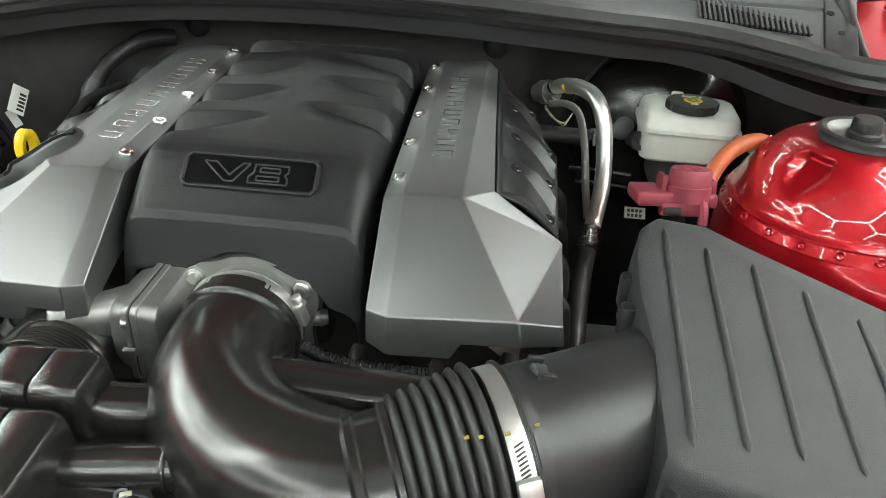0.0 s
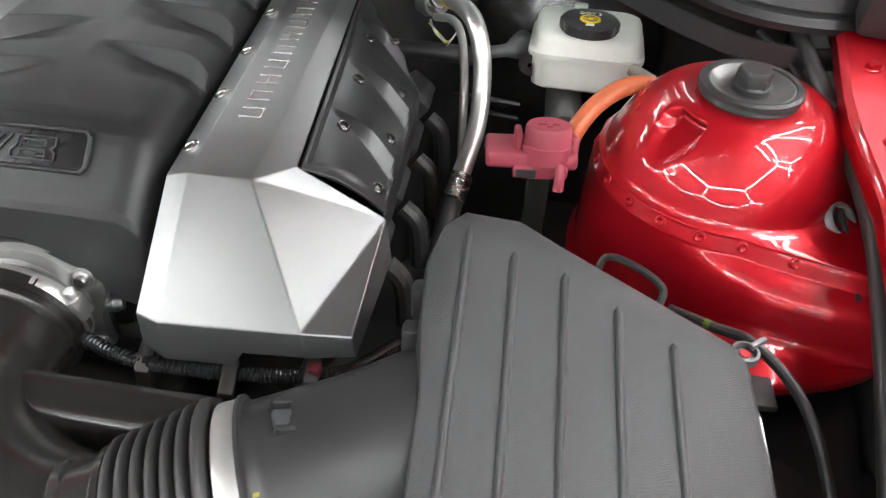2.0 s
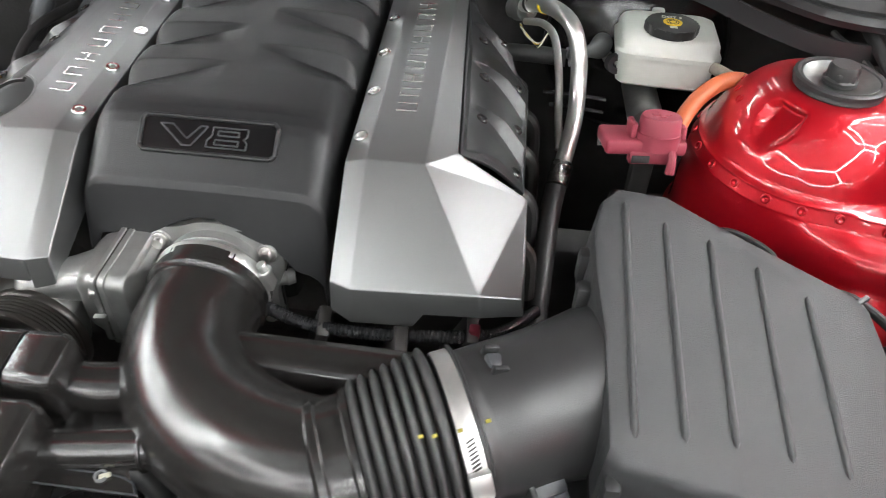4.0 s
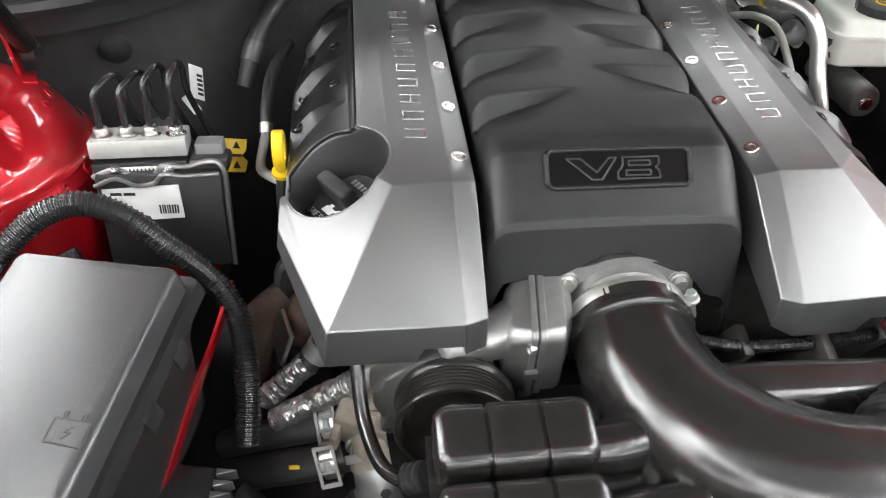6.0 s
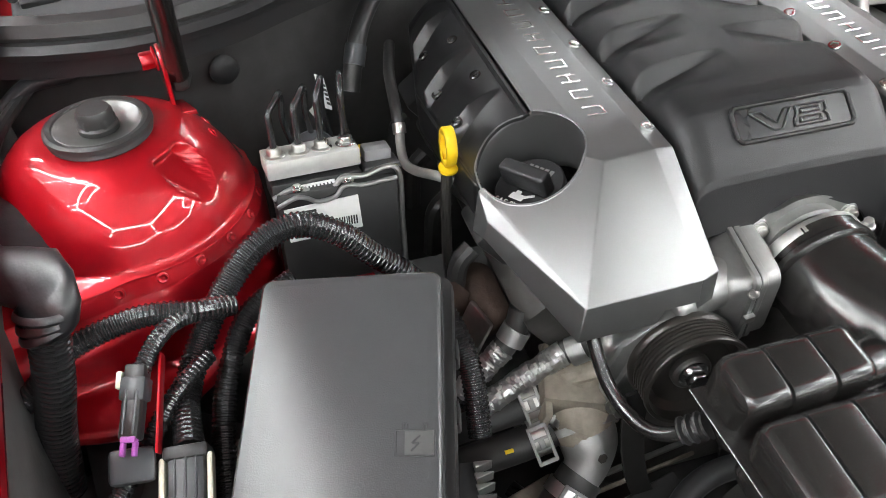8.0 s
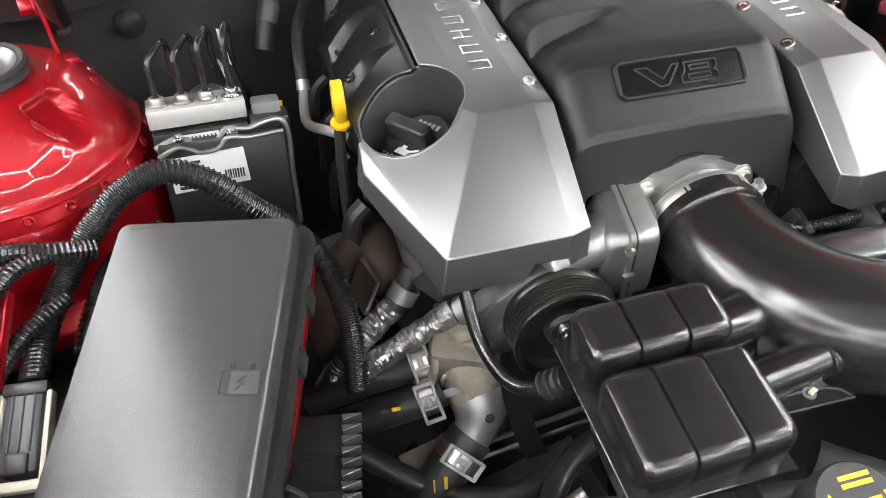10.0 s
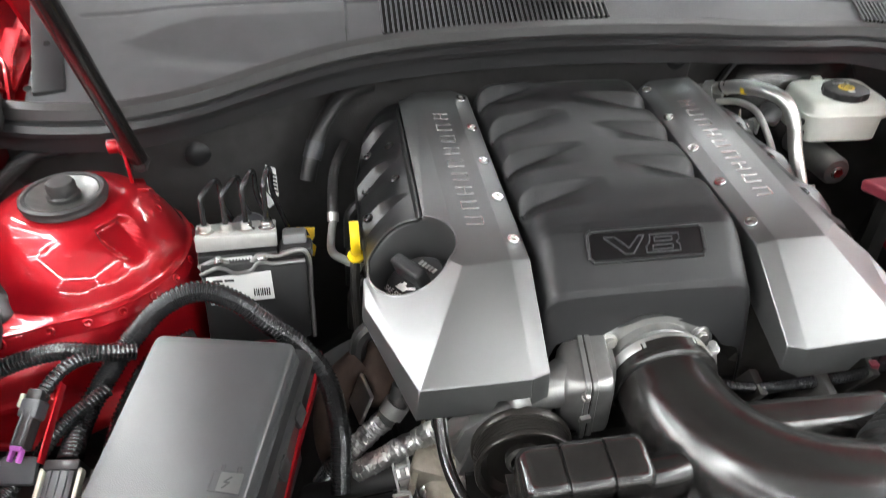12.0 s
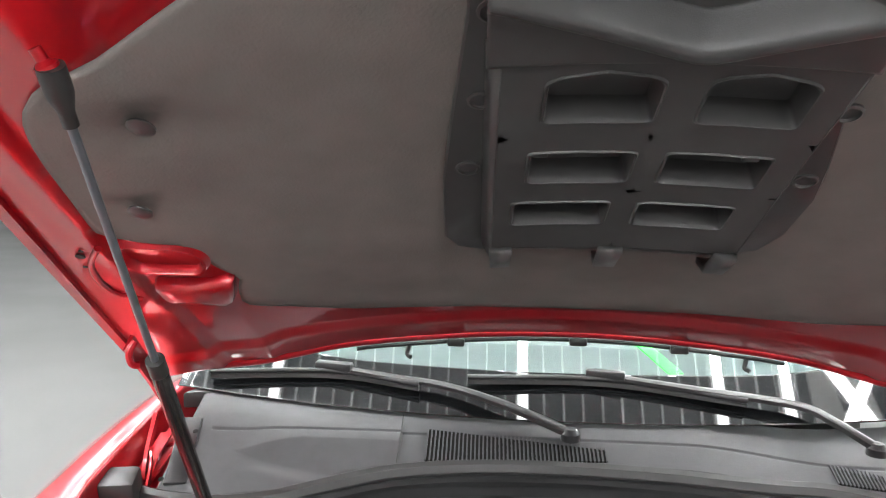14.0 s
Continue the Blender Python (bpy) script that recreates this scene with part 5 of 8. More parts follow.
def engine_block():
    t = thing("engine_block", (0, 0.1, 0.4), "dark engine block and heads below the covers", "engine")
    part("block", box(bmesh.new(), (0, 0.13, 0.58), (0.30, 0.42, 0.34), 0.03), DARK_METAL, t)
    for s in (-1, 1):
        part("cylinder_head", box(bmesh.new(), (s * 0.178, 0.14, 0.735), (0.13, 0.40, 0.10), 0.02, pose(0, 0, 0, 0, s * 38, 0)), DARK_METAL, t)
        # coils with plug leads under the cover's outer edge
        for k in range(4):
            y = 0.03 + 0.085 * k
            part("ignition_coil", box(bmesh.new(), (s * 0.252, y, 0.785), (0.035, 0.055, 0.05), 0.006, pose(0, 0, 0, 0, s * 40, 0)), BLACK_DUCT, t)
            part("heat_boot", sweep(bmesh.new(), [(s * 0.275, y, 0.765), (s * 0.290, y - 0.005, 0.750), (s * 0.294, y - 0.008, 0.70)], 0.010, 12, 10), DARK_METAL if s > 0 and k in (0, 2) else RUBBER, t)
    part("valley", box(bmesh.new(), (0, 0.16, 0.79), (0.20, 0.32, 0.06), 0.01), BLACK_MATT, t)
    part("timing_cover", box(bmesh.new(), (-0.02, -0.085, 0.60), (0.30, 0.05, 0.24), 0.02), DARK_METAL, t)


engine_block()


def throttle_body():
    t = thing("throttle_body", (0.01, -0.085, 0.785), "cast aluminium throttle body with a motor housing", "throttle body")
    c = Vector((0.009, -0.078, 0.784))
    m = frame_of(c, (0, -0.992, 0.12), (1, 0, 0))
    # flange: ears at the sides, a flat arch over the bore
    out = [(p.x, p.y) for p in curve([(-0.058, -0.046, 0), (-0.062, -0.010, 0), (-0.060, 0.022, 0), (-0.061, 0.038, 0), (-0.052, 0.046, 0), (-0.030, 0.050, 0), (-0.012, 0.056, 0), (0.012, 0.056, 0), (0.034, 0.048, 0), (0.052, 0.040, 0), (0.060, 0.032, 0), (0.062, 0.016, 0), (0.054, -0.010, 0), (0.056, -0.040, 0), (0.046, -0.046, 0), (0.0, -0.050, 0)], 60)]
    part("flange", prism(bmesh.new(), out, -0.006, 0.003, m, 0.0012), CAST, t, angle=30)
    part("gasket_rim", prism(bmesh.new(), [(x * 1.03, y * 1.03) for x, y in out], -0.010, -0.006, m), BLACK_GRAIN, t)
    part("bore", lathe(bmesh.new(), [(0.0495, -0.006), (0.0495, 0.014), (0.046, 0.016)], m, 48, cap=False), CAST, t)
    for x, y in ((-0.049, 0.034), (0.048, 0.031), (0.047, -0.036), (-0.048, -0.038)):
        part("boss", lathe(bmesh.new(), [(0.0100, -0.006), (0.0100, 0.0040), (0.0092, 0.0046)], m @ pose(x, y, 0), 24), CAST, t)
        part("bolt", hexbolt(bmesh.new(), m @ pose(x, y, 0.0056), 0.0058, 0.006), STEEL, t)

    # gear housing: lid and body plates round a dark joint, a square cover and a tapered motor barrel
    n = 40

    def square(x, y0, y1, z0, z1, r, lean=0.0):
        ring = []
        for cy, cz, s0 in ((y1 - r, z0 + r, -90), (y1 - r, z1 - r, 0), (y0 + r, z1 - r, 90), (y0 + r, z0 + r, 180)):
            for i in range(n // 4):
                g = radians(s0 + 90 * i / (n // 4 - 1))
                yy, zz = cy + r * math.cos(g), cz + r * math.sin(g)
                ring.append(Vector((x + lean * (yy + 0.10), yy, zz + 0.16 * (yy + 0.069) * (1 if zz > 0.78 else 0.3))))
        return ring

    lean = 0.10
    lid = [square(-0.0765, -0.137, -0.066, 0.745, 0.829, 0.007, lean), square(-0.0715, -0.137, -0.066, 0.745, 0.829, 0.007, lean)]
    soften(part("case_lid", loft(bmesh.new(), lid), CAST, t, angle=40), 0.0007, 2)
    part("case_joint", loft(bmesh.new(), [square(-0.0720, -0.1352, -0.067, 0.7465, 0.8275, 0.007, lean), square(-0.0690, -0.1352, -0.067, 0.7465, 0.8275, 0.007, lean)]), DARK_METAL, t, angle=40)
    soften(part("case_rim", loft(bmesh.new(), [square(-0.0695, -0.1365, -0.0665, 0.7455, 0.8285, 0.008, lean), square(-0.0640, -0.1365, -0.0665, 0.7455, 0.8285, 0.008, lean)]), CAST, t, angle=40), 0.0007, 2)
    body = [square(-0.0645, -0.1350, -0.067, 0.7470, 0.8270, 0.010, lean), square(-0.0520, -0.1350, -0.067, 0.7470, 0.8270, 0.011, lean), square(-0.0490, -0.1340, -0.067, 0.7480, 0.8260, 0.012, lean),
            square(-0.0470, -0.1315, -0.067, 0.7505, 0.8235, 0.013, lean), square(-0.0462, -0.1270, -0.068, 0.7550, 0.8200, 0.013, lean), square(-0.0400, -0.1120, -0.069, 0.758, 0.816, 0.014, lean)]
    part("case_body", loft(bmesh.new(), body), CAST, t, angle=28)
    cover = [square(-0.0760, -0.1330, -0.0690, 0.7490, 0.8250, 0.008, lean), square(-0.0800, -0.1325, -0.0695, 0.7495, 0.8245, 0.009, lean), square(-0.0900, -0.1305, -0.0715, 0.7520, 0.8225, 0.012, lean), square(-0.0950, -0.1280, -0.0745, 0.7560, 0.8190, 0.014, lean), square(-0.0970, -0.1240, -0.080, 0.7610, 0.8130, 0.014, lean)]
    part("gear_cover", loft(bmesh.new(), cover), CAST, t, angle=40)
    ax = Vector((-0.93, -0.34, 0.03))
    part("motor_barrel", lathe(bmesh.new(), [(0.0255, -0.002), (0.0235, 0.006), (0.0205, 0.018), (0.0178, 0.034), (0.0160, 0.050), (0.0152, 0.061), (0.0142, 0.0645), (0.0110, 0.067), (0.0, 0.0675)], frame_of((-0.0900, -0.1035, 0.7920), ax, (0, 0, 1)), 40), CAST, t, "tapered motor barrel", angle=40)
    for y, z, w in ((-0.1385, 0.786, 0.010), (-0.072, 0.8305, 0.008), (-0.124, 0.7425, 0.008)):
        part("case_clip", box(bmesh.new(), (-0.0740 + lean * (y + 0.10), y, z + 0.16 * (y + 0.069)), (0.011, 0.0050, 0.0040 + w * 0.4), 0.0008, pose(0, 0, 0, 6, 0, 6)), CAST, t)
    part("case_screw", lathe(bmesh.new(), [(0.0046, 0.0), (0.0046, 0.004), (0.0038, 0.0050), (0.0030, 0.0050), (0.0026, 0.0034), (0.0, 0.0034)], frame_of((-0.0775, -0.1350, 0.8030), (-0.9, -0.4, 0.2)), 18), STEEL, t)
    for y, z in ((-0.1375, 0.815), (-0.1375, 0.760)):
        part("case_lug", lathe(bmesh.new(), [(0.0050, -0.006), (0.0050, 0.006), (0.0, 0.006)], frame_of((-0.0705 + lean * (y + 0.10), y, z + 0.16 * (y + 0.069)), (1, 0, 0)), 16), CAST, t)
    part("side_nipple", lathe(bmesh.new(), [(0.0075, 0), (0.0075, 0.010), (0.0085, 0.012), (0.0065, 0.019), (0.0, 0.019)], frame_of((0.058, -0.074, 0.782), (1, 0.35, 0)), 20), CAST, t)
    # solid near-black box in place of the shade behind the flange
    part("flange_shade", box(bmesh.new(), (0.0, -0.046, 0.795), (0.150, 0.03, 0.12), 0.01), SHADE_BLACK, t)


throttle_body()


def band(name, centre, axis, r, width, parent, screw_angle=0.0):
    """A worm-drive hose clamp."""
    m = frame_of(centre, axis, (0, 0, 1))
    w = width / 2
    b = part(name, lathe(bmesh.new(), [(r, -w), (r + 0.0012, -w), (r + 0.0016, -w * 0.8), (r + 0.0016, w * 0.8), (r + 0.0012, w), (r, w)], m, 72, cap=False), ALU, parent, "bright steel hose clamp")
    a = radians(screw_angle)
    k = m @ Matrix.Rotation(a, 4, "Z") @ pose(r + 0.004, 0, 0)
    box(bm := bmesh.new(), k.translation, (0.007, 0.020, width * 1.15), 0.002, k.to_3x3().to_4x4())
    part("screw_housing", bm, ALU, b)
    part("worm_screw", hexbolt(bmesh.new(), k @ pose(0.002, 0.010, 0, -90), 0.0048, 0.009), ALU, b)
    bm = bmesh.new()
    for i in range(9):
        q = m @ Matrix.Rotation(a - 0.12 - 0.045 * i, 4, "Z")
        box(bm, q @ Vector((r + 0.0018, 0, 0)), (0.0008, 0.0012, width * 0.5), 0, q.to_3x3().to_4x4() @ Matrix.Rotation(0.35, 4, "X"))
    part("slots", bm, DARK_METAL, b)
    return b


def intake_duct():
    t = thing("intake_duct", (0.05, -0.2, 0.73), "glossy black moulded intake elbow with bellows", "intake duct")
    path = [(0.010, -0.098, 0.789), (0.010, -0.125, 0.786), (0.013, -0.160, 0.784), (0.027, -0.200, 0.783), (0.056, -0.234, 0.784), (0.095, -0.256, 0.787), (0.135, -0.265, 0.790), (0.165, -0.264, 0.792)]
    part("elbow", sweep(bmesh.new(), path, lambda s: 0.0485 + 0.0055 * math.sin(math.pi * min(1, s * 1.05)) ** 1.2, 70, 48), BLACK_SATIN, t, angle=60)
    # rolled cuff at the throttle end
    m = frame_of((0.010, -0.104, 0.788), (0, -0.99, -0.1))
    part("cuff", lathe(bmesh.new(), [(0.0495, -0.010), (0.0515, -0.008), (0.0515, 0.004), (0.0535, 0.006), (0.0535, 0.011), (0.051, 0.014), (0.0485, 0.015)], m, 56, cap=False), BLACK_SATIN, t)
    band("throttle_clamp", (0.010, -0.097, 0.788), (0, -0.99, -0.1), 0.0505, 0.012, t, -72)
    # end cuff before the bellows
    d = Vector((0.080, 0.032, 0.011)).normalized()
    e0 = Vector((0.165, -0.264, 0.792))
    me = frame_of(e0, d)
    part("end_cuff", lathe(bmesh.new(), [(0.0500, -0.020), (0.0535, -0.017), (0.0535, -0.012), (0.0515, -0.010), (0.0515, 0.006), (0.0545, 0.008), (0.0545, 0.012), (0.051, 0.014)], me, 56, cap=False), BLACK_SATIN, t)
    # bellows: rings that widen towards the air box
    prof = [(0.050, 0.010)]
    n = 7
    for k in range(n):
        z = 0.012 + k * 0.0088
        r = 0.0535 + 0.0110 * (k + 0.5) / n
        prof += [(r - 0.0045, z), (r + 0.0015, z + 0.0016), (r + 0.0038, z + 0.0036), (r + 0.0038, z + 0.0050), (r + 0.0015, z + 0.0068)]
    prof += [(0.0555, 0.0745), (0.0600, 0.076), (0.0600, 0.094), (0.0560, 0.095)]
    part("bellows", lathe(bmesh.new(), prof, me, 72, cap=False), RUBBER, t, "black ribbed rubber bellows", angle=60)
    band("air_box_clamp", e0 + d * 0.0835, d, 0.0602, 0.0135, t, 66)
    bm = bmesh.new()
    for z, dx, r_ in ((0.0535, 0.0, 0.0655), (0.0620, 0.002, 0.0668), (0.0790, 0.003, 0.0620), (0.0985, 0.002, 0.0600)):
        q = me @ Matrix.Rotation(radians(-79 + dx * 900), 4, "Z")
        box(bm, q @ Vector((r_ + 0.0004, 0, z)), (0.0006, 0.0024, 0.0036), 0.0002, q.to_3x3().to_4x4(), 1)
    part("paint_dabs", bm, DULL_YELLOW, t)
    # quarter-wave stub behind the elbow
    def stub(u, v):
        a = 2 * math.pi * u
        sx = 0.055 + 0.150 * v
        k = 1.0 if 0.02 < v < 0.97 else 0.86
        cs, sn = math.cos(a), math.sin(a)
        q = 0.62
        return Vector((sx, -0.183 + 0.021 * k * math.copysign(abs(cs) ** q, cs), 0.794 + 0.0215 * k * math.copysign(abs(sn) ** q, sn) - 0.004 * v))

    bm = sheet(bmesh.new(), stub, 32, 30, True)
    bm.faces.new([x for x in bm.verts[-32:]])
    part("side_stub", bm, BLACK_SATIN, t, angle=50)
    bm = bmesh.new()
    box(bm, (0.13, -0.185, 0.776), (0.15, 0.075, 0.003), 0.001)
    part("stub_seam", bm, BLACK_SATIN, t)

    # two ribbed resonator chambers on the passenger side
    def chamber(name, x0, x1, y0, y1, z0, z1, tilt):
        c = Vector(((x0 + x1) / 2, (y0 + y1) / 2, (z0 + z1) / 2))
        m_ = pose(*c, tilt, -2, 0)
        w, d_, h = x1 - x0, y1 - y0, z1 - z0
        def outline(e, r=0.012):
            a, q = d_ / 2 - e, h / 2 - e
            r = max(0.003, r - 0.5 * e)
            pts = []
            for cy, cz, s0 in ((a - r, -q + r, -90), (a - r, q - r, 0), (-a + r, q - r, 90), (-a + r, -q + r, 180)):
                for i in range(7):
                    g = radians(s0 + 15 * i)
                    pts.append((cy + r * math.cos(g), cz + r * math.sin(g)))
            return pts

        rows = [(0.0, 0.0130), (0.0012, 0.0070), (0.0035, 0.0034), (0.0075, 0.0008), (0.0115, 0.0)]
        grooves = []
        for k in (1, 2):
            g = w * k / 3
            grooves += [(g - 0.0030, 0.0), (g - 0.0016, 0.0004), (g - 0.0008, 0.0026), (g + 0.0008, 0.0026), (g + 0.0016, 0.0004), (g + 0.0030, 0.0)]
        rows = rows + grooves + [(w - x, e) for x, e in rows[::-1]]
        bm = bmesh.new()
        rings = [[bm.verts.new(m_ @ Vector((-w / 2 + x, cy, cz))) for cy, cz in outline(e)] for x, e in rows]
        for a, q in zip(rings, rings[1:]):
            for i in range(28):
                bm.faces.new((a[i], a[(i + 1) % 28], q[(i + 1) % 28], q[i]))
        bm.faces.new(rings[0][::-1])
        bm.faces.new(rings[-1])
        part(name, bm, BLACK_SATIN, t, angle=24)

    chamber("small_chamber", -0.164, -0.050, -0.247, -0.196, 0.752, 0.829, 6)
    chamber("large_chamber", -0.164, -0.050, -0.332, -0.252, 0.742, 0.819, 6)
    part("seam_flange", prism(bmesh.new(), [(-0.168, -0.338), (-0.047, -0.338), (-0.047, -0.262), (0.05, -0.262), (0.02, -0.20), (-0.047, -0.192), (-0.168, -0.192)], 0.775, 0.7772, None, 0.0006, 1), BLACK_SATIN, t, "thin moulding seam flange")
    part("small_neck", sweep(bmesh.new(), [(-0.055, -0.222, 0.792), (-0.03, -0.220, 0.791), (-0.004, -0.214, 0.790)], 0.0195, 12, 24), BLACK_SATIN, t, angle=60)
    part("large_neck", sweep(bmesh.new(), [(-0.055, -0.272, 0.782), (-0.02, -0.268, 0.783), (0.03, -0.262, 0.786)], 0.0165, 14, 24), BLACK_SATIN, t, angle=60)
    for c_, ax_, r_ in (((-0.009, -0.2155, 0.7902), (0.98, 0.2, 0), 0.0199), ((0.018, -0.2640, 0.7852), (0.98, 0.1, 0.05), 0.0170)):
        part("neck_lip", lathe(bmesh.new(), [(r_ - 0.001, -0.0015), (r_ + 0.0008, -0.0012), (r_ + 0.0012, 0.0), (r_ + 0.0008, 0.0012), (r_ - 0.001, 0.0015)], frame_of(c_, ax_), 28, cap=False), BLACK_SATIN, t)
    web = [(-0.052, -0.299), (0.026, -0.299), (0.016, -0.288), (0.008, -0.278), (0.000, -0.245), (-0.010, -0.238), (-0.020, -0.223), (-0.052, -0.223)]
    part("web", prism(bmesh.new(), web, 0.7775, 0.7800, None, 0.0005, 1), BLACK_SATIN, t)
    # raised mould seams in paler grey, carrying the glint along the edges
    for pts in (((-0.050, -0.2985, 0.7803), (0.024, -0.2985, 0.7803)), ((-0.050, -0.2850, 0.7803), (0.010, -0.2865, 0.7803), (0.024, -0.2980, 0.7803)), ((0.002, -0.2460, 0.7803), (-0.010, -0.2385, 0.7803), (-0.020, -0.2235, 0.7803), (-0.045, -0.2230, 0.7803))):
        part("mould_seam_glint", sweep(bmesh.new(), [Vector(p) for p in pts], 0.0008, 8, 6), GREY_PLUG, t)
    part("eyelet", lathe(bmesh.new(), [(0.0032, -0.0012), (0.0048, -0.0012), (0.0048, 0.0012), (0.0032, 0.0012), (0.0032, -0.0012)], pose(-0.006, -0.288, 0.781), 20, cap=False), GREY_FITTING, t)
    part("seal_tab", box(bmesh.new(), (-0.003, -0.2875, 0.7815), (0.008, 0.004, 0.002), 0.0006, pose(0, 0, 0, 0, 0, 25), 1), CREAM, t)


intake_duct()


def air_box():
    t = thing("air_box", (0.44, -0.2, 0.60), "grained black air filter box with ribbed lid", "air box")
    # lid: a plane that falls to the front and outwards
    def lid_z(x, y):
        return 0.9005 + 0.27 * (y + 0.065) - 0.105 * (x - 0.354) * (1 + 1.2 * max(0.0, y + 0.2) * 2)

    rim = [(0.330, -0.095), (0.337, -0.068), (0.350, -0.054), (0.388, -0.052), (0.420, -0.066), (0.532, -0.112), (0.541, -0.122), (0.545, -0.150), (0.560, -0.285), (0.552, -0.294), (0.350, -0.272), (0.341, -0.262), (0.338, -0.18), (0.332, -0.14)]
    bm = bmesh.new()
    rings = []
    cx = sum(x for x, y in rim) / len(rim)
    cy = sum(y for x, y in rim) / len(rim)
    for k, dz in ((1.05, -0.060), (1.04, -0.030), (1.02, -0.008), (1.0, -0.0015), (0.975, 0.0), (0.80, 0.0), (0.5, 0.0), (0.2, 0.0)):
        ring = []
        for x, y in rim:
            px, py = cx + (x - cx) * k, cy + (y - cy) * k
            ring.append(bm.verts.new((px, py, lid_z(px, py) + dz)))
        rings.append(ring)
    for a, b in zip(rings, rings[1:]):
        for i in range(len(rim)):
            j = (i + 1) % len(rim)
            bm.faces.new((a[i], a[j], b[j], b[i]))
    bm.faces.new(rings[-1])
    lid = part("lid", bm, GREY_LID, t, "grained lid with five raised ribs", angle=40)
    thick(lid, 0.003)
    for (x0, y0), (x1, y1) in (((0.354, -0.066), (0.357, -0.254)), ((0.386, -0.078), (0.391, -0.251)), ((0.421, -0.086), (0.425, -0.249)), ((0.457, -0.103), (0.462, -0.252)), ((0.493, -0.121), (0.499, -0.256))):
        pts = [(x0 + (x1 - x0) * k / 6, y0 + (y1 - y0) * k / 6, lid_z(x0 + (x1 - x0) * k / 6, y0 + (y1 - y0) * k / 6) - 0.0002) for k in range(7)]
        part("rib", sweep(bmesh.new(), pts, lambda s: 0.0027 * (smooth(-0.01, 0.03, s) * smooth(1.01, 0.97, s)) + 0.0002, 36, 8), GREY_LID, lid, angle=60)
    # lower housing
    bm = bmesh.new()
    rings = []
    for k, z in ((1.06, 0.0), (1.06, -0.006), (1.0, -0.008), (0.97, -0.06), (0.93, -0.16)):
        ring = []
        for x, y in rim:
            px, py = cx + (x - cx) * k, cy + (y - cy) * k
            ring.append(bm.verts.new((px, py, lid_z(px, py) - 0.060 + z)))
        rings.append(ring)
    for a, b in zip(rings, rings[1:]):
        for i in range(len(rim)):
            j = (i + 1) % len(rim)
            bm.faces.new((a[i], a[j], b[j], b[i]))
    bm.faces.new(rings[0][::-1])
    bm.faces.new(rings[-1])
    part("lower_housing", bm, BLACK_DUCT, t, angle=40)
    for x, y in ((0.3265, -0.105), (0.325, -0.135), (0.345, -0.276), (0.41, -0.286), (0.47, -0.291), (0.53, -0.297), (0.555, -0.21), (0.50, -0.096)):
        part("lid_clip", box(bmesh.new(), (x, y, lid_z(x, y) - 0.030), (0.012, 0.014, 0.03), 0.004), BLACK_DUCT, t)
    # front shelf of the housing
    part("shelf", prism(bmesh.new(), [(0.315, -0.300), (0.345, -0.290), (0.40, -0.300), (0.56, -0.312), (0.56, -0.34), (0.40, -0.330), (0.335, -0.318)], 0.772, 0.780, None, 0.001, 1), BLACK_DUCT, t)
    part("shelf_rail", sweep(bmesh.new(), [(0.335, -0.320, 0.782), (0.45, -0.334, 0.782), (0.56, -0.342, 0.782)], 0.0025, 10, 6), GREY_PLUG, t)
    # neck that leaves the lid towards the bellows
    neck = [(0.244, -0.232, 0.804), (0.285, -0.210, 0.8055), (0.325, -0.188, 0.8035), (0.362, -0.168, 0.803), (0.400, -0.150, 0.800)]
    part("neck", sweep(bmesh.new(), neck, lambda s: 0.0575 + 0.009 * smooth(0.25, 0.85, s) + (0.0022 if s < 0.03 else 0), 50, 48), BLACK_DUCT, t, "round outlet neck of the air box", angle=60)
    d = Vector((0.080, 0.032, 0.011)).normalized()
    part("neck_bead", lathe(bmesh.new(), [(0.057, -0.003), (0.062, -0.001), (0.062, 0.001), (0.057, 0.003)], frame_of((0.2480, -0.2290, 0.8045), d), 56, cap=False), BLACK_DUCT, t)
    part("rod", sweep(bmesh.new(), [(0.561, -0.13, 0.815), (0.566, -0.2, 0.80), (0.572, -0.30, 0.775)], 0.002, 20, 6), STEEL, t)
    part("tab", box(bmesh.new(), (0.262, -0.212, 0.8605), (0.012, 0.012, 0.006), 0.0015, pose(0, 0, 0, 0, 20, 25)), GREY_PLUG, t)
    for dx, dy in ((-0.004, 0.009), (0.004, -0.009)):
        part("tab_hook", box(bmesh.new(), (0.262 + dx, -0.212 + dy, 0.862), (0.012, 0.004, 0.008), 0.001, pose(0, 0, 0, 0, 20, 25)), BLACK_GRAIN, t)


air_box()


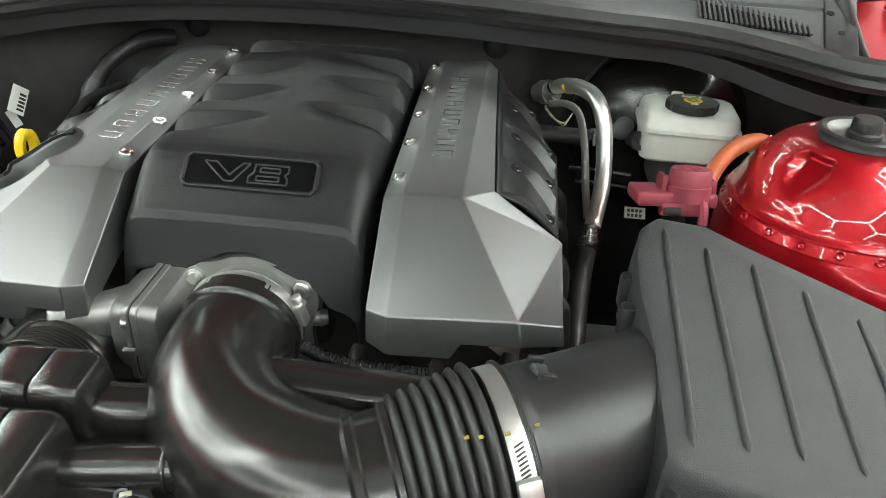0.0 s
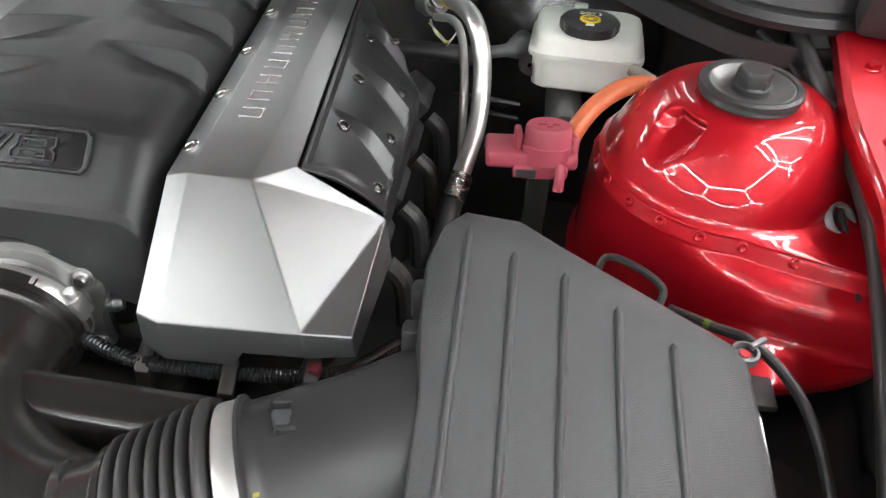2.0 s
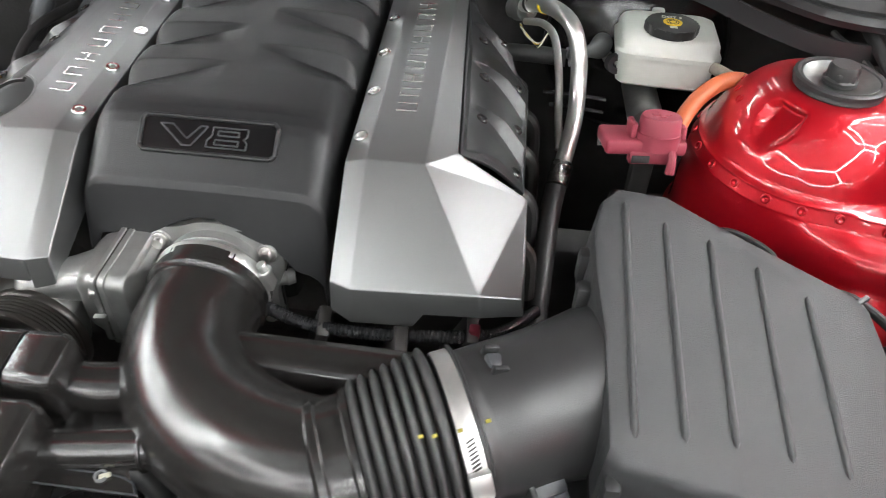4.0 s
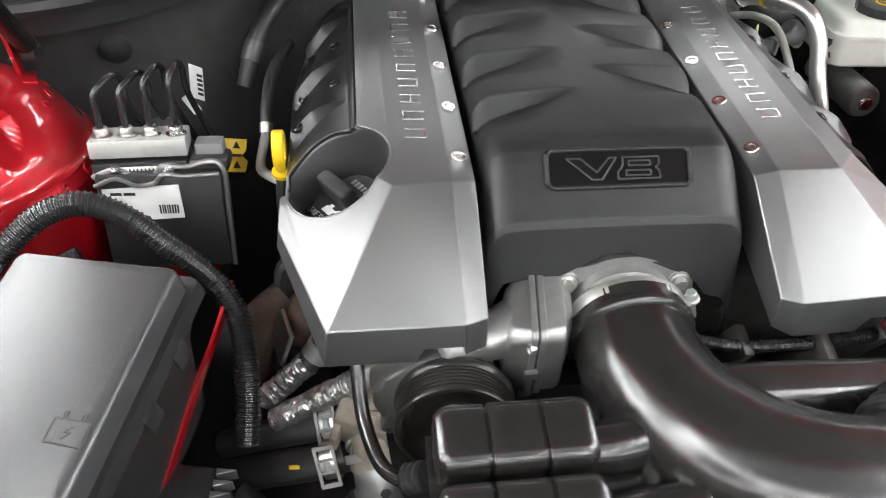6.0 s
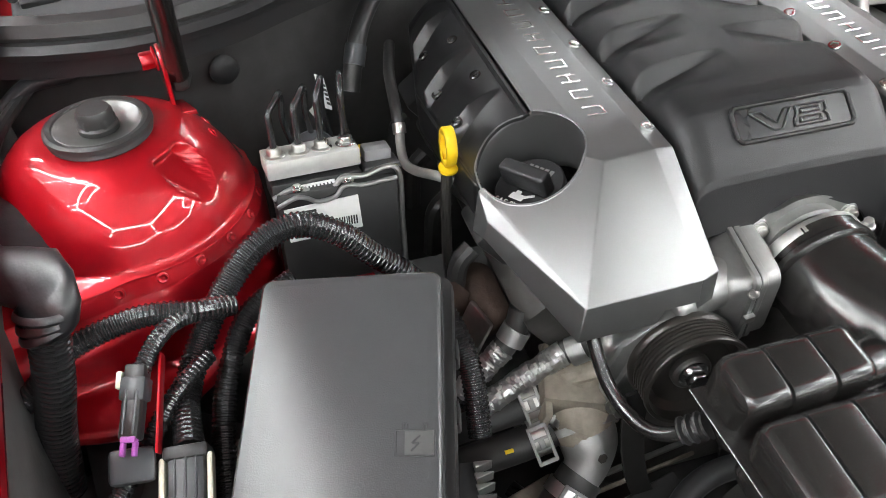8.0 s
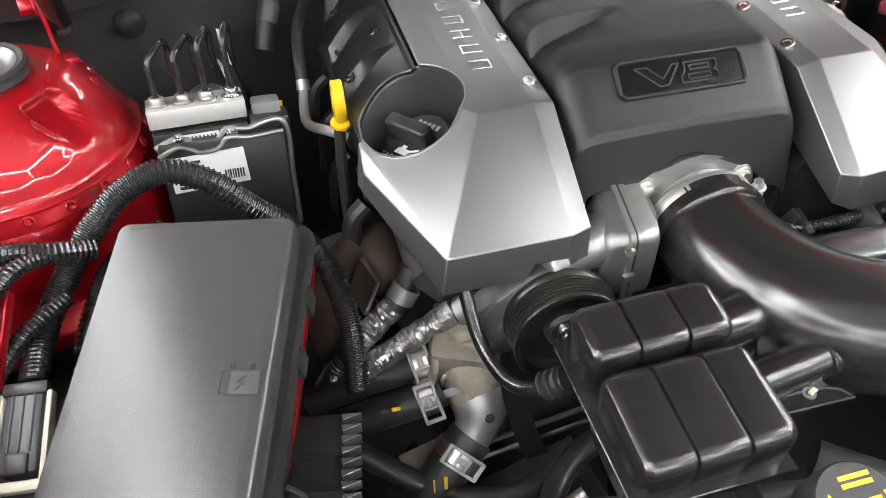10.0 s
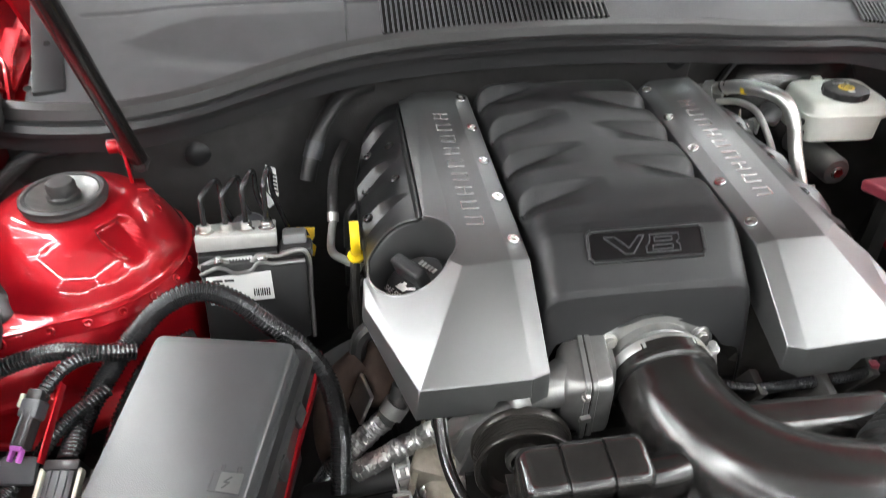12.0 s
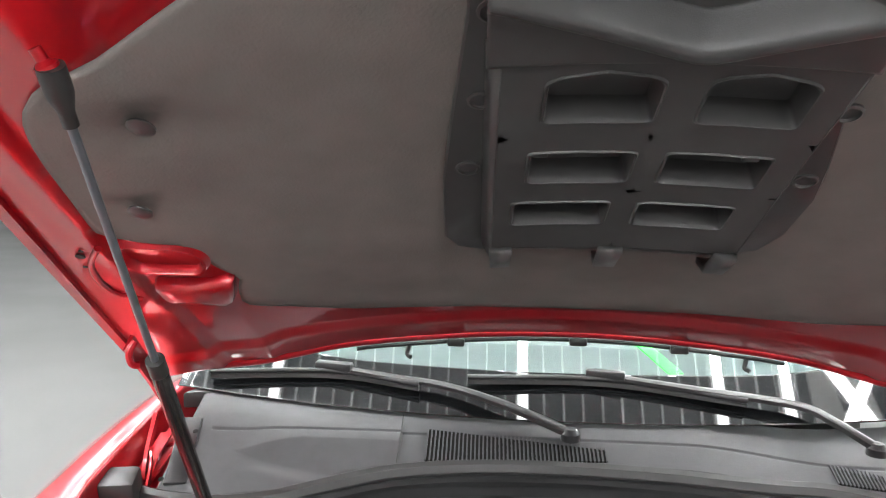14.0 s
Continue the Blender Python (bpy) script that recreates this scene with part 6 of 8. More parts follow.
# ---- beside the engine, passenger side ----
def wing_harness():
    t = thing("harness_boot", (-0.62, -0.08, 0.70), "black tape-wrapped harness boot beside the red tower", "harness")

    def oval(o, axis, a, b):
        m = frame_of(o, axis, (0.8, -0.6, 0))
        return [m @ Vector((a * math.cos(math.tau * k / 28), b * math.sin(math.tau * k / 28), 0)) for k in range(28)]

    path = [((-0.652, -0.018, 0.900), (0.4, -0.9, 0.1), 0.008, 0.006), ((-0.642, -0.032, 0.903), (0.4, -0.9, 0.0), 0.020, 0.0065), ((-0.631, -0.048, 0.903), (0.4, -0.9, -0.1), 0.029, 0.007),
            ((-0.618, -0.063, 0.898), (0.2, -0.8, -0.6), 0.030, 0.009), ((-0.614, -0.072, 0.890), (0, -0.6, -0.8), 0.027, 0.012), ((-0.615, -0.078, 0.881), (-0.1, -0.3, -1), 0.021, 0.015), ((-0.617, -0.081, 0.874), (-0.1, -0.2, -1), 0.0155, 0.0145)]
    part("boot", loft(bmesh.new(), [oval(o, Vector(ax), a, b) for o, ax, a, b in path]), TAPE, t, angle=60)
    for k, z in enumerate((0.889, 0.882, 0.876)):
        part("tape_wrap", lathe(bmesh.new(), [(0.0150, -0.004), (0.0170, -0.001), (0.0165, 0.002), (0.0150, 0.004)], frame_of((-0.6155 - 0.001 * k, -0.0780 - 0.0015 * k, z), (0.15 - 0.2 * k, 0.3, 1)) @ Matrix.Diagonal((1.2, 1.05, 1, 1)), 24, cap=False), TAPE, t)
    corrugated("conduit", [(-0.617, -0.081, 0.880), (-0.621, -0.086, 0.860), (-0.627, -0.092, 0.832), (-0.640, -0.100, 0.785), (-0.655, -0.115, 0.70)], 0.0135, CONDUIT, t, pitch=0.0042)
    part("rear_run", sweep(bmesh.new(), [(-0.650, -0.020, 0.900), (-0.676, 0.030, 0.880), (-0.690, 0.075, 0.878), (-0.694, 0.120, 0.878), (-0.684, 0.170, 0.888), (-0.655, 0.215, 0.905), (-0.62, 0.24, 0.90)], 0.0075, 50, 14), TAPE, t, angle=60)


wing_harness()


def fuse_box():
    t = thing("fuse_box", (-0.43, -0.18, 0.70), "dark grey grained fuse box with a crowned lid", "fuse box")
    o = Vector((-0.474, -0.060, 0.864))
    ux = Vector((0.129, -0.040, 0.013)).normalized()
    uy = Vector((-0.044, -0.194, -0.044)).normalized()
    n = ux.cross(-uy).normalized()
    uy = ux.cross(n)
    m = Matrix(((ux.x, uy.x, n.x, o.x), (ux.y, uy.y, n.y, o.y), (ux.z, uy.z, n.z, o.z), (0, 0, 0, 1)))
    W, L = 0.1355, 0.31
    bm = bmesh.new()

    def rounded(k, r=0.007):
        a, b, c, d = -k, -k, W + k, L + k
        pts = []
        for cx, cy, s0 in ((c - r, b + r, -90), (c - r, d - r, 0), (a + r, d - r, 90), (a + r, b + r, 180)):
            for i in range(5):
                g = radians(s0 + 22.5 * i)
                pts.append((cx + r * math.cos(g), cy + r * math.sin(g)))
        return pts

    def crown(x):
        return 0.0065 * (1 - ((x - W * 0.42) / (W * 0.58)) ** 2)

    rings = []
    for k, z, c in ((0.0, -0.030, 0), (0.0, -0.004, 0), (-0.001, -0.0015, 0.5), (-0.0035, -0.0002, 1), (-0.010, 0.0, 1)):
        rings.append([bm.verts.new(m @ Vector((x, y, z + crown(x) * c - 0.004))) for x, y in rounded(k)])
    for a, b in zip(rings, rings[1:]):
        for i in range(20):
            bm.faces.new((a[i], a[(i + 1) % 20], b[(i + 1) % 20], b[i]))
    # crowned top as strips across
    cols = 24
    grid = []
    for i in range(cols + 1):
        x = 0.010 + (W - 0.02) * i / cols
        grid.append([bm.verts.new(m @ Vector((x, y, crown(x) - 0.004))) for y in [0.010 + (L - 0.02) * j / 4 for j in range(5)]])
    for i in range(cols):
        for j in range(4):
            bm.faces.new((grid[i][j], grid[i + 1][j], grid[i + 1][j + 1], grid[i][j + 1]))
    lid = part("lid", bm, FUSE_LID, t, "grained lid with an embossed battery symbol", angle=35)
    body = bmesh.new()
    rings = []
    for k, z in ((0.006, -0.026), (0.007, -0.032), (0.007, -0.040), (0.001, -0.042), (-0.006, -0.056), (-0.008, -0.064), (-0.014, -0.080), (-0.022, -0.120), (-0.030, -0.17)):
        rings.append([body.verts.new(m @ Vector((x, y, z))) for x, y in rounded(k)])
    for a, b in zip(rings, rings[1:]):
        for i in range(20):
            body.faces.new((a[i], a[(i + 1) % 20], b[(i + 1) % 20], b[i]))
    body.faces.new(rings[0])
    body.faces.new(rings[-1])
    part("base", body, BLACK_DUCT, t, angle=35)

    def at(x, y, dz=0.0):
        return m @ Vector((x, y, crown(x) - 0.004 + dz))

    rot = m.to_3x3().to_4x4()
    part("symbol", box(bmesh.new(), at(0.1180, 0.1340, -0.0001), (0.0240, 0.0165, 0.0010), 0.0003, rot @ pose(0, 0, 0, 0, 3.5, 0), 1), BLACK_MATT, lid)
    bm = bmesh.new()
    for a, b in (((0.0905, 0.1325), (0.1215, 0.1325)), ((0.1215, 0.1325), (0.1215, 0.1535)), ((0.1215, 0.1535), (0.0905, 0.1535)), ((0.0905, 0.1535), (0.0905, 0.1325)),
                 ((0.0965, 0.1325), (0.0965, 0.1265)), ((0.0995, 0.1325), (0.0995, 0.1265)), ((0.0965, 0.1265), (0.0995, 0.1265)),
                 ((0.1125, 0.1325), (0.1125, 0.1265)), ((0.1155, 0.1325), (0.1155, 0.1265)), ((0.1125, 0.1265), (0.1155, 0.1265)),
                 ((0.110, 0.137), (0.1035, 0.143)), ((0.1035, 0.143), (0.109, 0.143)), ((0.109, 0.143), (0.103, 0.1495))):
        a, b = (tuple(c + (v - o) * 0.80 for v, o, c in zip(q, (0.106, 0.143), (0.1180, 0.1340))) for q in (a, b))
        sweep(bm, [at(*a, 0.0005), at(*b, 0.0005)], 0.0007, 1, 6)
    part("symbol_outline", bm, FUSE_LID, lid)
    # latch loop on the side
    bm = bmesh.new()
    sweep(bm, [m @ Vector((W + 0.004, 0.185, -0.055)), m @ Vector((W + 0.015, 0.19, -0.058)), m @ Vector((W + 0.020, 0.20, -0.062)), m @ Vector((W + 0.015, 0.21, -0.066)), m @ Vector((W + 0.004, 0.225, -0.075))], 0.0028, 20, 8)
    part("latch_loop", bm, BLACK_DUCT, t)
    for y in (0.05, 0.10):
        part("latch", box(bmesh.new(), m @ Vector((W + 0.006, y, -0.045)), (0.006, 0.018, 0.02), 0.002, rot), BLACK_DUCT, t)


fuse_box()


def abs_module():
    t = thing("brake_module", (-0.40, 0.08, 0.73), "brake control module with aluminium valve block and label", "brake module")
    yaw = 5
    c = Vector((-0.4130, 0.087, 0.861))
    m = pose(*c, -10, 2.5, yaw)
    part("valve_block", box(bmesh.new(), m @ Vector((0, 0, 0.0025)), (0.085, 0.036, 0.017), 0.0015, m.to_3x3().to_4x4()), BLOCK, t, "bare aluminium valve block")
    for i, x in enumerate((-0.032, -0.010, 0.011, 0.033)):
        top = m @ Vector((x, -0.003, 0.011))
        up = (m.to_3x3() @ Vector((0, 0, 1))).normalized()
        nut = bmesh.new()
        hexbolt(nut, frame_of(top, up), 0.0070, 0.008)
        lathe(nut, [(0.0078, 0.0), (0.0078, 0.0012), (0.0066, 0.0016)], frame_of(top, up), 20)
        part("pipe_nut", nut, STEEL, t)
        h = (0.036, 0.038, 0.044, 0.046)[i]
        side = (0.006, 0.006, 0.004, 0.002)[i]
        p = top + up * 0.008
        pts = [p, p + up * h * 0.5, p + up * h * 0.85 + V(0, 0.001, 0), p + up * h + V(side, 0.008, 0), p + up * (h + 0.001) + V(side * 2, 0.022, 0), p + up * (h - 0.006) + V(side * 2.4, 0.036, -0.004), p + up * (h - 0.03) + V(side * 2.4, 0.046, -0.012), p + V(side * 2.4 + 0.01, 0.07, -0.06)]
        part("brake_pipe", sweep(bmesh.new(), pts, 0.0030, 50, 12), CONDUIT, t, angle=60)
    # electronics box
    e = Vector((-0.397, 0.067, 0.797))
    me = pose(*e, -11, 2.0, 1.5)
    r = me.to_3x3().to_4x4()
    part("electronics_box", box(bmesh.new(), e, (0.112, 0.044, 0.100), 0.004, r), BLACK_DUCT, t)
    bm = bmesh.new()
    rim = [(-0.0575, 0.045), (-0.040, 0.052), (-0.030, 0.050), (-0.020, 0.045), (-0.004, 0.047), (0.004, 0.055), (0.012, 0.056), (0.024, 0.054), (0.056, 0.056), (0.0585, 0.0), (0.0590, -0.05)]
    sweep(bm, [me @ Vector((x, -0.018, z)) for x, z in rim], 0.0026, 60, 8)
    sweep(bm, [me @ Vector((x * 0.97, -0.0245, z - 0.006)) for x, z in rim[:9]], 0.0021, 60, 8)
    part("metal_rim", bm, CAST, t, "grey metal rim")
    part("top_plate", box(bmesh.new(), me @ Vector((0, -0.004, 0.047)), (0.110, 0.030, 0.006), 0.002, r), BLACK_GRAIN, t)
    for x in (-0.036, 0.010):
        part("screw", hexbolt(bmesh.new(), me @ pose(x, -0.019, 0.052), 0.0042, 0.004), CHROME, t)
    lab = part("label_plate", box(bmesh.new(), me @ Vector((-0.016, -0.0227, 0.020)), (0.068, 0.0006, 0.034), 0.0002, r @ pose(0, 0, 0, 0, -3, 0), 1), LABEL, t, "white printed label")
    bm = bmesh.new()
    random.seed(5)
    x = -0.002
    while x < 0.016:
        w = random.choice((0.0006, 0.0010, 0.0015))
        box(bm, me @ Vector((x, -0.0232, 0.014)), (w, 0.0003, 0.009), 0, r)
        x += w + 0.0009
    for z, x0, x1 in ((0.030, -0.044, -0.034), (0.030, -0.032, -0.022), (0.006, -0.044, -0.030), (0.006, -0.026, -0.012), (0.010, -0.044, -0.036)):
        box(bm, me @ Vector(((x0 + x1) / 2, -0.0232, z)), (x1 - x0, 0.0003, 0.0028), 0, r)
    part("print_bars", bm, INK, lab)
    small = part("small_label", box(bmesh.new(), m @ Vector((-0.002, -0.0235, -0.0165)), (0.034, 0.0006, 0.009), 0.0001, m.to_3x3().to_4x4(), 1), LABEL, t)
    bm = bmesh.new()
    for k in range(9):
        box(bm, m @ Vector((-0.0155 + k * 0.0034, -0.0240, -0.0165)), (0.0014, 0.0003, 0.005), 0, m.to_3x3().to_4x4())
    part("small_print", bm, INK, small)
    part("lower_block", box(bmesh.new(), m @ Vector((0, -0.004, -0.018)), (0.083, 0.036, 0.018), 0.002, m.to_3x3().to_4x4()), BLACK_GRAIN, t)
    part("pump_motor", lathe(bmesh.new(), [(0.021, -0.03), (0.021, 0.010), (0.018, 0.013), (0, 0.014)], pose(-0.405, 0.130, 0.838, 20), 28), GREY_PLUG, t)
    part("plug", box(bmesh.new(), (-0.352, 0.090, 0.853), (0.026, 0.022, 0.018), 0.003, r), GREY_FITTING, t, "pale grey connector")
    part("plug_skirt", box(bmesh.new(), (-0.351, 0.080, 0.846), (0.036, 0.03, 0.014), 0.004, r), BLACK_DUCT, t)
    g = thing("paper_tag", (-0.372, 0.215, 0.85), "white paper tag with printed figures on a cable", "tag")
    part("sheet", box(bmesh.new(), (-0.381, 0.203, 0.861), (0.020, 0.001, 0.036), 0.0003, pose(0, 0, 0, -30, 38, 52), 1), LABEL, g)
    q = pose(-0.381, 0.203, 0.861, -30, 38, 52)
    bm = bmesh.new()
    for k in range(5):
        box(bm, q @ Vector((0.004, -0.0008, -0.012 + 0.0050 * k)), (0.008, 0.0003, 0.0030), 0, q.to_3x3().to_4x4())
    part("number_bars", bm, INK, g)
    part("second_sheet", box(bmesh.new(), (-0.390, 0.199, 0.838), (0.010, 0.001, 0.022), 0.0003, pose(0, 0, 0, -20, -20, 40), 1), LABEL, g)
    y = thing("warning_tag", (-0.345, 0.17, 0.80), "yellow warning tag with black print on a cable", "tag")
    q = pose(-0.345, 0.160, 0.797, -40, 18, 20)
    bow = [(-0.0125, 0.018), (-0.0125, 0.006), (-0.0055, 0.0), (-0.0105, -0.006), (-0.0090, -0.018), (0.0090, -0.018), (0.0120, -0.006), (0.0055, 0.0), (0.0105, 0.006), (0.0115, 0.018)]
    part("sheet", prism(bmesh.new(), bow, -0.0005, 0.0005, q @ pose(0, 0, 0, 90), 0.0002, 1), YELLOW, y)
    bm = bmesh.new()
    for z in (0.011, -0.010):
        prism(bm, [(-0.004, -0.0035), (0.004, -0.0035), (0.0, 0.0045)], 0, 0.0003, q @ pose(0, -0.0008, z, 90))
    box(bm, q @ Vector((0, -0.0008, 0.0)), (0.011, 0.0003, 0.003), 0, q.to_3x3().to_4x4())
    part("print", bm, INK, y)


abs_module()


def harness():
    t = thing("wiring_harness", (-0.50, -0.10, 0.74), "black corrugated wiring harness over the fuse box", "wiring harness")
    corrugated("main_conduit", [(-0.545, -0.150, 0.800), (-0.545, -0.105, 0.800), (-0.530, -0.070, 0.815), (-0.506, -0.041, 0.838), (-0.474, -0.018, 0.860), (-0.440, -0.009, 0.867), (-0.408, -0.010, 0.852), (-0.381, -0.016, 0.826), (-0.350, -0.022, 0.795), (-0.325, -0.045, 0.765), (-0.315, -0.09, 0.735), (-0.318, -0.13, 0.69)], 0.0105, CONDUIT, t, pitch=0.0042)
    corrugated("second_conduit", [(-0.53, -0.160, 0.74), (-0.525, -0.11, 0.765), (-0.512, -0.075, 0.79), (-0.49, -0.04, 0.81), (-0.45, -0.02, 0.82)], 0.009, CONDUIT, t, pitch=0.0042)
    corrugated("branch_conduit", [(-0.500, -0.052, 0.835), (-0.527, -0.064, 0.848), (-0.550, -0.064, 0.853), (-0.574, -0.064, 0.852), (-0.614, -0.073, 0.845), (-0.642, -0.084, 0.825), (-0.672, -0.092, 0.792), (-0.685, -0.11, 0.74)], 0.0085, CONDUIT, t, pitch=0.004)
    corrugated("plug_lead", [(-0.510, -0.058, 0.840), (-0.536, -0.071, 0.850), (-0.552, -0.089, 0.853), (-0.5655, -0.110, 0.846)], 0.0064, CONDUIT, t, pitch=0.004)
    corrugated("front_lead", [(-0.524, -0.080, 0.815), (-0.552, -0.115, 0.815), (-0.578, -0.152, 0.800), (-0.606, -0.182, 0.785), (-0.64, -0.21, 0.76)], 0.0066, CONDUIT, t, pitch=0.004)
    # taped sleeve by the fender
    part("taped_sleeve", sweep(bmesh.new(), [(-0.675, 0.120, 0.885), (-0.672, 0.065, 0.872), (-0.655, 0.030, 0.860), (-0.645, 0.006, 0.846), (-0.644, -0.006, 0.834), (-0.648, -0.018, 0.820)], lambda s: 0.012 + 0.022 * smooth(0.1, 0.55, s) * smooth(1.02, 0.72, s) + 0.0012 * math.sin(70 * s) * smooth(0.6, 0.8, s), 60, 20), TAPE, t, "black cloth-taped sleeve", angle=60)
    part("fender_cable", sweep(bmesh.new(), [(-0.655, 0.22, 0.90), (-0.670, 0.16, 0.898), (-0.676, 0.12, 0.890), (-0.674, 0.08, 0.876)], 0.006, 40, 10), RUBBER, t)
    c = thing("lever_plug", (-0.547, -0.175, 0.75), "black connector with a cream locking lever", "connector")
    m = pose(-0.548, -0.183, 0.790, 19, 0, -6)
    r = m.to_3x3().to_4x4()
    part("body", box(bmesh.new(), m.translation, (0.025, 0.056, 0.022), 0.003, r), GREY_PLUG, c)
    part("cap", box(bmesh.new(), m @ Vector((0, 0.030, 0.0)), (0.031, 0.010, 0.026), 0.003, r), BLACK_DUCT, c)
    for x in (-0.007, 0.0, 0.007):
        part("body_rib", box(bmesh.new(), m @ Vector((x, 0.006, 0.0112)), (0.0016, 0.040, 0.0016), 0.0005, r, 1), GREY_PLUG, c)
    part("latch", box(bmesh.new(), m @ Vector((0, -0.022, 0.0105)), (0.015, 0.014, 0.006), 0.002, r), BLACK_DUCT, c)
    bm = bmesh.new()
    for s in (-1, 1):
        box(bm, m @ Vector((s * 0.0160, -0.004, 0.006)), (0.0045, 0.064, 0.010), 0.002, r)
    box(bm, m @ Vector((0, -0.036, 0.006)), (0.0365, 0.008, 0.010), 0.003, r)
    part("lever", bm, CREAM, c, "cream locking lever")
    d = thing("small_plug", (-0.58, -0.105, 0.78), "dark grey connector with purple lock and cream clip", "connector")
    m = pose(-0.5725, -0.131, 0.835, 29, 0, -15)
    r = m.to_3x3().to_4x4()
    part("body", box(bmesh.new(), m.translation, (0.0135, 0.044, 0.014), 0.002, r), BLACK_DUCT, d)
    part("collar", box(bmesh.new(), m @ Vector((0, 0.012, 0)), (0.0175, 0.016, 0.016), 0.002, r), GREY_PLUG, d)
    part("rear_collar", box(bmesh.new(), m @ Vector((0, 0.024, 0)), (0.0145, 0.010, 0.014), 0.002, r), BLACK_DUCT, d)
    for x in (-0.0035, 0.0035):
        part("latch_rail", box(bmesh.new(), m @ Vector((x, -0.004, 0.0078)), (0.0018, 0.030, 0.002), 0.0006, r, 1), GREY_PLUG, d)
    part("lock", box(bmesh.new(), m @ Vector((0.001, -0.022, 0.005)), (0.010, 0.004, 0.008), 0.001, r), PURPLE, d, "purple lock")
    for x in (-0.003, 0.005):
        part("lock_leg", box(bmesh.new(), m @ Vector((x, -0.028, 0.004)), (0.003, 0.010, 0.006), 0.001, r), PURPLE, d)
    part("clip", box(bmesh.new(), m @ Vector((-0.0105, 0.018, 0.002)), (0.004, 0.012, 0.008), 0.001, r), CREAM, d)
    part("red_strip", box(bmesh.new(), (-0.557, -0.126, 0.828), (0.0025, 0.07, 0.010), 0.001, pose(0, 0, 0, 26, 0, -10)), RED, d, "thin red tab")
    part("foot", box(bmesh.new(), (-0.580, -0.160, 0.810), (0.030, 0.024, 0.010), 0.004, pose(0, 0, 0, 30, 10, 0)), GREY_PLUG, d)


harness()


def passenger_small():
    t = thing("dipstick", (-0.286, 0.073, 0.70), "yellow ring-handled oil dipstick", "dipstick")
    def oval(x, ry, rz):
        return [Vector((x, 0.0738 + ry * math.cos(2 * math.pi * k / 32), 0.8585 + rz * math.sin(2 * math.pi * k / 32))) for k in range(32)]

    rings = [oval(-0.2905, 0.0085, 0.0130), oval(-0.2910, 0.0140, 0.0195), oval(-0.2900, 0.0150, 0.0205), oval(-0.2815, 0.0150, 0.0205), oval(-0.2805, 0.0140, 0.0195), oval(-0.2810, 0.0085, 0.0130), oval(-0.2905, 0.0085, 0.0130)]
    part("ring_handle", loft(bmesh.new(), rings, False), YELLOW, t, angle=50)
    part("stem", lathe(bmesh.new(), [(0.004, 0.008), (0.0045, 0.003), (0.0095, 0.0015), (0.0098, -0.0015), (0.006, -0.004), (0.005, -0.010)], pose(-0.286, 0.072, 0.8355, 12), 24), YELLOW, t)
    part("tube", sweep(bmesh.new(), [(-0.287, 0.073, 0.832), (-0.29, 0.068, 0.78), (-0.285, 0.06, 0.68), (-0.25, 0.05, 0.55)], 0.0055, 20, 10), DARK_METAL, t)
    h = thing("breather_pipe", (-0.31, 0.16, 0.78), "pale grey breather pipe with a black hose", "pipe")
    part("pipe", sweep(bmesh.new(), [(-0.311, 0.166, 0.822), (-0.314, 0.150, 0.812), (-0.315, 0.128, 0.808), (-0.310, 0.105, 0.814), (-0.296, 0.084, 0.820), (-0.280, 0.076, 0.815)], 0.0050, 24, 12), PALE_GREY, h)
    part("hose", sweep(bmesh.new(), [(-0.311, 0.166, 0.822), (-0.310, 0.185, 0.842), (-0.305, 0.23, 0.858), (-0.29, 0.29, 0.860)], 0.0062, 24, 12), RUBBER, h)
    part("collar", sweep(bmesh.new(), [(-0.311, 0.165, 0.821), (-0.3105, 0.172, 0.829)], 0.0072, 2, 14), STEEL, h)
    k = thing("heater_hose", (-0.30, 0.33, 0.82), "black moulded heater hose with a grey crimp", "hose")
    part("hose", sweep(bmesh.new(), [(-0.25, 0.37, 0.905), (-0.285, 0.345, 0.905), (-0.315, 0.31, 0.885), (-0.332, 0.285, 0.855), (-0.343, 0.268, 0.820)], 0.0108, 40, 14), RUBBER, k, angle=60)
    part("crimp", sweep(bmesh.new(), [(-0.328, 0.291, 0.864), (-0.335, 0.279, 0.846)], 0.0125, 4, 18), GREY_PLUG, k)
    m = thing("heat_shield", (-0.28, 0.0, 0.68), "rusty exhaust manifold shield below the cover", "heat shield")
    part("shield", box(bmesh.new(), (-0.272, 0.010, 0.712), (0.04, 0.08, 0.05), 0.018, pose(0, 0, 0, 0, 30, 0), 4), BROWN_RUST, m)
    part("flange", box(bmesh.new(), (-0.292, -0.030, 0.715), (0.006, 0.035, 0.05), 0.003, pose(0, 0, 0, 10, 15, 20)), STEEL, m)
    part("pipe", sweep(bmesh.new(), [(-0.29, 0.02, 0.72), (-0.32, 0.0, 0.70), (-0.33, -0.02, 0.64), (-0.31, -0.03, 0.56)], 0.020, 20, 16), BROWN_RUST, m, angle=60)
    n = thing("control_unit", (-0.35, -0.24, 0.64), "black finned control unit beside the radiator", "control unit")
    tip, step = V(-0.3205, -0.1657, 0.7067), V(-0.00180, -0.00926, -0.00158)
    run = (step * 9).length
    m = frame_of(tip + step * 4 - V(0.036, 0, 0.004), (0, 0, 1), step)
    r = m.to_3x3().to_4x4()
    part("case", box(bmesh.new(), m @ Vector((0, 0, -0.04)), (run + 0.02, 0.044, 0.075), 0.003, r), BLACK_DUCT, n)
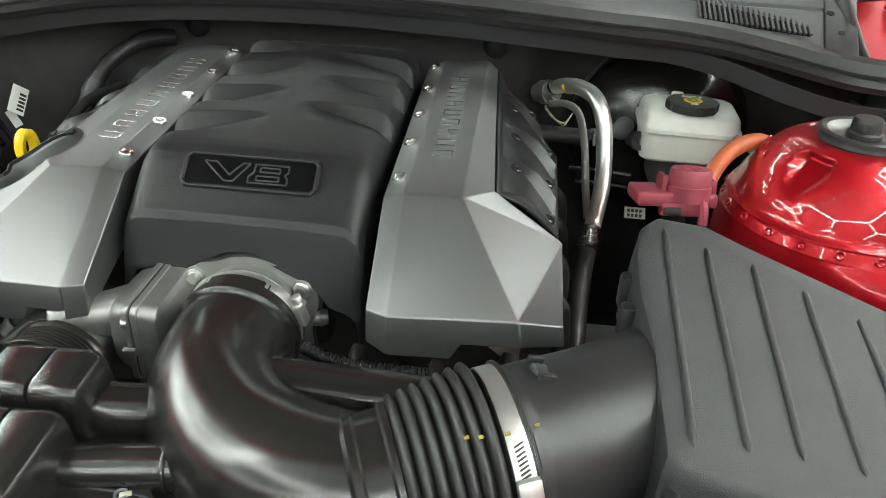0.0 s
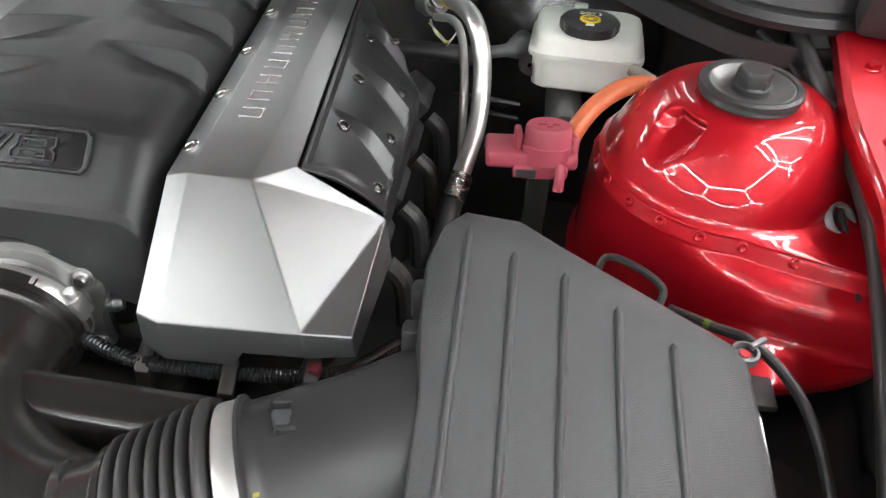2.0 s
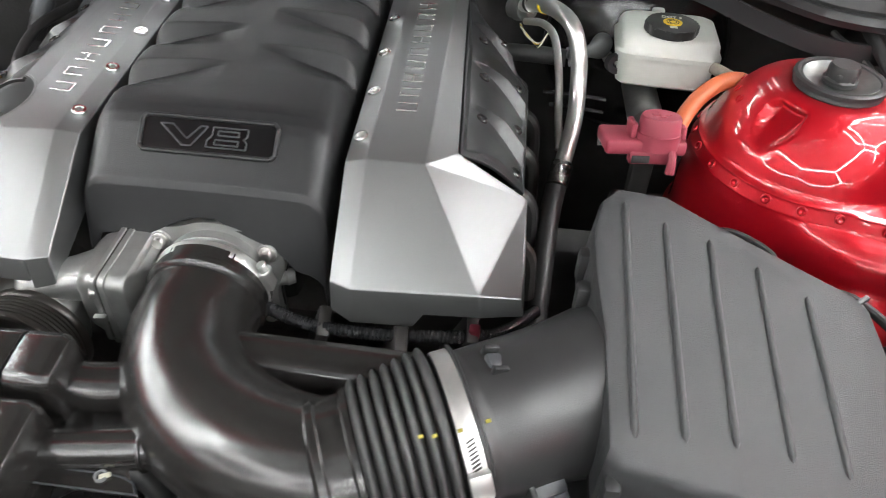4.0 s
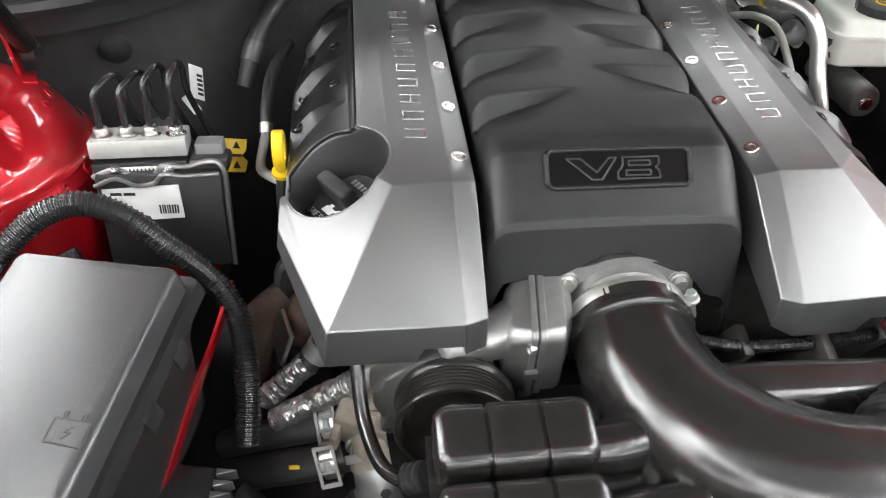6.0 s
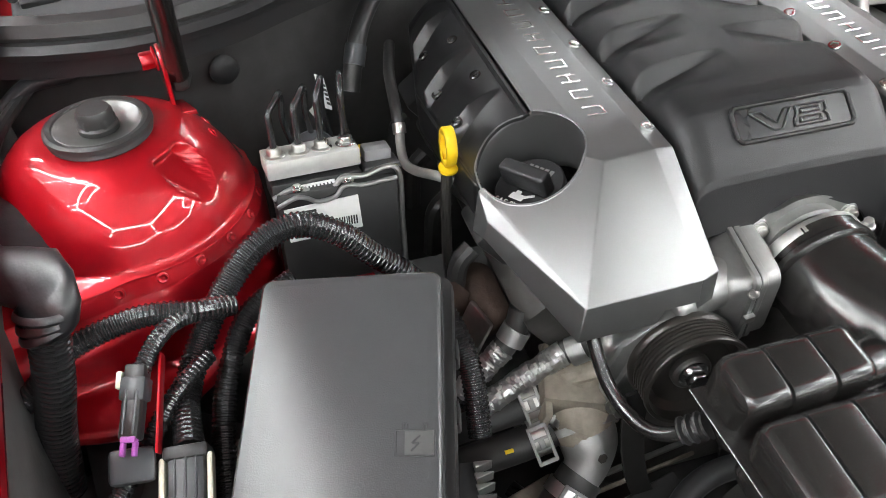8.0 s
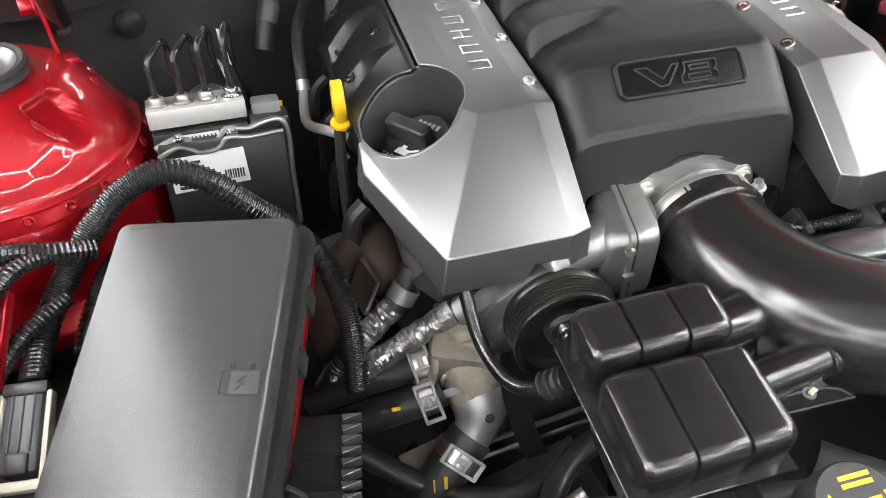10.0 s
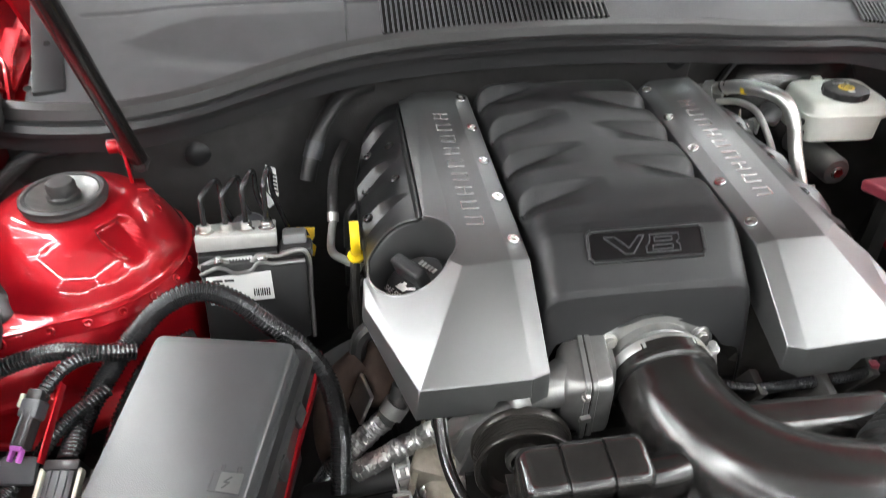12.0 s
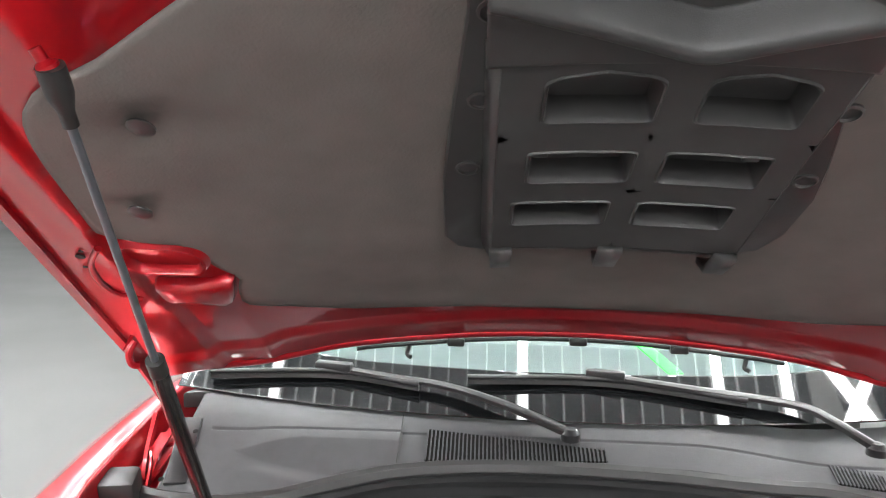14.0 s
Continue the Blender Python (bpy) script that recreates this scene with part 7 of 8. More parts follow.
    part("lid", box(bmesh.new(), m @ Vector((-0.030, 0, 0.0005)), (run * 0.42, 0.042, 0.010), 0.002, r), BLACK_GRAIN, n)
    part("step", box(bmesh.new(), m @ Vector((0.042, 0, -0.001)), (run * 0.50, 0.043, 0.009), 0.002, r), BLACK_DUCT, n)
    for i in range(10):
        part("fin", prism(bmesh.new(), [(-0.016, -0.0032), (0.0, -0.0005), (0.0, 0.0005), (-0.016, 0.0032)], -0.012, 0.0, Matrix.Translation(tip + step * i), 0.0004, 1), CAST, n)
    s = thing("inner_rail", (-0.38, -0.15, 0.70), "thin red painted rail beside the fuse box", "rail")
    part("flange", sweep(bmesh.new(), [(-0.330, -0.02, 0.782), (-0.341, -0.064, 0.7635), (-0.356, -0.104, 0.741), (-0.3686, -0.1425, 0.718), (-0.392, -0.215, 0.675)], 1, 12, section=[(0.0015, -0.008), (0.0015, 0.003), (-0.0015, 0.003), (-0.0015, -0.008)]), RED, s)
    part("bracket", box(bmesh.new(), (-0.400, 0.085, 0.712), (0.07, 0.06, 0.006), 0.002, pose(0, 0, 0, -4, 5, 0)), RED, s)


passenger_small()


def front_drive():
    t = thing("belt_pulley", (-0.14, -0.15, 0.74), "black grooved belt pulley on a cast bracket", "pulley")
    m = frame_of((-0.140, -0.142, 0.750), (-0.06, -0.99, 0.10)) @ Matrix.Diagonal((1.06, 1.06, 1, 1))
    prof = [(0.0, 0.012), (0.014, 0.012), (0.020, 0.016), (0.034, 0.018), (0.040, 0.024), (0.0425, 0.0325), (0.0455, 0.0325), (0.0462, 0.031), (0.0462, 0.029)]
    for k in range(6):
        z = 0.0285 - k * 0.0038
        prof += [(0.0450, z), (0.0450, z - 0.0018), (0.0436, z - 0.0024), (0.0436, z - 0.0032), (0.0450, z - 0.0038)]
    prof += [(0.0462, 0.004), (0.0470, 0.002), (0.0470, -0.001), (0.030, -0.002), (0.0, -0.002)]
    part("wheel", lathe(bmesh.new(), prof, m, 72, cap=False), PULLEY, t, angle=25)
    part("hub", lathe(bmesh.new(), [(0.017, 0.010), (0.017, 0.020), (0.015, 0.022), (0.0, 0.022)], m, 32, cap=False), DARK_METAL, t)
    part("hub_bolt", hexbolt(bmesh.new(), m @ pose(0, 0, 0.022), 0.0095, 0.012), CHROME, t)
    plate = [(-0.208, 0.742), (-0.196, 0.772), (-0.168, 0.795), (-0.135, 0.800), (-0.105, 0.775), (-0.115, 0.715), (-0.160, 0.690), (-0.180, 0.682), (-0.196, 0.688), (-0.192, 0.712), (-0.200, 0.722)]
    part("bracket", prism(bmesh.new(), [(x, z) for x, z in plate], 0.108, 0.136, pose(0, 0, 0, 90), 0.005), CAST, t)
    part("bracket_web", box(bmesh.new(), (-0.186, -0.128, 0.742), (0.012, 0.026, 0.07), 0.004, pose(0, 0, 0, 0, 18, 0)), CAST, t)
    part("bracket_web", box(bmesh.new(), (-0.196, -0.120, 0.765), (0.030, 0.022, 0.010), 0.003, pose(0, 0, 0, 0, -45, 0)), CAST, t)
    part("bracket_bolt", hexbolt(bmesh.new(), frame_of((-0.186, -0.135, 0.690), (-0.1, -1, 0.1)), 0.0095, 0.010), STEEL, t)
    b = thing("drive_belt", (-0.1, -0.155, 0.70), "black ribbed drive belt round the pulleys", "belt")
    part("belt", sweep(bmesh.new(), [(-0.186, -0.156, 0.735), (-0.178, -0.156, 0.66), (-0.15, -0.156, 0.56), (-0.10, -0.156, 0.47)], 1, 20, section=[(0.011, -0.002), (0.011, 0.002), (-0.011, 0.002), (-0.011, -0.002)], up=(0, -1, 0)), SHADE_BLACK, b)
    part("belt_return", sweep(bmesh.new(), [(-0.100, -0.156, 0.73), (-0.07, -0.156, 0.66), (-0.05, -0.156, 0.56)], 1, 20, section=[(0.011, -0.002), (0.011, 0.002), (-0.011, 0.002), (-0.011, -0.002)], up=(0, -1, 0)), SHADE_BLACK, b)
    w = thing("water_pump", (-0.21, -0.09, 0.58), "dusty cast aluminium water pump housing", "water pump")
    part("housing", box(bmesh.new(), (-0.205, -0.078, 0.648), (0.072, 0.062, 0.075), 0.006, pose(0, 0, 0, 12, 8, -18), 2), DIRTY_CAST, w)
    part("top_plate", box(bmesh.new(), (-0.203, -0.075, 0.690), (0.066, 0.050, 0.008), 0.003, pose(0, 0, 0, 16, -24, -18)), DIRTY_CAST, w)
    part("side_flange", box(bmesh.new(), (-0.240, -0.088, 0.645), (0.008, 0.050, 0.070), 0.003, pose(0, 0, 0, 12, 8, -18)), DIRTY_CAST, w)
    part("neck", sweep(bmesh.new(), [(-0.20, -0.07, 0.67), (-0.202, -0.10, 0.64), (-0.203, -0.115, 0.620)], 0.031, 10, 24), DIRTY_CAST, w, angle=60)
    part("side_port", lathe(bmesh.new(), [(0.014, 0), (0.014, 0.022), (0.016, 0.024), (0.016, 0.028)], frame_of((-0.236, -0.08, 0.63), (-1, -0.1, 0)), 20), CAST, w)
    # thermostat elbow
    e = thing("thermostat_elbow", (-0.205, -0.13, 0.60), "smooth aluminium thermostat elbow", "thermostat")
    part("elbow", sweep(bmesh.new(), [(-0.200, -0.108, 0.625), (-0.202, -0.124, 0.618), (-0.209, -0.138, 0.606), (-0.222, -0.148, 0.594)], lambda s: 0.031 - 0.011 * smooth(0.1, 0.9, s), 24, 28), CAST, e, angle=60)
    part("flange", prism(bmesh.new(), [(0.038 * math.cos(a) * (1.25 if abs(math.cos(a)) > 0.9 else 1), 0.033 * math.sin(a)) for a in [2 * math.pi * k / 28 for k in range(28)]], -0.004, 0.004, frame_of((-0.200, -0.109, 0.626), (0.05, -0.85, -0.5)), 0.001, 1), CAST, e)
    for x, z in ((-0.228, 0.642), (-0.168, 0.628)):
        part("bolt", hexbolt(bmesh.new(), frame_of((x, -0.106, z), (0, -0.85, 0.3)), 0.0065, 0.007), STEEL, e)
    part("plug", hexbolt(bmesh.new(), frame_of((-0.200, -0.148, 0.628), (0.1, -0.9, 0.4)), 0.0055, 0.003), DARK_METAL, e)

    def clamp(name, c, axis, r, parent, a=0):
        m_ = frame_of(c, axis)
        o = part(name, lathe(bmesh.new(), [(r, -0.007), (r + 0.0015, -0.007), (r + 0.0015, 0.007), (r, 0.007)], m_, 32, cap=False), STEEL, parent, "pale spring hose clamp")
        k = m_ @ Matrix.Rotation(radians(a), 4, "Z")
        bm = bmesh.new()
        for s in (-1, 1):
            box(bm, k @ Vector((r + 0.003, 0, s * 0.0085)), (0.002, 0.040, 0.0034), 0.0008, k.to_3x3().to_4x4(), 1)
            box(bm, k @ Vector((r + 0.003, s * 0.0185, 0)), (0.002, 0.0045, 0.020), 0.0008, k.to_3x3().to_4x4(), 1)
            box(bm, k @ Vector((r + 0.003, s * 0.006, 0)), (0.002, 0.0030, 0.014), 0.0006, k.to_3x3().to_4x4(), 1)
        box(bm, k @ Vector((r + 0.002, 0, 0)), (0.003, 0.010, 0.006), 0.0008, k.to_3x3().to_4x4(), 1)
        part("clamp_window", bm, PALE_GREY, o)

    h = thing("radiator_hose", (-0.25, -0.165, 0.55), "black radiator hose with yellow paint marks", "hose", "coolant hoses")
    part("hose", sweep(bmesh.new(), [(-0.216, -0.145, 0.600), (-0.233, -0.155, 0.587), (-0.252, -0.166, 0.572), (-0.285, -0.19, 0.54), (-0.32, -0.24, 0.47)], 0.0225, 30, 24), RUBBER, h, angle=60)
    clamp("hose_clamp", (-0.232, -0.1545, 0.588), (-0.66, -0.40, -0.55), 0.0235, h, 95)
    bm = bmesh.new()
    for p in ((-0.252, -0.182, 0.590), (-0.243, -0.187, 0.575), (-0.262, -0.180, 0.585)):
        box(bm, p, (0.004, 0.002, 0.012), 0.0006, pose(0, 0, 0, -40, 30, 20), 1)
    part("paint_mark", bm, YELLOW, h)
    for i, (y0, z0, r) in enumerate(((-0.108, 0.634, 0.017), (-0.082, 0.655, 0.0145))):
        g = thing("coolant_hose", (-0.27, y0, z0), "black coolant hose with a spring clamp", "hose", "coolant hoses")
        part("hose", sweep(bmesh.new(), [(-0.236, y0, z0), (-0.262, y0 - 0.002, z0 - 0.008), (-0.31, y0 + 0.004, z0 - 0.025), (-0.36, y0 + 0.02, z0 - 0.06)], r, 24, 18), RUBBER, g, angle=60)
        clamp("hose_clamp", (-0.250, y0 - 0.001, z0 - 0.004), (-1, 0, -0.25), r + 0.0008, g, 125 if i == 0 else 140)
        if i == 0:
            part("paint_mark", box(bmesh.new(), (-0.284, y0 - 0.012, z0 + 0.001), (0.010, 0.004, 0.002), 0.0006, pose(0, 0, 0, 35, 15, 10), 1), YELLOW, g)

    def wob(s):
        return 0.0118 + 0.0005 * math.sin(17 * s) + 0.0004 * math.sin(41 * s)

    def crinkle(bm):
        for q in bm.verts:
            q.co += Vector((random.uniform(-1, 1), random.uniform(-1, 1), random.uniform(-1, 1))) * 0.0008
        return bm

    random.seed(21)
    f = thing("foil_hose", (-0.27, -0.05, 0.66), "hose wrapped in crinkled silver foil", "hose", "foil-wrapped hoses")
    part("wrap", crinkle(sweep(bmesh.new(), [(-0.268, -0.050, 0.702), (-0.290, -0.054, 0.681), (-0.314, -0.059, 0.659)], wob, 40, 20)), FOIL, f, angle=16)
    part("hose", sweep(bmesh.new(), [(-0.246, -0.035, 0.735), (-0.255, -0.044, 0.715), (-0.269, -0.050, 0.701)], 0.0118, 14, 16), RUBBER, f)
    corrugated("sleeve_end", [(-0.312, -0.058, 0.660), (-0.330, -0.06, 0.640), (-0.345, -0.05, 0.60)], 0.011, CONDUIT, f)
    part("band", lathe(bmesh.new(), [(0.0125, -0.008), (0.0145, -0.008), (0.0145, 0.008), (0.0125, 0.008)], frame_of((-0.257, -0.046, 0.713), (-0.55, -0.25, -0.75)), 28, cap=False), CAST, f)
    f2 = thing("foil_hose", (-0.25, -0.06, 0.66), "hose wrapped in crinkled silver foil", "hose", "foil-wrapped hoses")
    part("wrap", crinkle(sweep(bmesh.new(), [(-0.214, -0.072, 0.702), (-0.245, -0.073, 0.684), (-0.275, -0.075, 0.667), (-0.304, -0.077, 0.650)], wob, 66, 20)), FOIL, f2, angle=16)
    part("hose", sweep(bmesh.new(), [(-0.180, -0.085, 0.722), (-0.198, -0.078, 0.711), (-0.216, -0.072, 0.701)], 0.0115, 14, 16), RUBBER, f2)
    part("band", lathe(bmesh.new(), [(0.0125, -0.008), (0.0142, -0.008), (0.0142, 0.008), (0.0125, 0.008)], frame_of((-0.203, -0.077, 0.708), (-0.80, 0.20, -0.50)), 28, cap=False), CAST, f2)
    v = thing("vent_hose", (-0.2, -0.19, 0.73), "thin black vent hose into the resonator", "hose")
    part("hose", sweep(bmesh.new(), [(-0.218, -0.105, 0.800), (-0.218, -0.125, 0.775), (-0.214, -0.155, 0.750), (-0.203, -0.187, 0.739), (-0.188, -0.207, 0.745), (-0.170, -0.219, 0.765)], 0.0062, 40, 14), BLACK_SATIN, v, angle=60)
    corrugated("grommet", [(-0.180, -0.213, 0.754), (-0.166, -0.221, 0.769)], 0.0105, RUBBER, v, pitch=0.006, depth=0.15)
    # dark tangle of brackets and pipes low down
    lo = thing("lower_engine", (-0.1, -0.25, 0.45), "dark pipes and brackets low in front of the engine", "engine parts")
    part("cross_tube", sweep(bmesh.new(), [(-0.30, -0.22, 0.60), (-0.15, -0.25, 0.61), (0.05, -0.28, 0.60), (0.25, -0.30, 0.60)], 0.010, 20, 12), BLACK_MATT, lo)
    part("bracket_bar", box(bmesh.new(), (-0.150, -0.127, 0.56), (0.15, 0.006, 0.006), 0.002, pose(0, 0, 0, 0, 0, 6)), CAST, lo)
    part("bracket_bar", box(bmesh.new(), (-0.150, -0.142, 0.56), (0.15, 0.004, 0.006), 0.002, pose(0, 0, 0, 0, 0, 6)), DIRTY_CAST, lo)
    part("alternator", lathe(bmesh.new(), [(0.0, -0.06), (0.05, -0.06), (0.062, -0.045), (0.062, 0.03), (0.05, 0.05), (0.0, 0.055)], frame_of((0.14, -0.13, 0.62), (0, -1, 0)), 32, cap=False), DIRTY_CAST, lo)
    part("lower_pulley", lathe(bmesh.new(), [(0.0, 0.02), (0.06, 0.02), (0.068, 0.026), (0.072, 0.026), (0.072, -0.01), (0.0, -0.01)], frame_of((0.0, -0.19, 0.50), (0, -1, 0.05)), 40, cap=False), DARK_METAL, lo)
    part("hose_loop", sweep(bmesh.new(), [(-0.10, -0.30, 0.66), (-0.04, -0.33, 0.655), (0.05, -0.34, 0.65), (0.16, -0.33, 0.63), (0.24, -0.31, 0.60)], 0.011, 24, 12), RUBBER, lo)
    part("front_hose", sweep(bmesh.new(), [(0.02, -0.30, 0.70), (0.08, -0.36, 0.70), (0.05, -0.42, 0.69), (-0.02, -0.44, 0.67)], 0.017, 24, 14), RUBBER, lo, angle=60)
    part("shroud_ring", sweep(bmesh.new(), [(-0.09 + 0.085 * math.cos(k * math.pi / 8), -0.27 + 0.085 * math.sin(k * math.pi / 8), 0.61 + 0.02 * math.cos(k * math.pi / 8)) for k in range(17)], 0.012, 48, 12), BLACK_DUCT, lo, angle=60)
    for k, (p, r, ma) in enumerate((
            (((-0.34, -0.12, 0.60), (-0.27, -0.17, 0.575), (-0.20, -0.20, 0.57), (-0.12, -0.19, 0.58)), 0.011, RUBBER),
            (((-0.30, -0.30, 0.60), (-0.22, -0.28, 0.59), (-0.16, -0.31, 0.585), (-0.10, -0.36, 0.59)), 0.014, RUBBER),
            (((-0.27, -0.10, 0.53), (-0.22, -0.17, 0.52), (-0.15, -0.24, 0.53), (-0.05, -0.27, 0.55)), 0.009, CONDUIT),
            (((-0.24, -0.24, 0.62), (-0.19, -0.25, 0.60), (-0.14, -0.24, 0.62)), 0.006, CAST),
            (((0.08, -0.14, 0.70), (0.14, -0.15, 0.69), (0.20, -0.14, 0.70), (0.26, -0.16, 0.68)), 0.010, RUBBER),
            (((-0.02, -0.36, 0.66), (0.08, -0.40, 0.655), (0.18, -0.39, 0.65), (0.27, -0.36, 0.64)), 0.013, BLACK_DUCT))):
        part("pipe", sweep(bmesh.new(), list(p), r, 30, 12), ma, lo, angle=60)
    part("guard_plate", box(bmesh.new(), (-0.19, -0.24, 0.53), (0.20, 0.16, 0.006), 0.002, pose(0, 0, 0, 12, -6, 10)), BLACK_DUCT, lo)
    part("cast_foot", prism(bmesh.new(), [(-0.03, -0.02), (0.03, -0.025), (0.04, 0.02), (-0.02, 0.03)], 0, 0.018, pose(-0.265, -0.15, 0.555, 20, 10, 30), 0.003), DIRTY_CAST, lo)
    part("cast_rib", prism(bmesh.new(), [(-0.05, -0.012), (0.05, -0.016), (0.055, 0.010), (-0.045, 0.012)], 0, 0.014, pose(-0.16, -0.30, 0.555, 16, 0, -12), 0.003), CAST, lo)
    for x0, y0 in ((0.10, -0.10), (0.17, -0.11), (0.23, -0.09)):
        part("bracket", box(bmesh.new(), (x0, y0, 0.735), (0.012, 0.03, 0.09), 0.003, pose(0, 0, 0, 20, 15, 10)), DARK_METAL, lo)
    corrugated("conduit", [(0.06, -0.105, 0.775), (0.10, -0.115, 0.77), (0.17, -0.115, 0.768), (0.26, -0.10, 0.765), (0.30, -0.05, 0.75)], 0.006, CONDUIT, lo)
    part("sensor", box(bmesh.new(), (0.245, -0.105, 0.772), (0.010, 0.010, 0.012), 0.002), PINK, lo)


front_drive()


# ---- beside the engine, driver side ----
def brake_reservoir():
    t = thing("brake_reservoir", (0.444, 0.335, 0.79), "milky white brake fluid reservoir with black cap", "reservoir")
    m = pose(0.446, 0.352, 0.846, -2, 0, -3)

    def loop(wx, wy, z, r):
        pts = []
        for cx, cy, s0 in ((wx - r, -wy + r, -90), (wx - r, wy - r, 0), (-wx + r, wy - r, 90), (-wx + r, -wy + r, 180)):
            for i in range(6):
                g = radians(s0 + 18 * i)
                pts.append(m @ Vector((1.16 * (cx + r * math.cos(g)), 1.10 * (cy + r * math.sin(g)), z)))
        return pts

    bm = bmesh.new()
    rings = [[bm.verts.new(p) for p in loop(*a)] for a in ((0.044, 0.034, -0.045, 0.010), (0.049, 0.040, -0.040, 0.012), (0.051, 0.042, -0.006, 0.014), (0.055, 0.046, -0.004, 0.016), (0.055, 0.046, 0.001, 0.016), (0.0525, 0.0435, 0.004, 0.015), (0.0515, 0.0425, 0.014, 0.015), (0.049, 0.040, 0.0195, 0.014), (0.044, 0.036, 0.0225, 0.013))]
    for a, b in zip(rings, rings[1:]):
        for i in range(24):
            bm.faces.new((a[i], a[(i + 1) % 24], b[(i + 1) % 24], b[i]))
    bm.faces.new(rings[0][::-1])
    bm.faces.new(rings[-1])
    part("tank", bm, MILKY, t, angle=40)
    k = m @ pose(-0.001, -0.020, 0.0225)
    out = []
    for i in range(64):
        a = 2 * math.pi * i / 64
        r = 0.0315 + 0.0016 * math.cos(8 * a)
        out.append((r * math.cos(a), r * math.sin(a)))
    cap = part("cap", prism(bmesh.new(), out, 0.0, 0.011, k, 0.0018), BLACK_DUCT, t, "black lobed cap")
    part("sticker", prism(bmesh.new(), [(0.0115 * math.cos(i * math.pi / 14), 0.0115 * math.sin(i * math.pi / 14)) for i in range(28)], 0.0, 0.0008, k @ pose(0, 0, 0.0110)), YELLOW, cap)
    bm = bmesh.new()
    for r in (0.004, 0.0068):
        lathe(bm, [(r, 0.0004), (r, 0.0009), (r + 0.0009, 0.0009), (r + 0.0009, 0.0004)], k @ pose(0, 0, 0.0112), 24, cap=False)
    part("symbol", bm, INK, cap)
    part("words", text_mesh("DOT 3", 0.0085, k @ pose(0.0, 0.0155, 0.0114)), WHITE_INK, cap, "white DOT 3 print")
    part("lower_mark", box(bmesh.new(), k @ Vector((0, -0.0155, 0.0114)), (0.009, 0.006, 0.0004), 0.0001, k.to_3x3().to_4x4(), 1), WHITE_INK, cap)
    part("strap", box(bmesh.new(), m @ Vector((-0.012, 0.042, 0.016)), (0.016, 0.010, 0.022), 0.003, m.to_3x3().to_4x4()), MILKY, t)
    part("side_lug", lathe(bmesh.new(), [(0.012, -0.006), (0.012, 0.006), (0.005, 0.006), (0.005, -0.006)], frame_of(m @ Vector((-0.060, -0.03, -0.022)), (0.3, -0.9, 0.2)), 20, cap=False), BLACK_DUCT, t)
    c = thing("master_cylinder", (0.435, 0.30, 0.77), "aluminium brake master cylinder under the reservoir", "brake cylinder")
    part("barrel", lathe(bmesh.new(), [(0.0, -0.12), (0.022, -0.12), (0.022, 0.0), (0.019, 0.006), (0.010, 0.008), (0.008, 0.006), (0.0, 0.006)], frame_of((0.430, 0.280, 0.772), (0, -1, 0.05)), 28, cap=False), CAST, c)
    part("port", lathe(bmesh.new(), [(0.006, 0), (0.006, 0.022), (0.008, 0.024), (0.008, 0.030)], frame_of((0.415, 0.300, 0.786), (-1, 0, 0)), 16), CAST, c)
    part("end_plug", hexbolt(bmesh.new(), frame_of((0.430, 0.2735, 0.7725), (0, -1, 0.05)), 0.009, 0.005), STEEL, c)
    part("nut", hexbolt(bmesh.new(), frame_of((0.380, 0.300, 0.786), (-1, 0, 0)), 0.006, 0.012), STEEL, c)
    for z, x in ((0.786, 0.30), (0.768, 0.31)):
        part("brake_line", sweep(bmesh.new(), [(0.378, 0.300, z), (0.34, 0.303, z + 0.002), (x, 0.31, z)], 0.003, 12, 8), CONDUIT, c)
    g = thing("printed_tag", (0.385, 0.27, 0.75), "small cream printed tag beside the brake cylinder", "tag")
    part("sheet", box(bmesh.new(), (0.386, 0.265, 0.750), (0.026, 0.001, 0.015), 0.0003, pose(0, 0, 0, -40, 0, 0), 1), PALE_GREY, g)
    q = pose(0.386, 0.265, 0.750, -40)
    bm = bmesh.new()
    for z in (0.004, -0.005):
        for x in (-0.008, -0.003, 0.002, 0.007):
            box(bm, q @ Vector((x, -0.0008, z * 0.7)), (0.0034, 0.0003, 0.0040), 0, q.to_3x3().to_4x4())
    part("print_bars", bm, INK, g)
    b = thing("brake_booster", (0.43, 0.43, 0.80), "round black brake servo behind the reservoir", "brake servo")
    part("drum", lathe(bmesh.new(), [(0.0, 0.062), (0.05, 0.060), (0.085, 0.046), (0.112, 0.030), (0.120, 0.022), (0.124, 0.014), (0.124, 0.004), (0.118, -0.004), (0.118, -0.05)], frame_of((0.425, 0.455, 0.795), (0, -1, 0.10)), 64, cap=False), BLACK_SATIN, b, angle=40)
    part("rim_band", lathe(bmesh.new(), [(0.1235, 0.016), (0.1275, 0.014), (0.1275, 0.005), (0.1235, 0.003)], frame_of((0.425, 0.455, 0.795), (0, -1, 0.10)), 64, cap=False), BLACK_GRAIN, b)
    for sx in (-1, 1):
        part("stud_nut", hexbolt(bmesh.new(), frame_of((0.425 + sx * 0.042, 0.397, 0.800), (0, -1, 0.10)), 0.008, 0.010), STEEL, b)
    e = thing("vacuum_hose", (0.34, 0.37, 0.80), "black vacuum hose with a grey elbow fitting", "hose")
    part("hose", sweep(bmesh.new(), [(0.225, 0.36, 0.812), (0.28, 0.357, 0.813), (0.325, 0.355, 0.812)], 0.011, 16, 16), RUBBER, e)
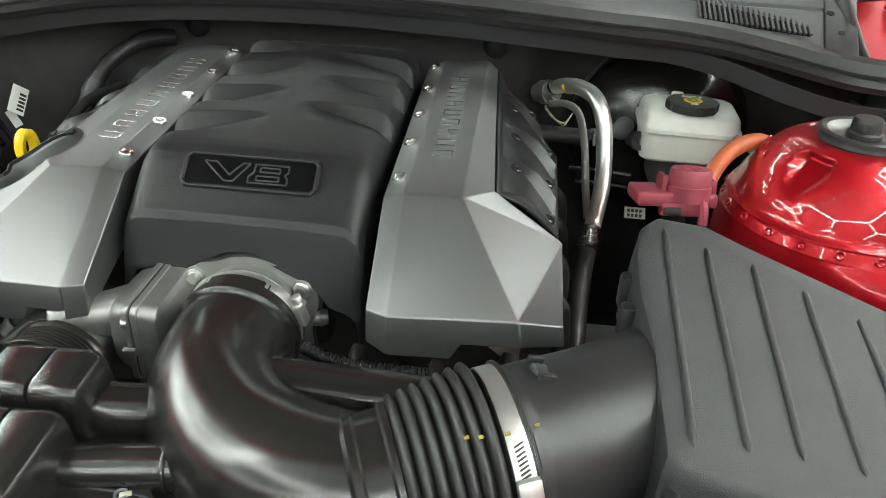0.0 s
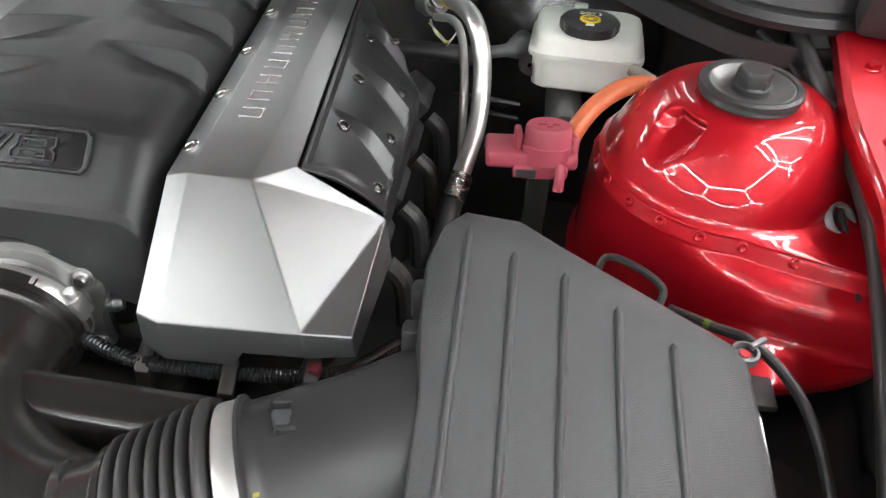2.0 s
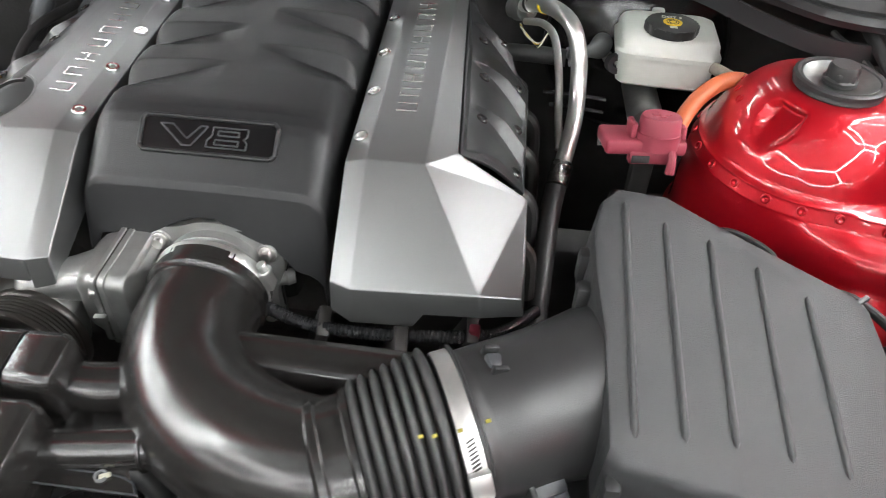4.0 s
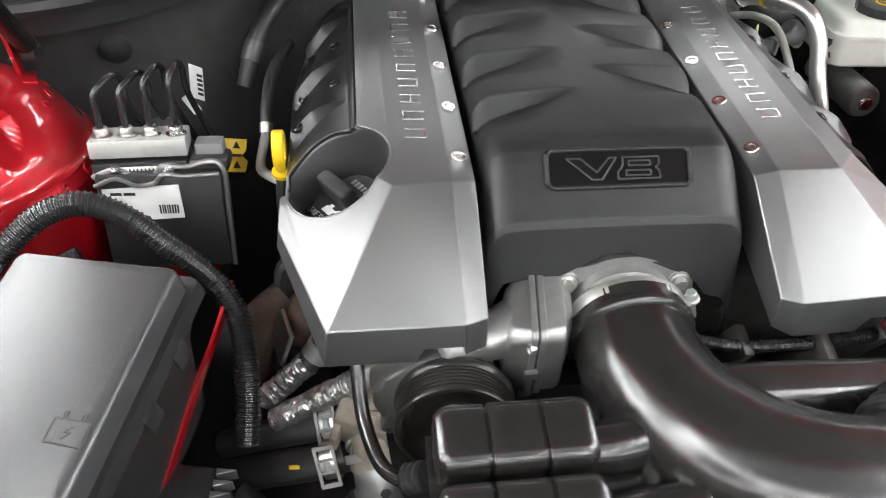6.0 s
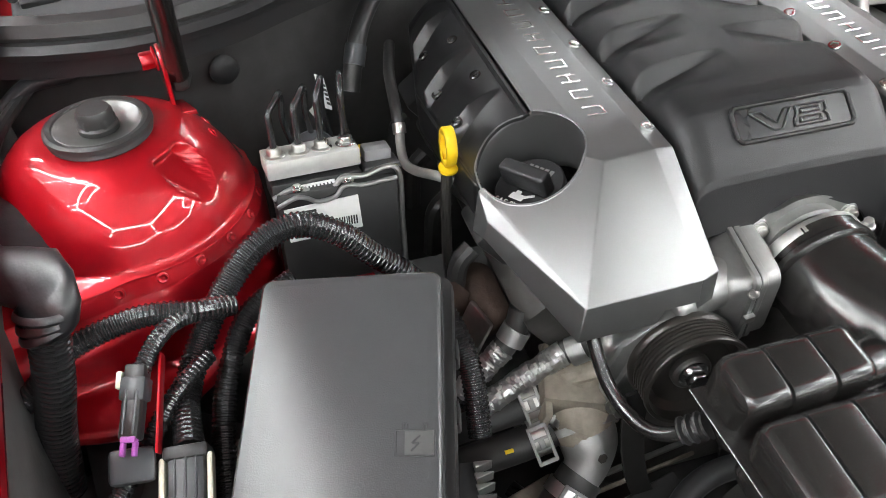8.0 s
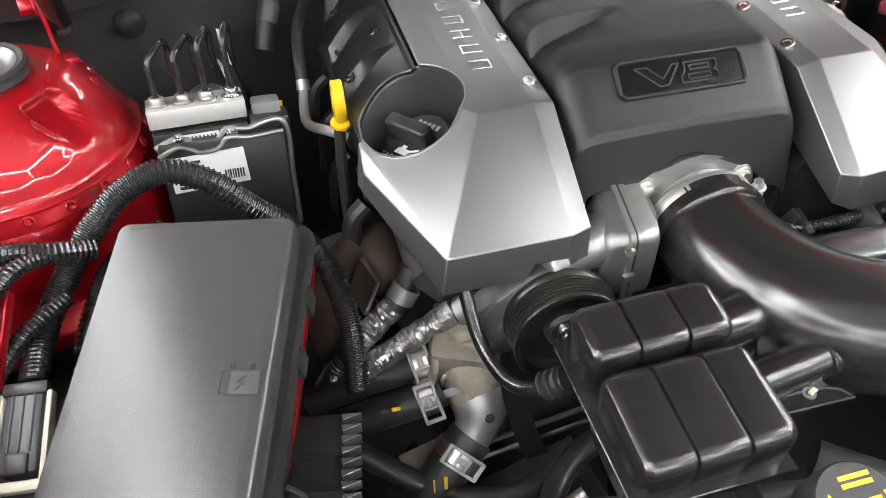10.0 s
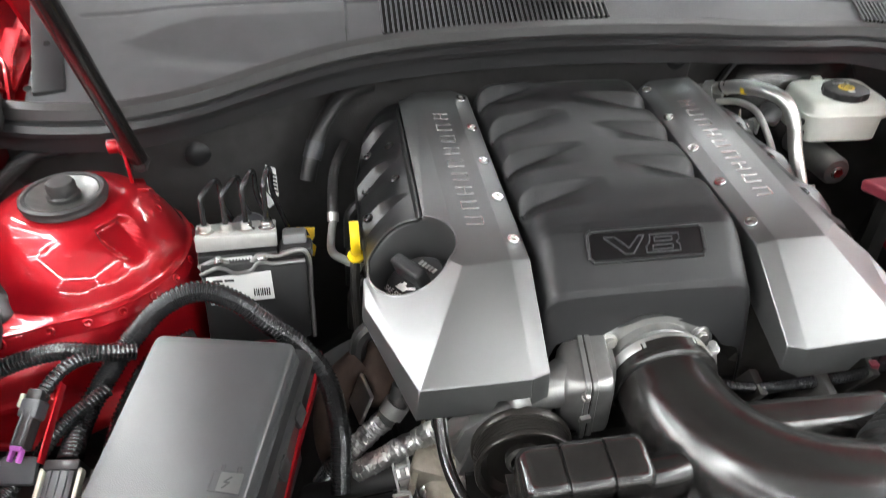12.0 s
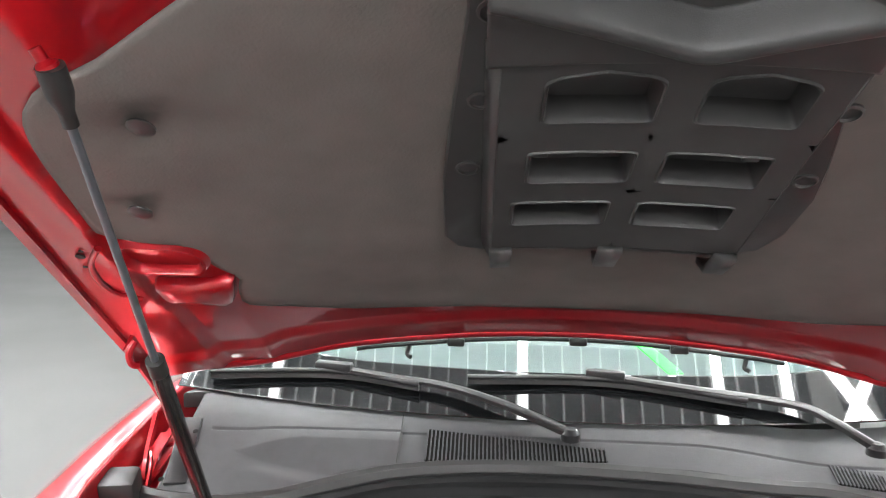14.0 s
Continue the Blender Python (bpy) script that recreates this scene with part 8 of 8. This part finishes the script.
    part("elbow", sweep(bmesh.new(), [(0.326, 0.362, 0.815), (0.348, 0.364, 0.818), (0.366, 0.372, 0.820), (0.374, 0.400, 0.816)], lambda s: 0.0075 + 0.0065 * smooth(0.35, 0.65, s), 20, 18), GREY_FITTING, e, angle=60)
    part("clip", box(bmesh.new(), (0.331, 0.353, 0.814), (0.004, 0.016, 0.020), 0.002), PALE_GREY, e)


brake_reservoir()


def jump_terminal():
    t = thing("jump_terminal", (0.393, 0.12, 0.80), "faded red plastic jump-start terminal cover", "terminal")
    r = pose(0, 0, 0, -12, 0, 6)
    part("base", box(bmesh.new(), (0.3920, 0.1080, 0.8510), (0.080, 0.050, 0.015), 0.004, r, 3), PINK, t)
    part("skirt", box(bmesh.new(), (0.4020, 0.0870, 0.8460), (0.048, 0.012, 0.014), 0.003, r), PINK, t)
    part("window", box(bmesh.new(), (0.3900, 0.0800, 0.8460), (0.018, 0.003, 0.008), 0.001, r), INK, t)
    k = pose(0.406, 0.098, 0.858, -12, 0, 6)
    part("cap", lathe(bmesh.new(), [(0.0215, -0.006), (0.0215, 0.009), (0.0205, 0.010), (0.0200, 0.0235), (0.0185, 0.0262), (0.0, 0.0266)], k, 40), PINK, t)
    bm = bmesh.new()
    box(bm, k @ Vector((0, 0, 0.0268)), (0.018, 0.0055, 0.0012), 0.0004, k.to_3x3().to_4x4(), 1)
    box(bm, k @ Vector((0, 0, 0.0268)), (0.0055, 0.018, 0.0012), 0.0004, k.to_3x3().to_4x4(), 1)
    part("plus_sign", bm, PINK, t)
    part("hinge_wall", box(bmesh.new(), (0.3800, 0.1060, 0.8650), (0.006, 0.024, 0.018), 0.002, r), PINK, t)
    part("rear_wall", box(bmesh.new(), (0.4280, 0.1140, 0.8610), (0.009, 0.032, 0.020), 0.004, r), PINK, t)
    part("pull_tab", sweep(bmesh.new(), [(0.4180, 0.0800, 0.8580), (0.4190, 0.0730, 0.8510), (0.4190, 0.0700, 0.8390)], lambda s: 0.0035 + 0.0015 * s, 10, 10), PINK, t)
    # unseen support, near-black so that it sinks into the shade
    part("stand", box(bmesh.new(), (0.404, 0.130, 0.775), (0.022, 0.020, 0.11), 0.004), SHADE_BLACK, t)
    h = thing("orange_cable", (0.45, 0.15, 0.86), "orange sleeved cable from the terminal", "cable")
    part("sleeve", sweep(bmesh.new(), [(0.424, 0.110, 0.858), (0.431, 0.122, 0.872), (0.446, 0.143, 0.884), (0.466, 0.162, 0.891), (0.488, 0.180, 0.889), (0.52, 0.205, 0.872)], 0.0086, 40, 16), ORANGE, h, angle=60)


jump_terminal()


def coolant_pipe():
    t = thing("refrigerant_pipe", (0.30, 0.28, 0.76), "bright aluminium air-conditioning pipe with a crimped hose", "pipe")
    part("pipe", sweep(bmesh.new(), [(0.262, 0.382, 0.864), (0.282, 0.352, 0.882), (0.303, 0.314, 0.892), (0.321, 0.286, 0.887), (0.332, 0.268, 0.862), (0.336, 0.252, 0.828), (0.335, 0.222, 0.798), (0.325, 0.174, 0.767)], 0.0098, 70, 20), ALU, t, angle=60)
    part("thin_pipe", sweep(bmesh.new(), [(0.268, 0.372, 0.850), (0.290, 0.350, 0.858), (0.305, 0.318, 0.855), (0.314, 0.280, 0.825), (0.318, 0.245, 0.79), (0.322, 0.21, 0.765)], 0.0048, 50, 14), ALU, t, angle=60)
    part("crimp", sweep(bmesh.new(), [(0.3255, 0.176, 0.768), (0.320, 0.152, 0.752)], lambda s: 0.0125 + 0.0008 * math.sin(60 * s), 30, 20), STEEL, t)
    part("hose", sweep(bmesh.new(), [(0.320, 0.152, 0.752), (0.315, 0.12, 0.728), (0.312, 0.06, 0.68), (0.31, -0.02, 0.60)], 0.0118, 30, 16), RUBBER, t)
    part("fitting", lathe(bmesh.new(), [(0.013, -0.016), (0.013, -0.004), (0.016, -0.004), (0.016, 0.008), (0.012, 0.010), (0.012, 0.018)], frame_of((0.262, 0.384, 0.862), (-0.75, 0.55, -0.3)), 24), CAST, t)
    part("hex_nut", hexbolt(bmesh.new(), frame_of((0.272, 0.366, 0.874), (0.3, -0.5, 0.8)), 0.0085, 0.008), CHROME, t)
    part("valve_cap", lathe(bmesh.new(), [(0.006, 0), (0.006, 0.014), (0.0045, 0.016), (0, 0.016)], frame_of((0.282, 0.350, 0.880), (0.6, -0.4, 0.6)), 16), STEEL, t)
    part("yellow_band", sweep(bmesh.new(), [(0.2880, 0.3420, 0.8852), (0.2910, 0.3365, 0.8866)], 0.0102, 2, 18), YELLOW, t)
    for i, ma in enumerate((CREAM, YELLOW, GREY_PLUG, CREAM)):
        part("wire", sweep(bmesh.new(), [(0.262, 0.372 - 0.003 * i, 0.846), (0.272 + 0.004 * i, 0.352, 0.838 - 0.003 * i), (0.288, 0.340 - 0.003 * i, 0.836), (0.298, 0.352, 0.845)], 0.0011, 16, 6), ma, t)


coolant_pipe()


def driver_small():
    t = thing("loose_plug", (0.31, -0.28, 0.765), "grey and cream sensor connector with coloured wires", "connector")
    m = pose(0.305, -0.258, 0.790, 28, 0, 30)
    r = m.to_3x3().to_4x4()
    part("body", box(bmesh.new(), m.translation, (0.026, 0.020, 0.020), 0.003, r), GREY_PLUG, t)
    part("socket", box(bmesh.new(), m @ Vector((0.002, -0.020, -0.002)), (0.022, 0.022, 0.018), 0.002, r), GREY_PLUG, t)
    part("flange", box(bmesh.new(), m @ Vector((-0.014, -0.002, 0.002)), (0.005, 0.030, 0.024), 0.002, r), BLACK_DUCT, t)
    for x in (-0.008, 0.001, 0.010):
        part("contact_block", box(bmesh.new(), m @ Vector((x, -0.034, -0.003)), (0.0075, 0.010, 0.013), 0.0015, r), CREAM, t)
    part("lock", box(bmesh.new(), m @ Vector((-0.0125, -0.036, -0.006)), (0.004, 0.007, 0.006), 0.001, r), PURPLE, t)
    for k, (x, ma) in enumerate(((-0.006, PURPLE), (0.0, YELLOW), (0.005, ORANGE), (0.009, GREY_PLUG))):
        a = m @ Vector((x, -0.038, -0.005))
        part("wire", sweep(bmesh.new(), [a, a + V(-0.004, -0.016, -0.012), a + V(-0.012 - 0.003 * k, -0.030, -0.04)], 0.0013, 12, 6), ma, t)
    part("mount", box(bmesh.new(), m @ Vector((0.0, 0.004, -0.014)), (0.03, 0.03, 0.012), 0.003, r), BLACK_DUCT, t)
    c = thing("bonnet_cable", (0.57, -0.06, 0.79), "black bonnet release cable along the wing", "cable")
    part("cable", sweep(bmesh.new(), [(0.515, -0.020, 0.80), (0.545, -0.040, 0.806), (0.572, -0.060, 0.812), (0.600, -0.105, 0.805), (0.615, -0.165, 0.775), (0.620, -0.25, 0.72)], 0.0042, 50, 10), RUBBER, c)
    part("green_mark", sweep(bmesh.new(), [(0.5395, -0.0365, 0.8052), (0.5435, -0.039, 0.8058)], 0.0044, 1, 10), FADED_GREEN, c)
    part("loop", sweep(bmesh.new(), [(0.456, 0.002, 0.808), (0.463, 0.010, 0.821), (0.484, 0.001, 0.823), (0.506, -0.017, 0.819), (0.504, -0.029, 0.808)], 0.0032, 40, 8), RUBBER, c)
    part("clip_post", lathe(bmesh.new(), [(0.0115, 0.0), (0.0105, 0.003), (0.0070, 0.007), (0.0065, 0.015), (0.0098, 0.019), (0.0102, 0.027), (0.0080, 0.0275), (0.0072, 0.022), (0.0, 0.021)], pose(0.563, -0.070, 0.788), 24), GREY_FITTING, c, "grey clip with a red core")
    part("clip_core", lathe(bmesh.new(), [(0.004, 0.0), (0.004, 0.003), (0.0, 0.003)], pose(0.563, -0.070, 0.810), 12), RED, c)
    part("clip_arm", box(bmesh.new(), (0.573, -0.061, 0.815), (0.016, 0.005, 0.006), 0.002, pose(0, 0, 0, 0, 0, 40)), GREY_FITTING, c)
    part("foot", box(bmesh.new(), (0.573, -0.082, 0.784), (0.035, 0.03, 0.008), 0.003), RUBBER, c)
    g = thing("wing_cable", (0.645, 0.1, 0.88), "black cable lying in the wing gutter", "cable")
    part("cable", sweep(bmesh.new(), [(0.600, 0.42, 1.035), (0.606, 0.34, 0.985), (0.618, 0.28, 0.945), (0.636, 0.20, 0.915), (0.648, 0.12, 0.895), (0.655, 0.02, 0.872), (0.652, -0.08, 0.83), (0.645, -0.2, 0.77)], 0.0075, 50, 12), RUBBER, g)
    part("thin_cable", sweep(bmesh.new(), [(0.60, 0.26, 0.915), (0.63, 0.20, 0.90), (0.644, 0.10, 0.87), (0.65, -0.02, 0.83)], 0.0035, 50, 8), RUBBER, g)
    h = thing("rear_plug", (0.50, 0.27, 0.86), "small brass and black sensor by the tower", "sensor")
    part("body", sweep(bmesh.new(), [(0.492, 0.285, 0.850), (0.515, 0.262, 0.848)], 0.007, 6, 12), DIRTY_CAST, h)


driver_small()


def filler_cap():
    c = thing("coolant_tank", (-0.037, -0.40, 0.70), "black coolant tank cap with yellow warning symbols", "filler cap")
    m = pose(-0.041, -0.380, 0.797, 14, 0, 0)
    part("tank", box(bmesh.new(), (-0.037, -0.405, 0.735), (0.11, 0.09, 0.09), 0.02, None, 3), BLACK_DUCT, c)
    part("disc", lathe(bmesh.new(), [(0.034, -0.03), (0.034, 0.0), (0.032, 0.003), (0.0, 0.003)], m @ Matrix.Diagonal((0.87, 0.87, 1, 1)), 40), BLACK_DUCT, c)
    bm = bmesh.new()
    prism(bm, [(-0.028, -0.008), (-0.006, -0.008), (-0.017, 0.012)], 0.003, 0.0034, m)
    prism(bm, [(0.0, -0.006), (0.016, -0.006), (0.016, 0.004), (0.0, 0.004)], 0.003, 0.0034, m)
    prism(bm, [(0.019, -0.006), (0.028, -0.006), (0.026, 0.006), (0.019, 0.006)], 0.003, 0.0034, m)
    for y in (0.012, 0.017):
        prism(bm, [(-0.006, y), (0.016, y), (0.016, y + 0.003), (-0.006, y + 0.003)], 0.003, 0.0034, m)
    part("warning_print", bm, YELLOW, c)


filler_cap()
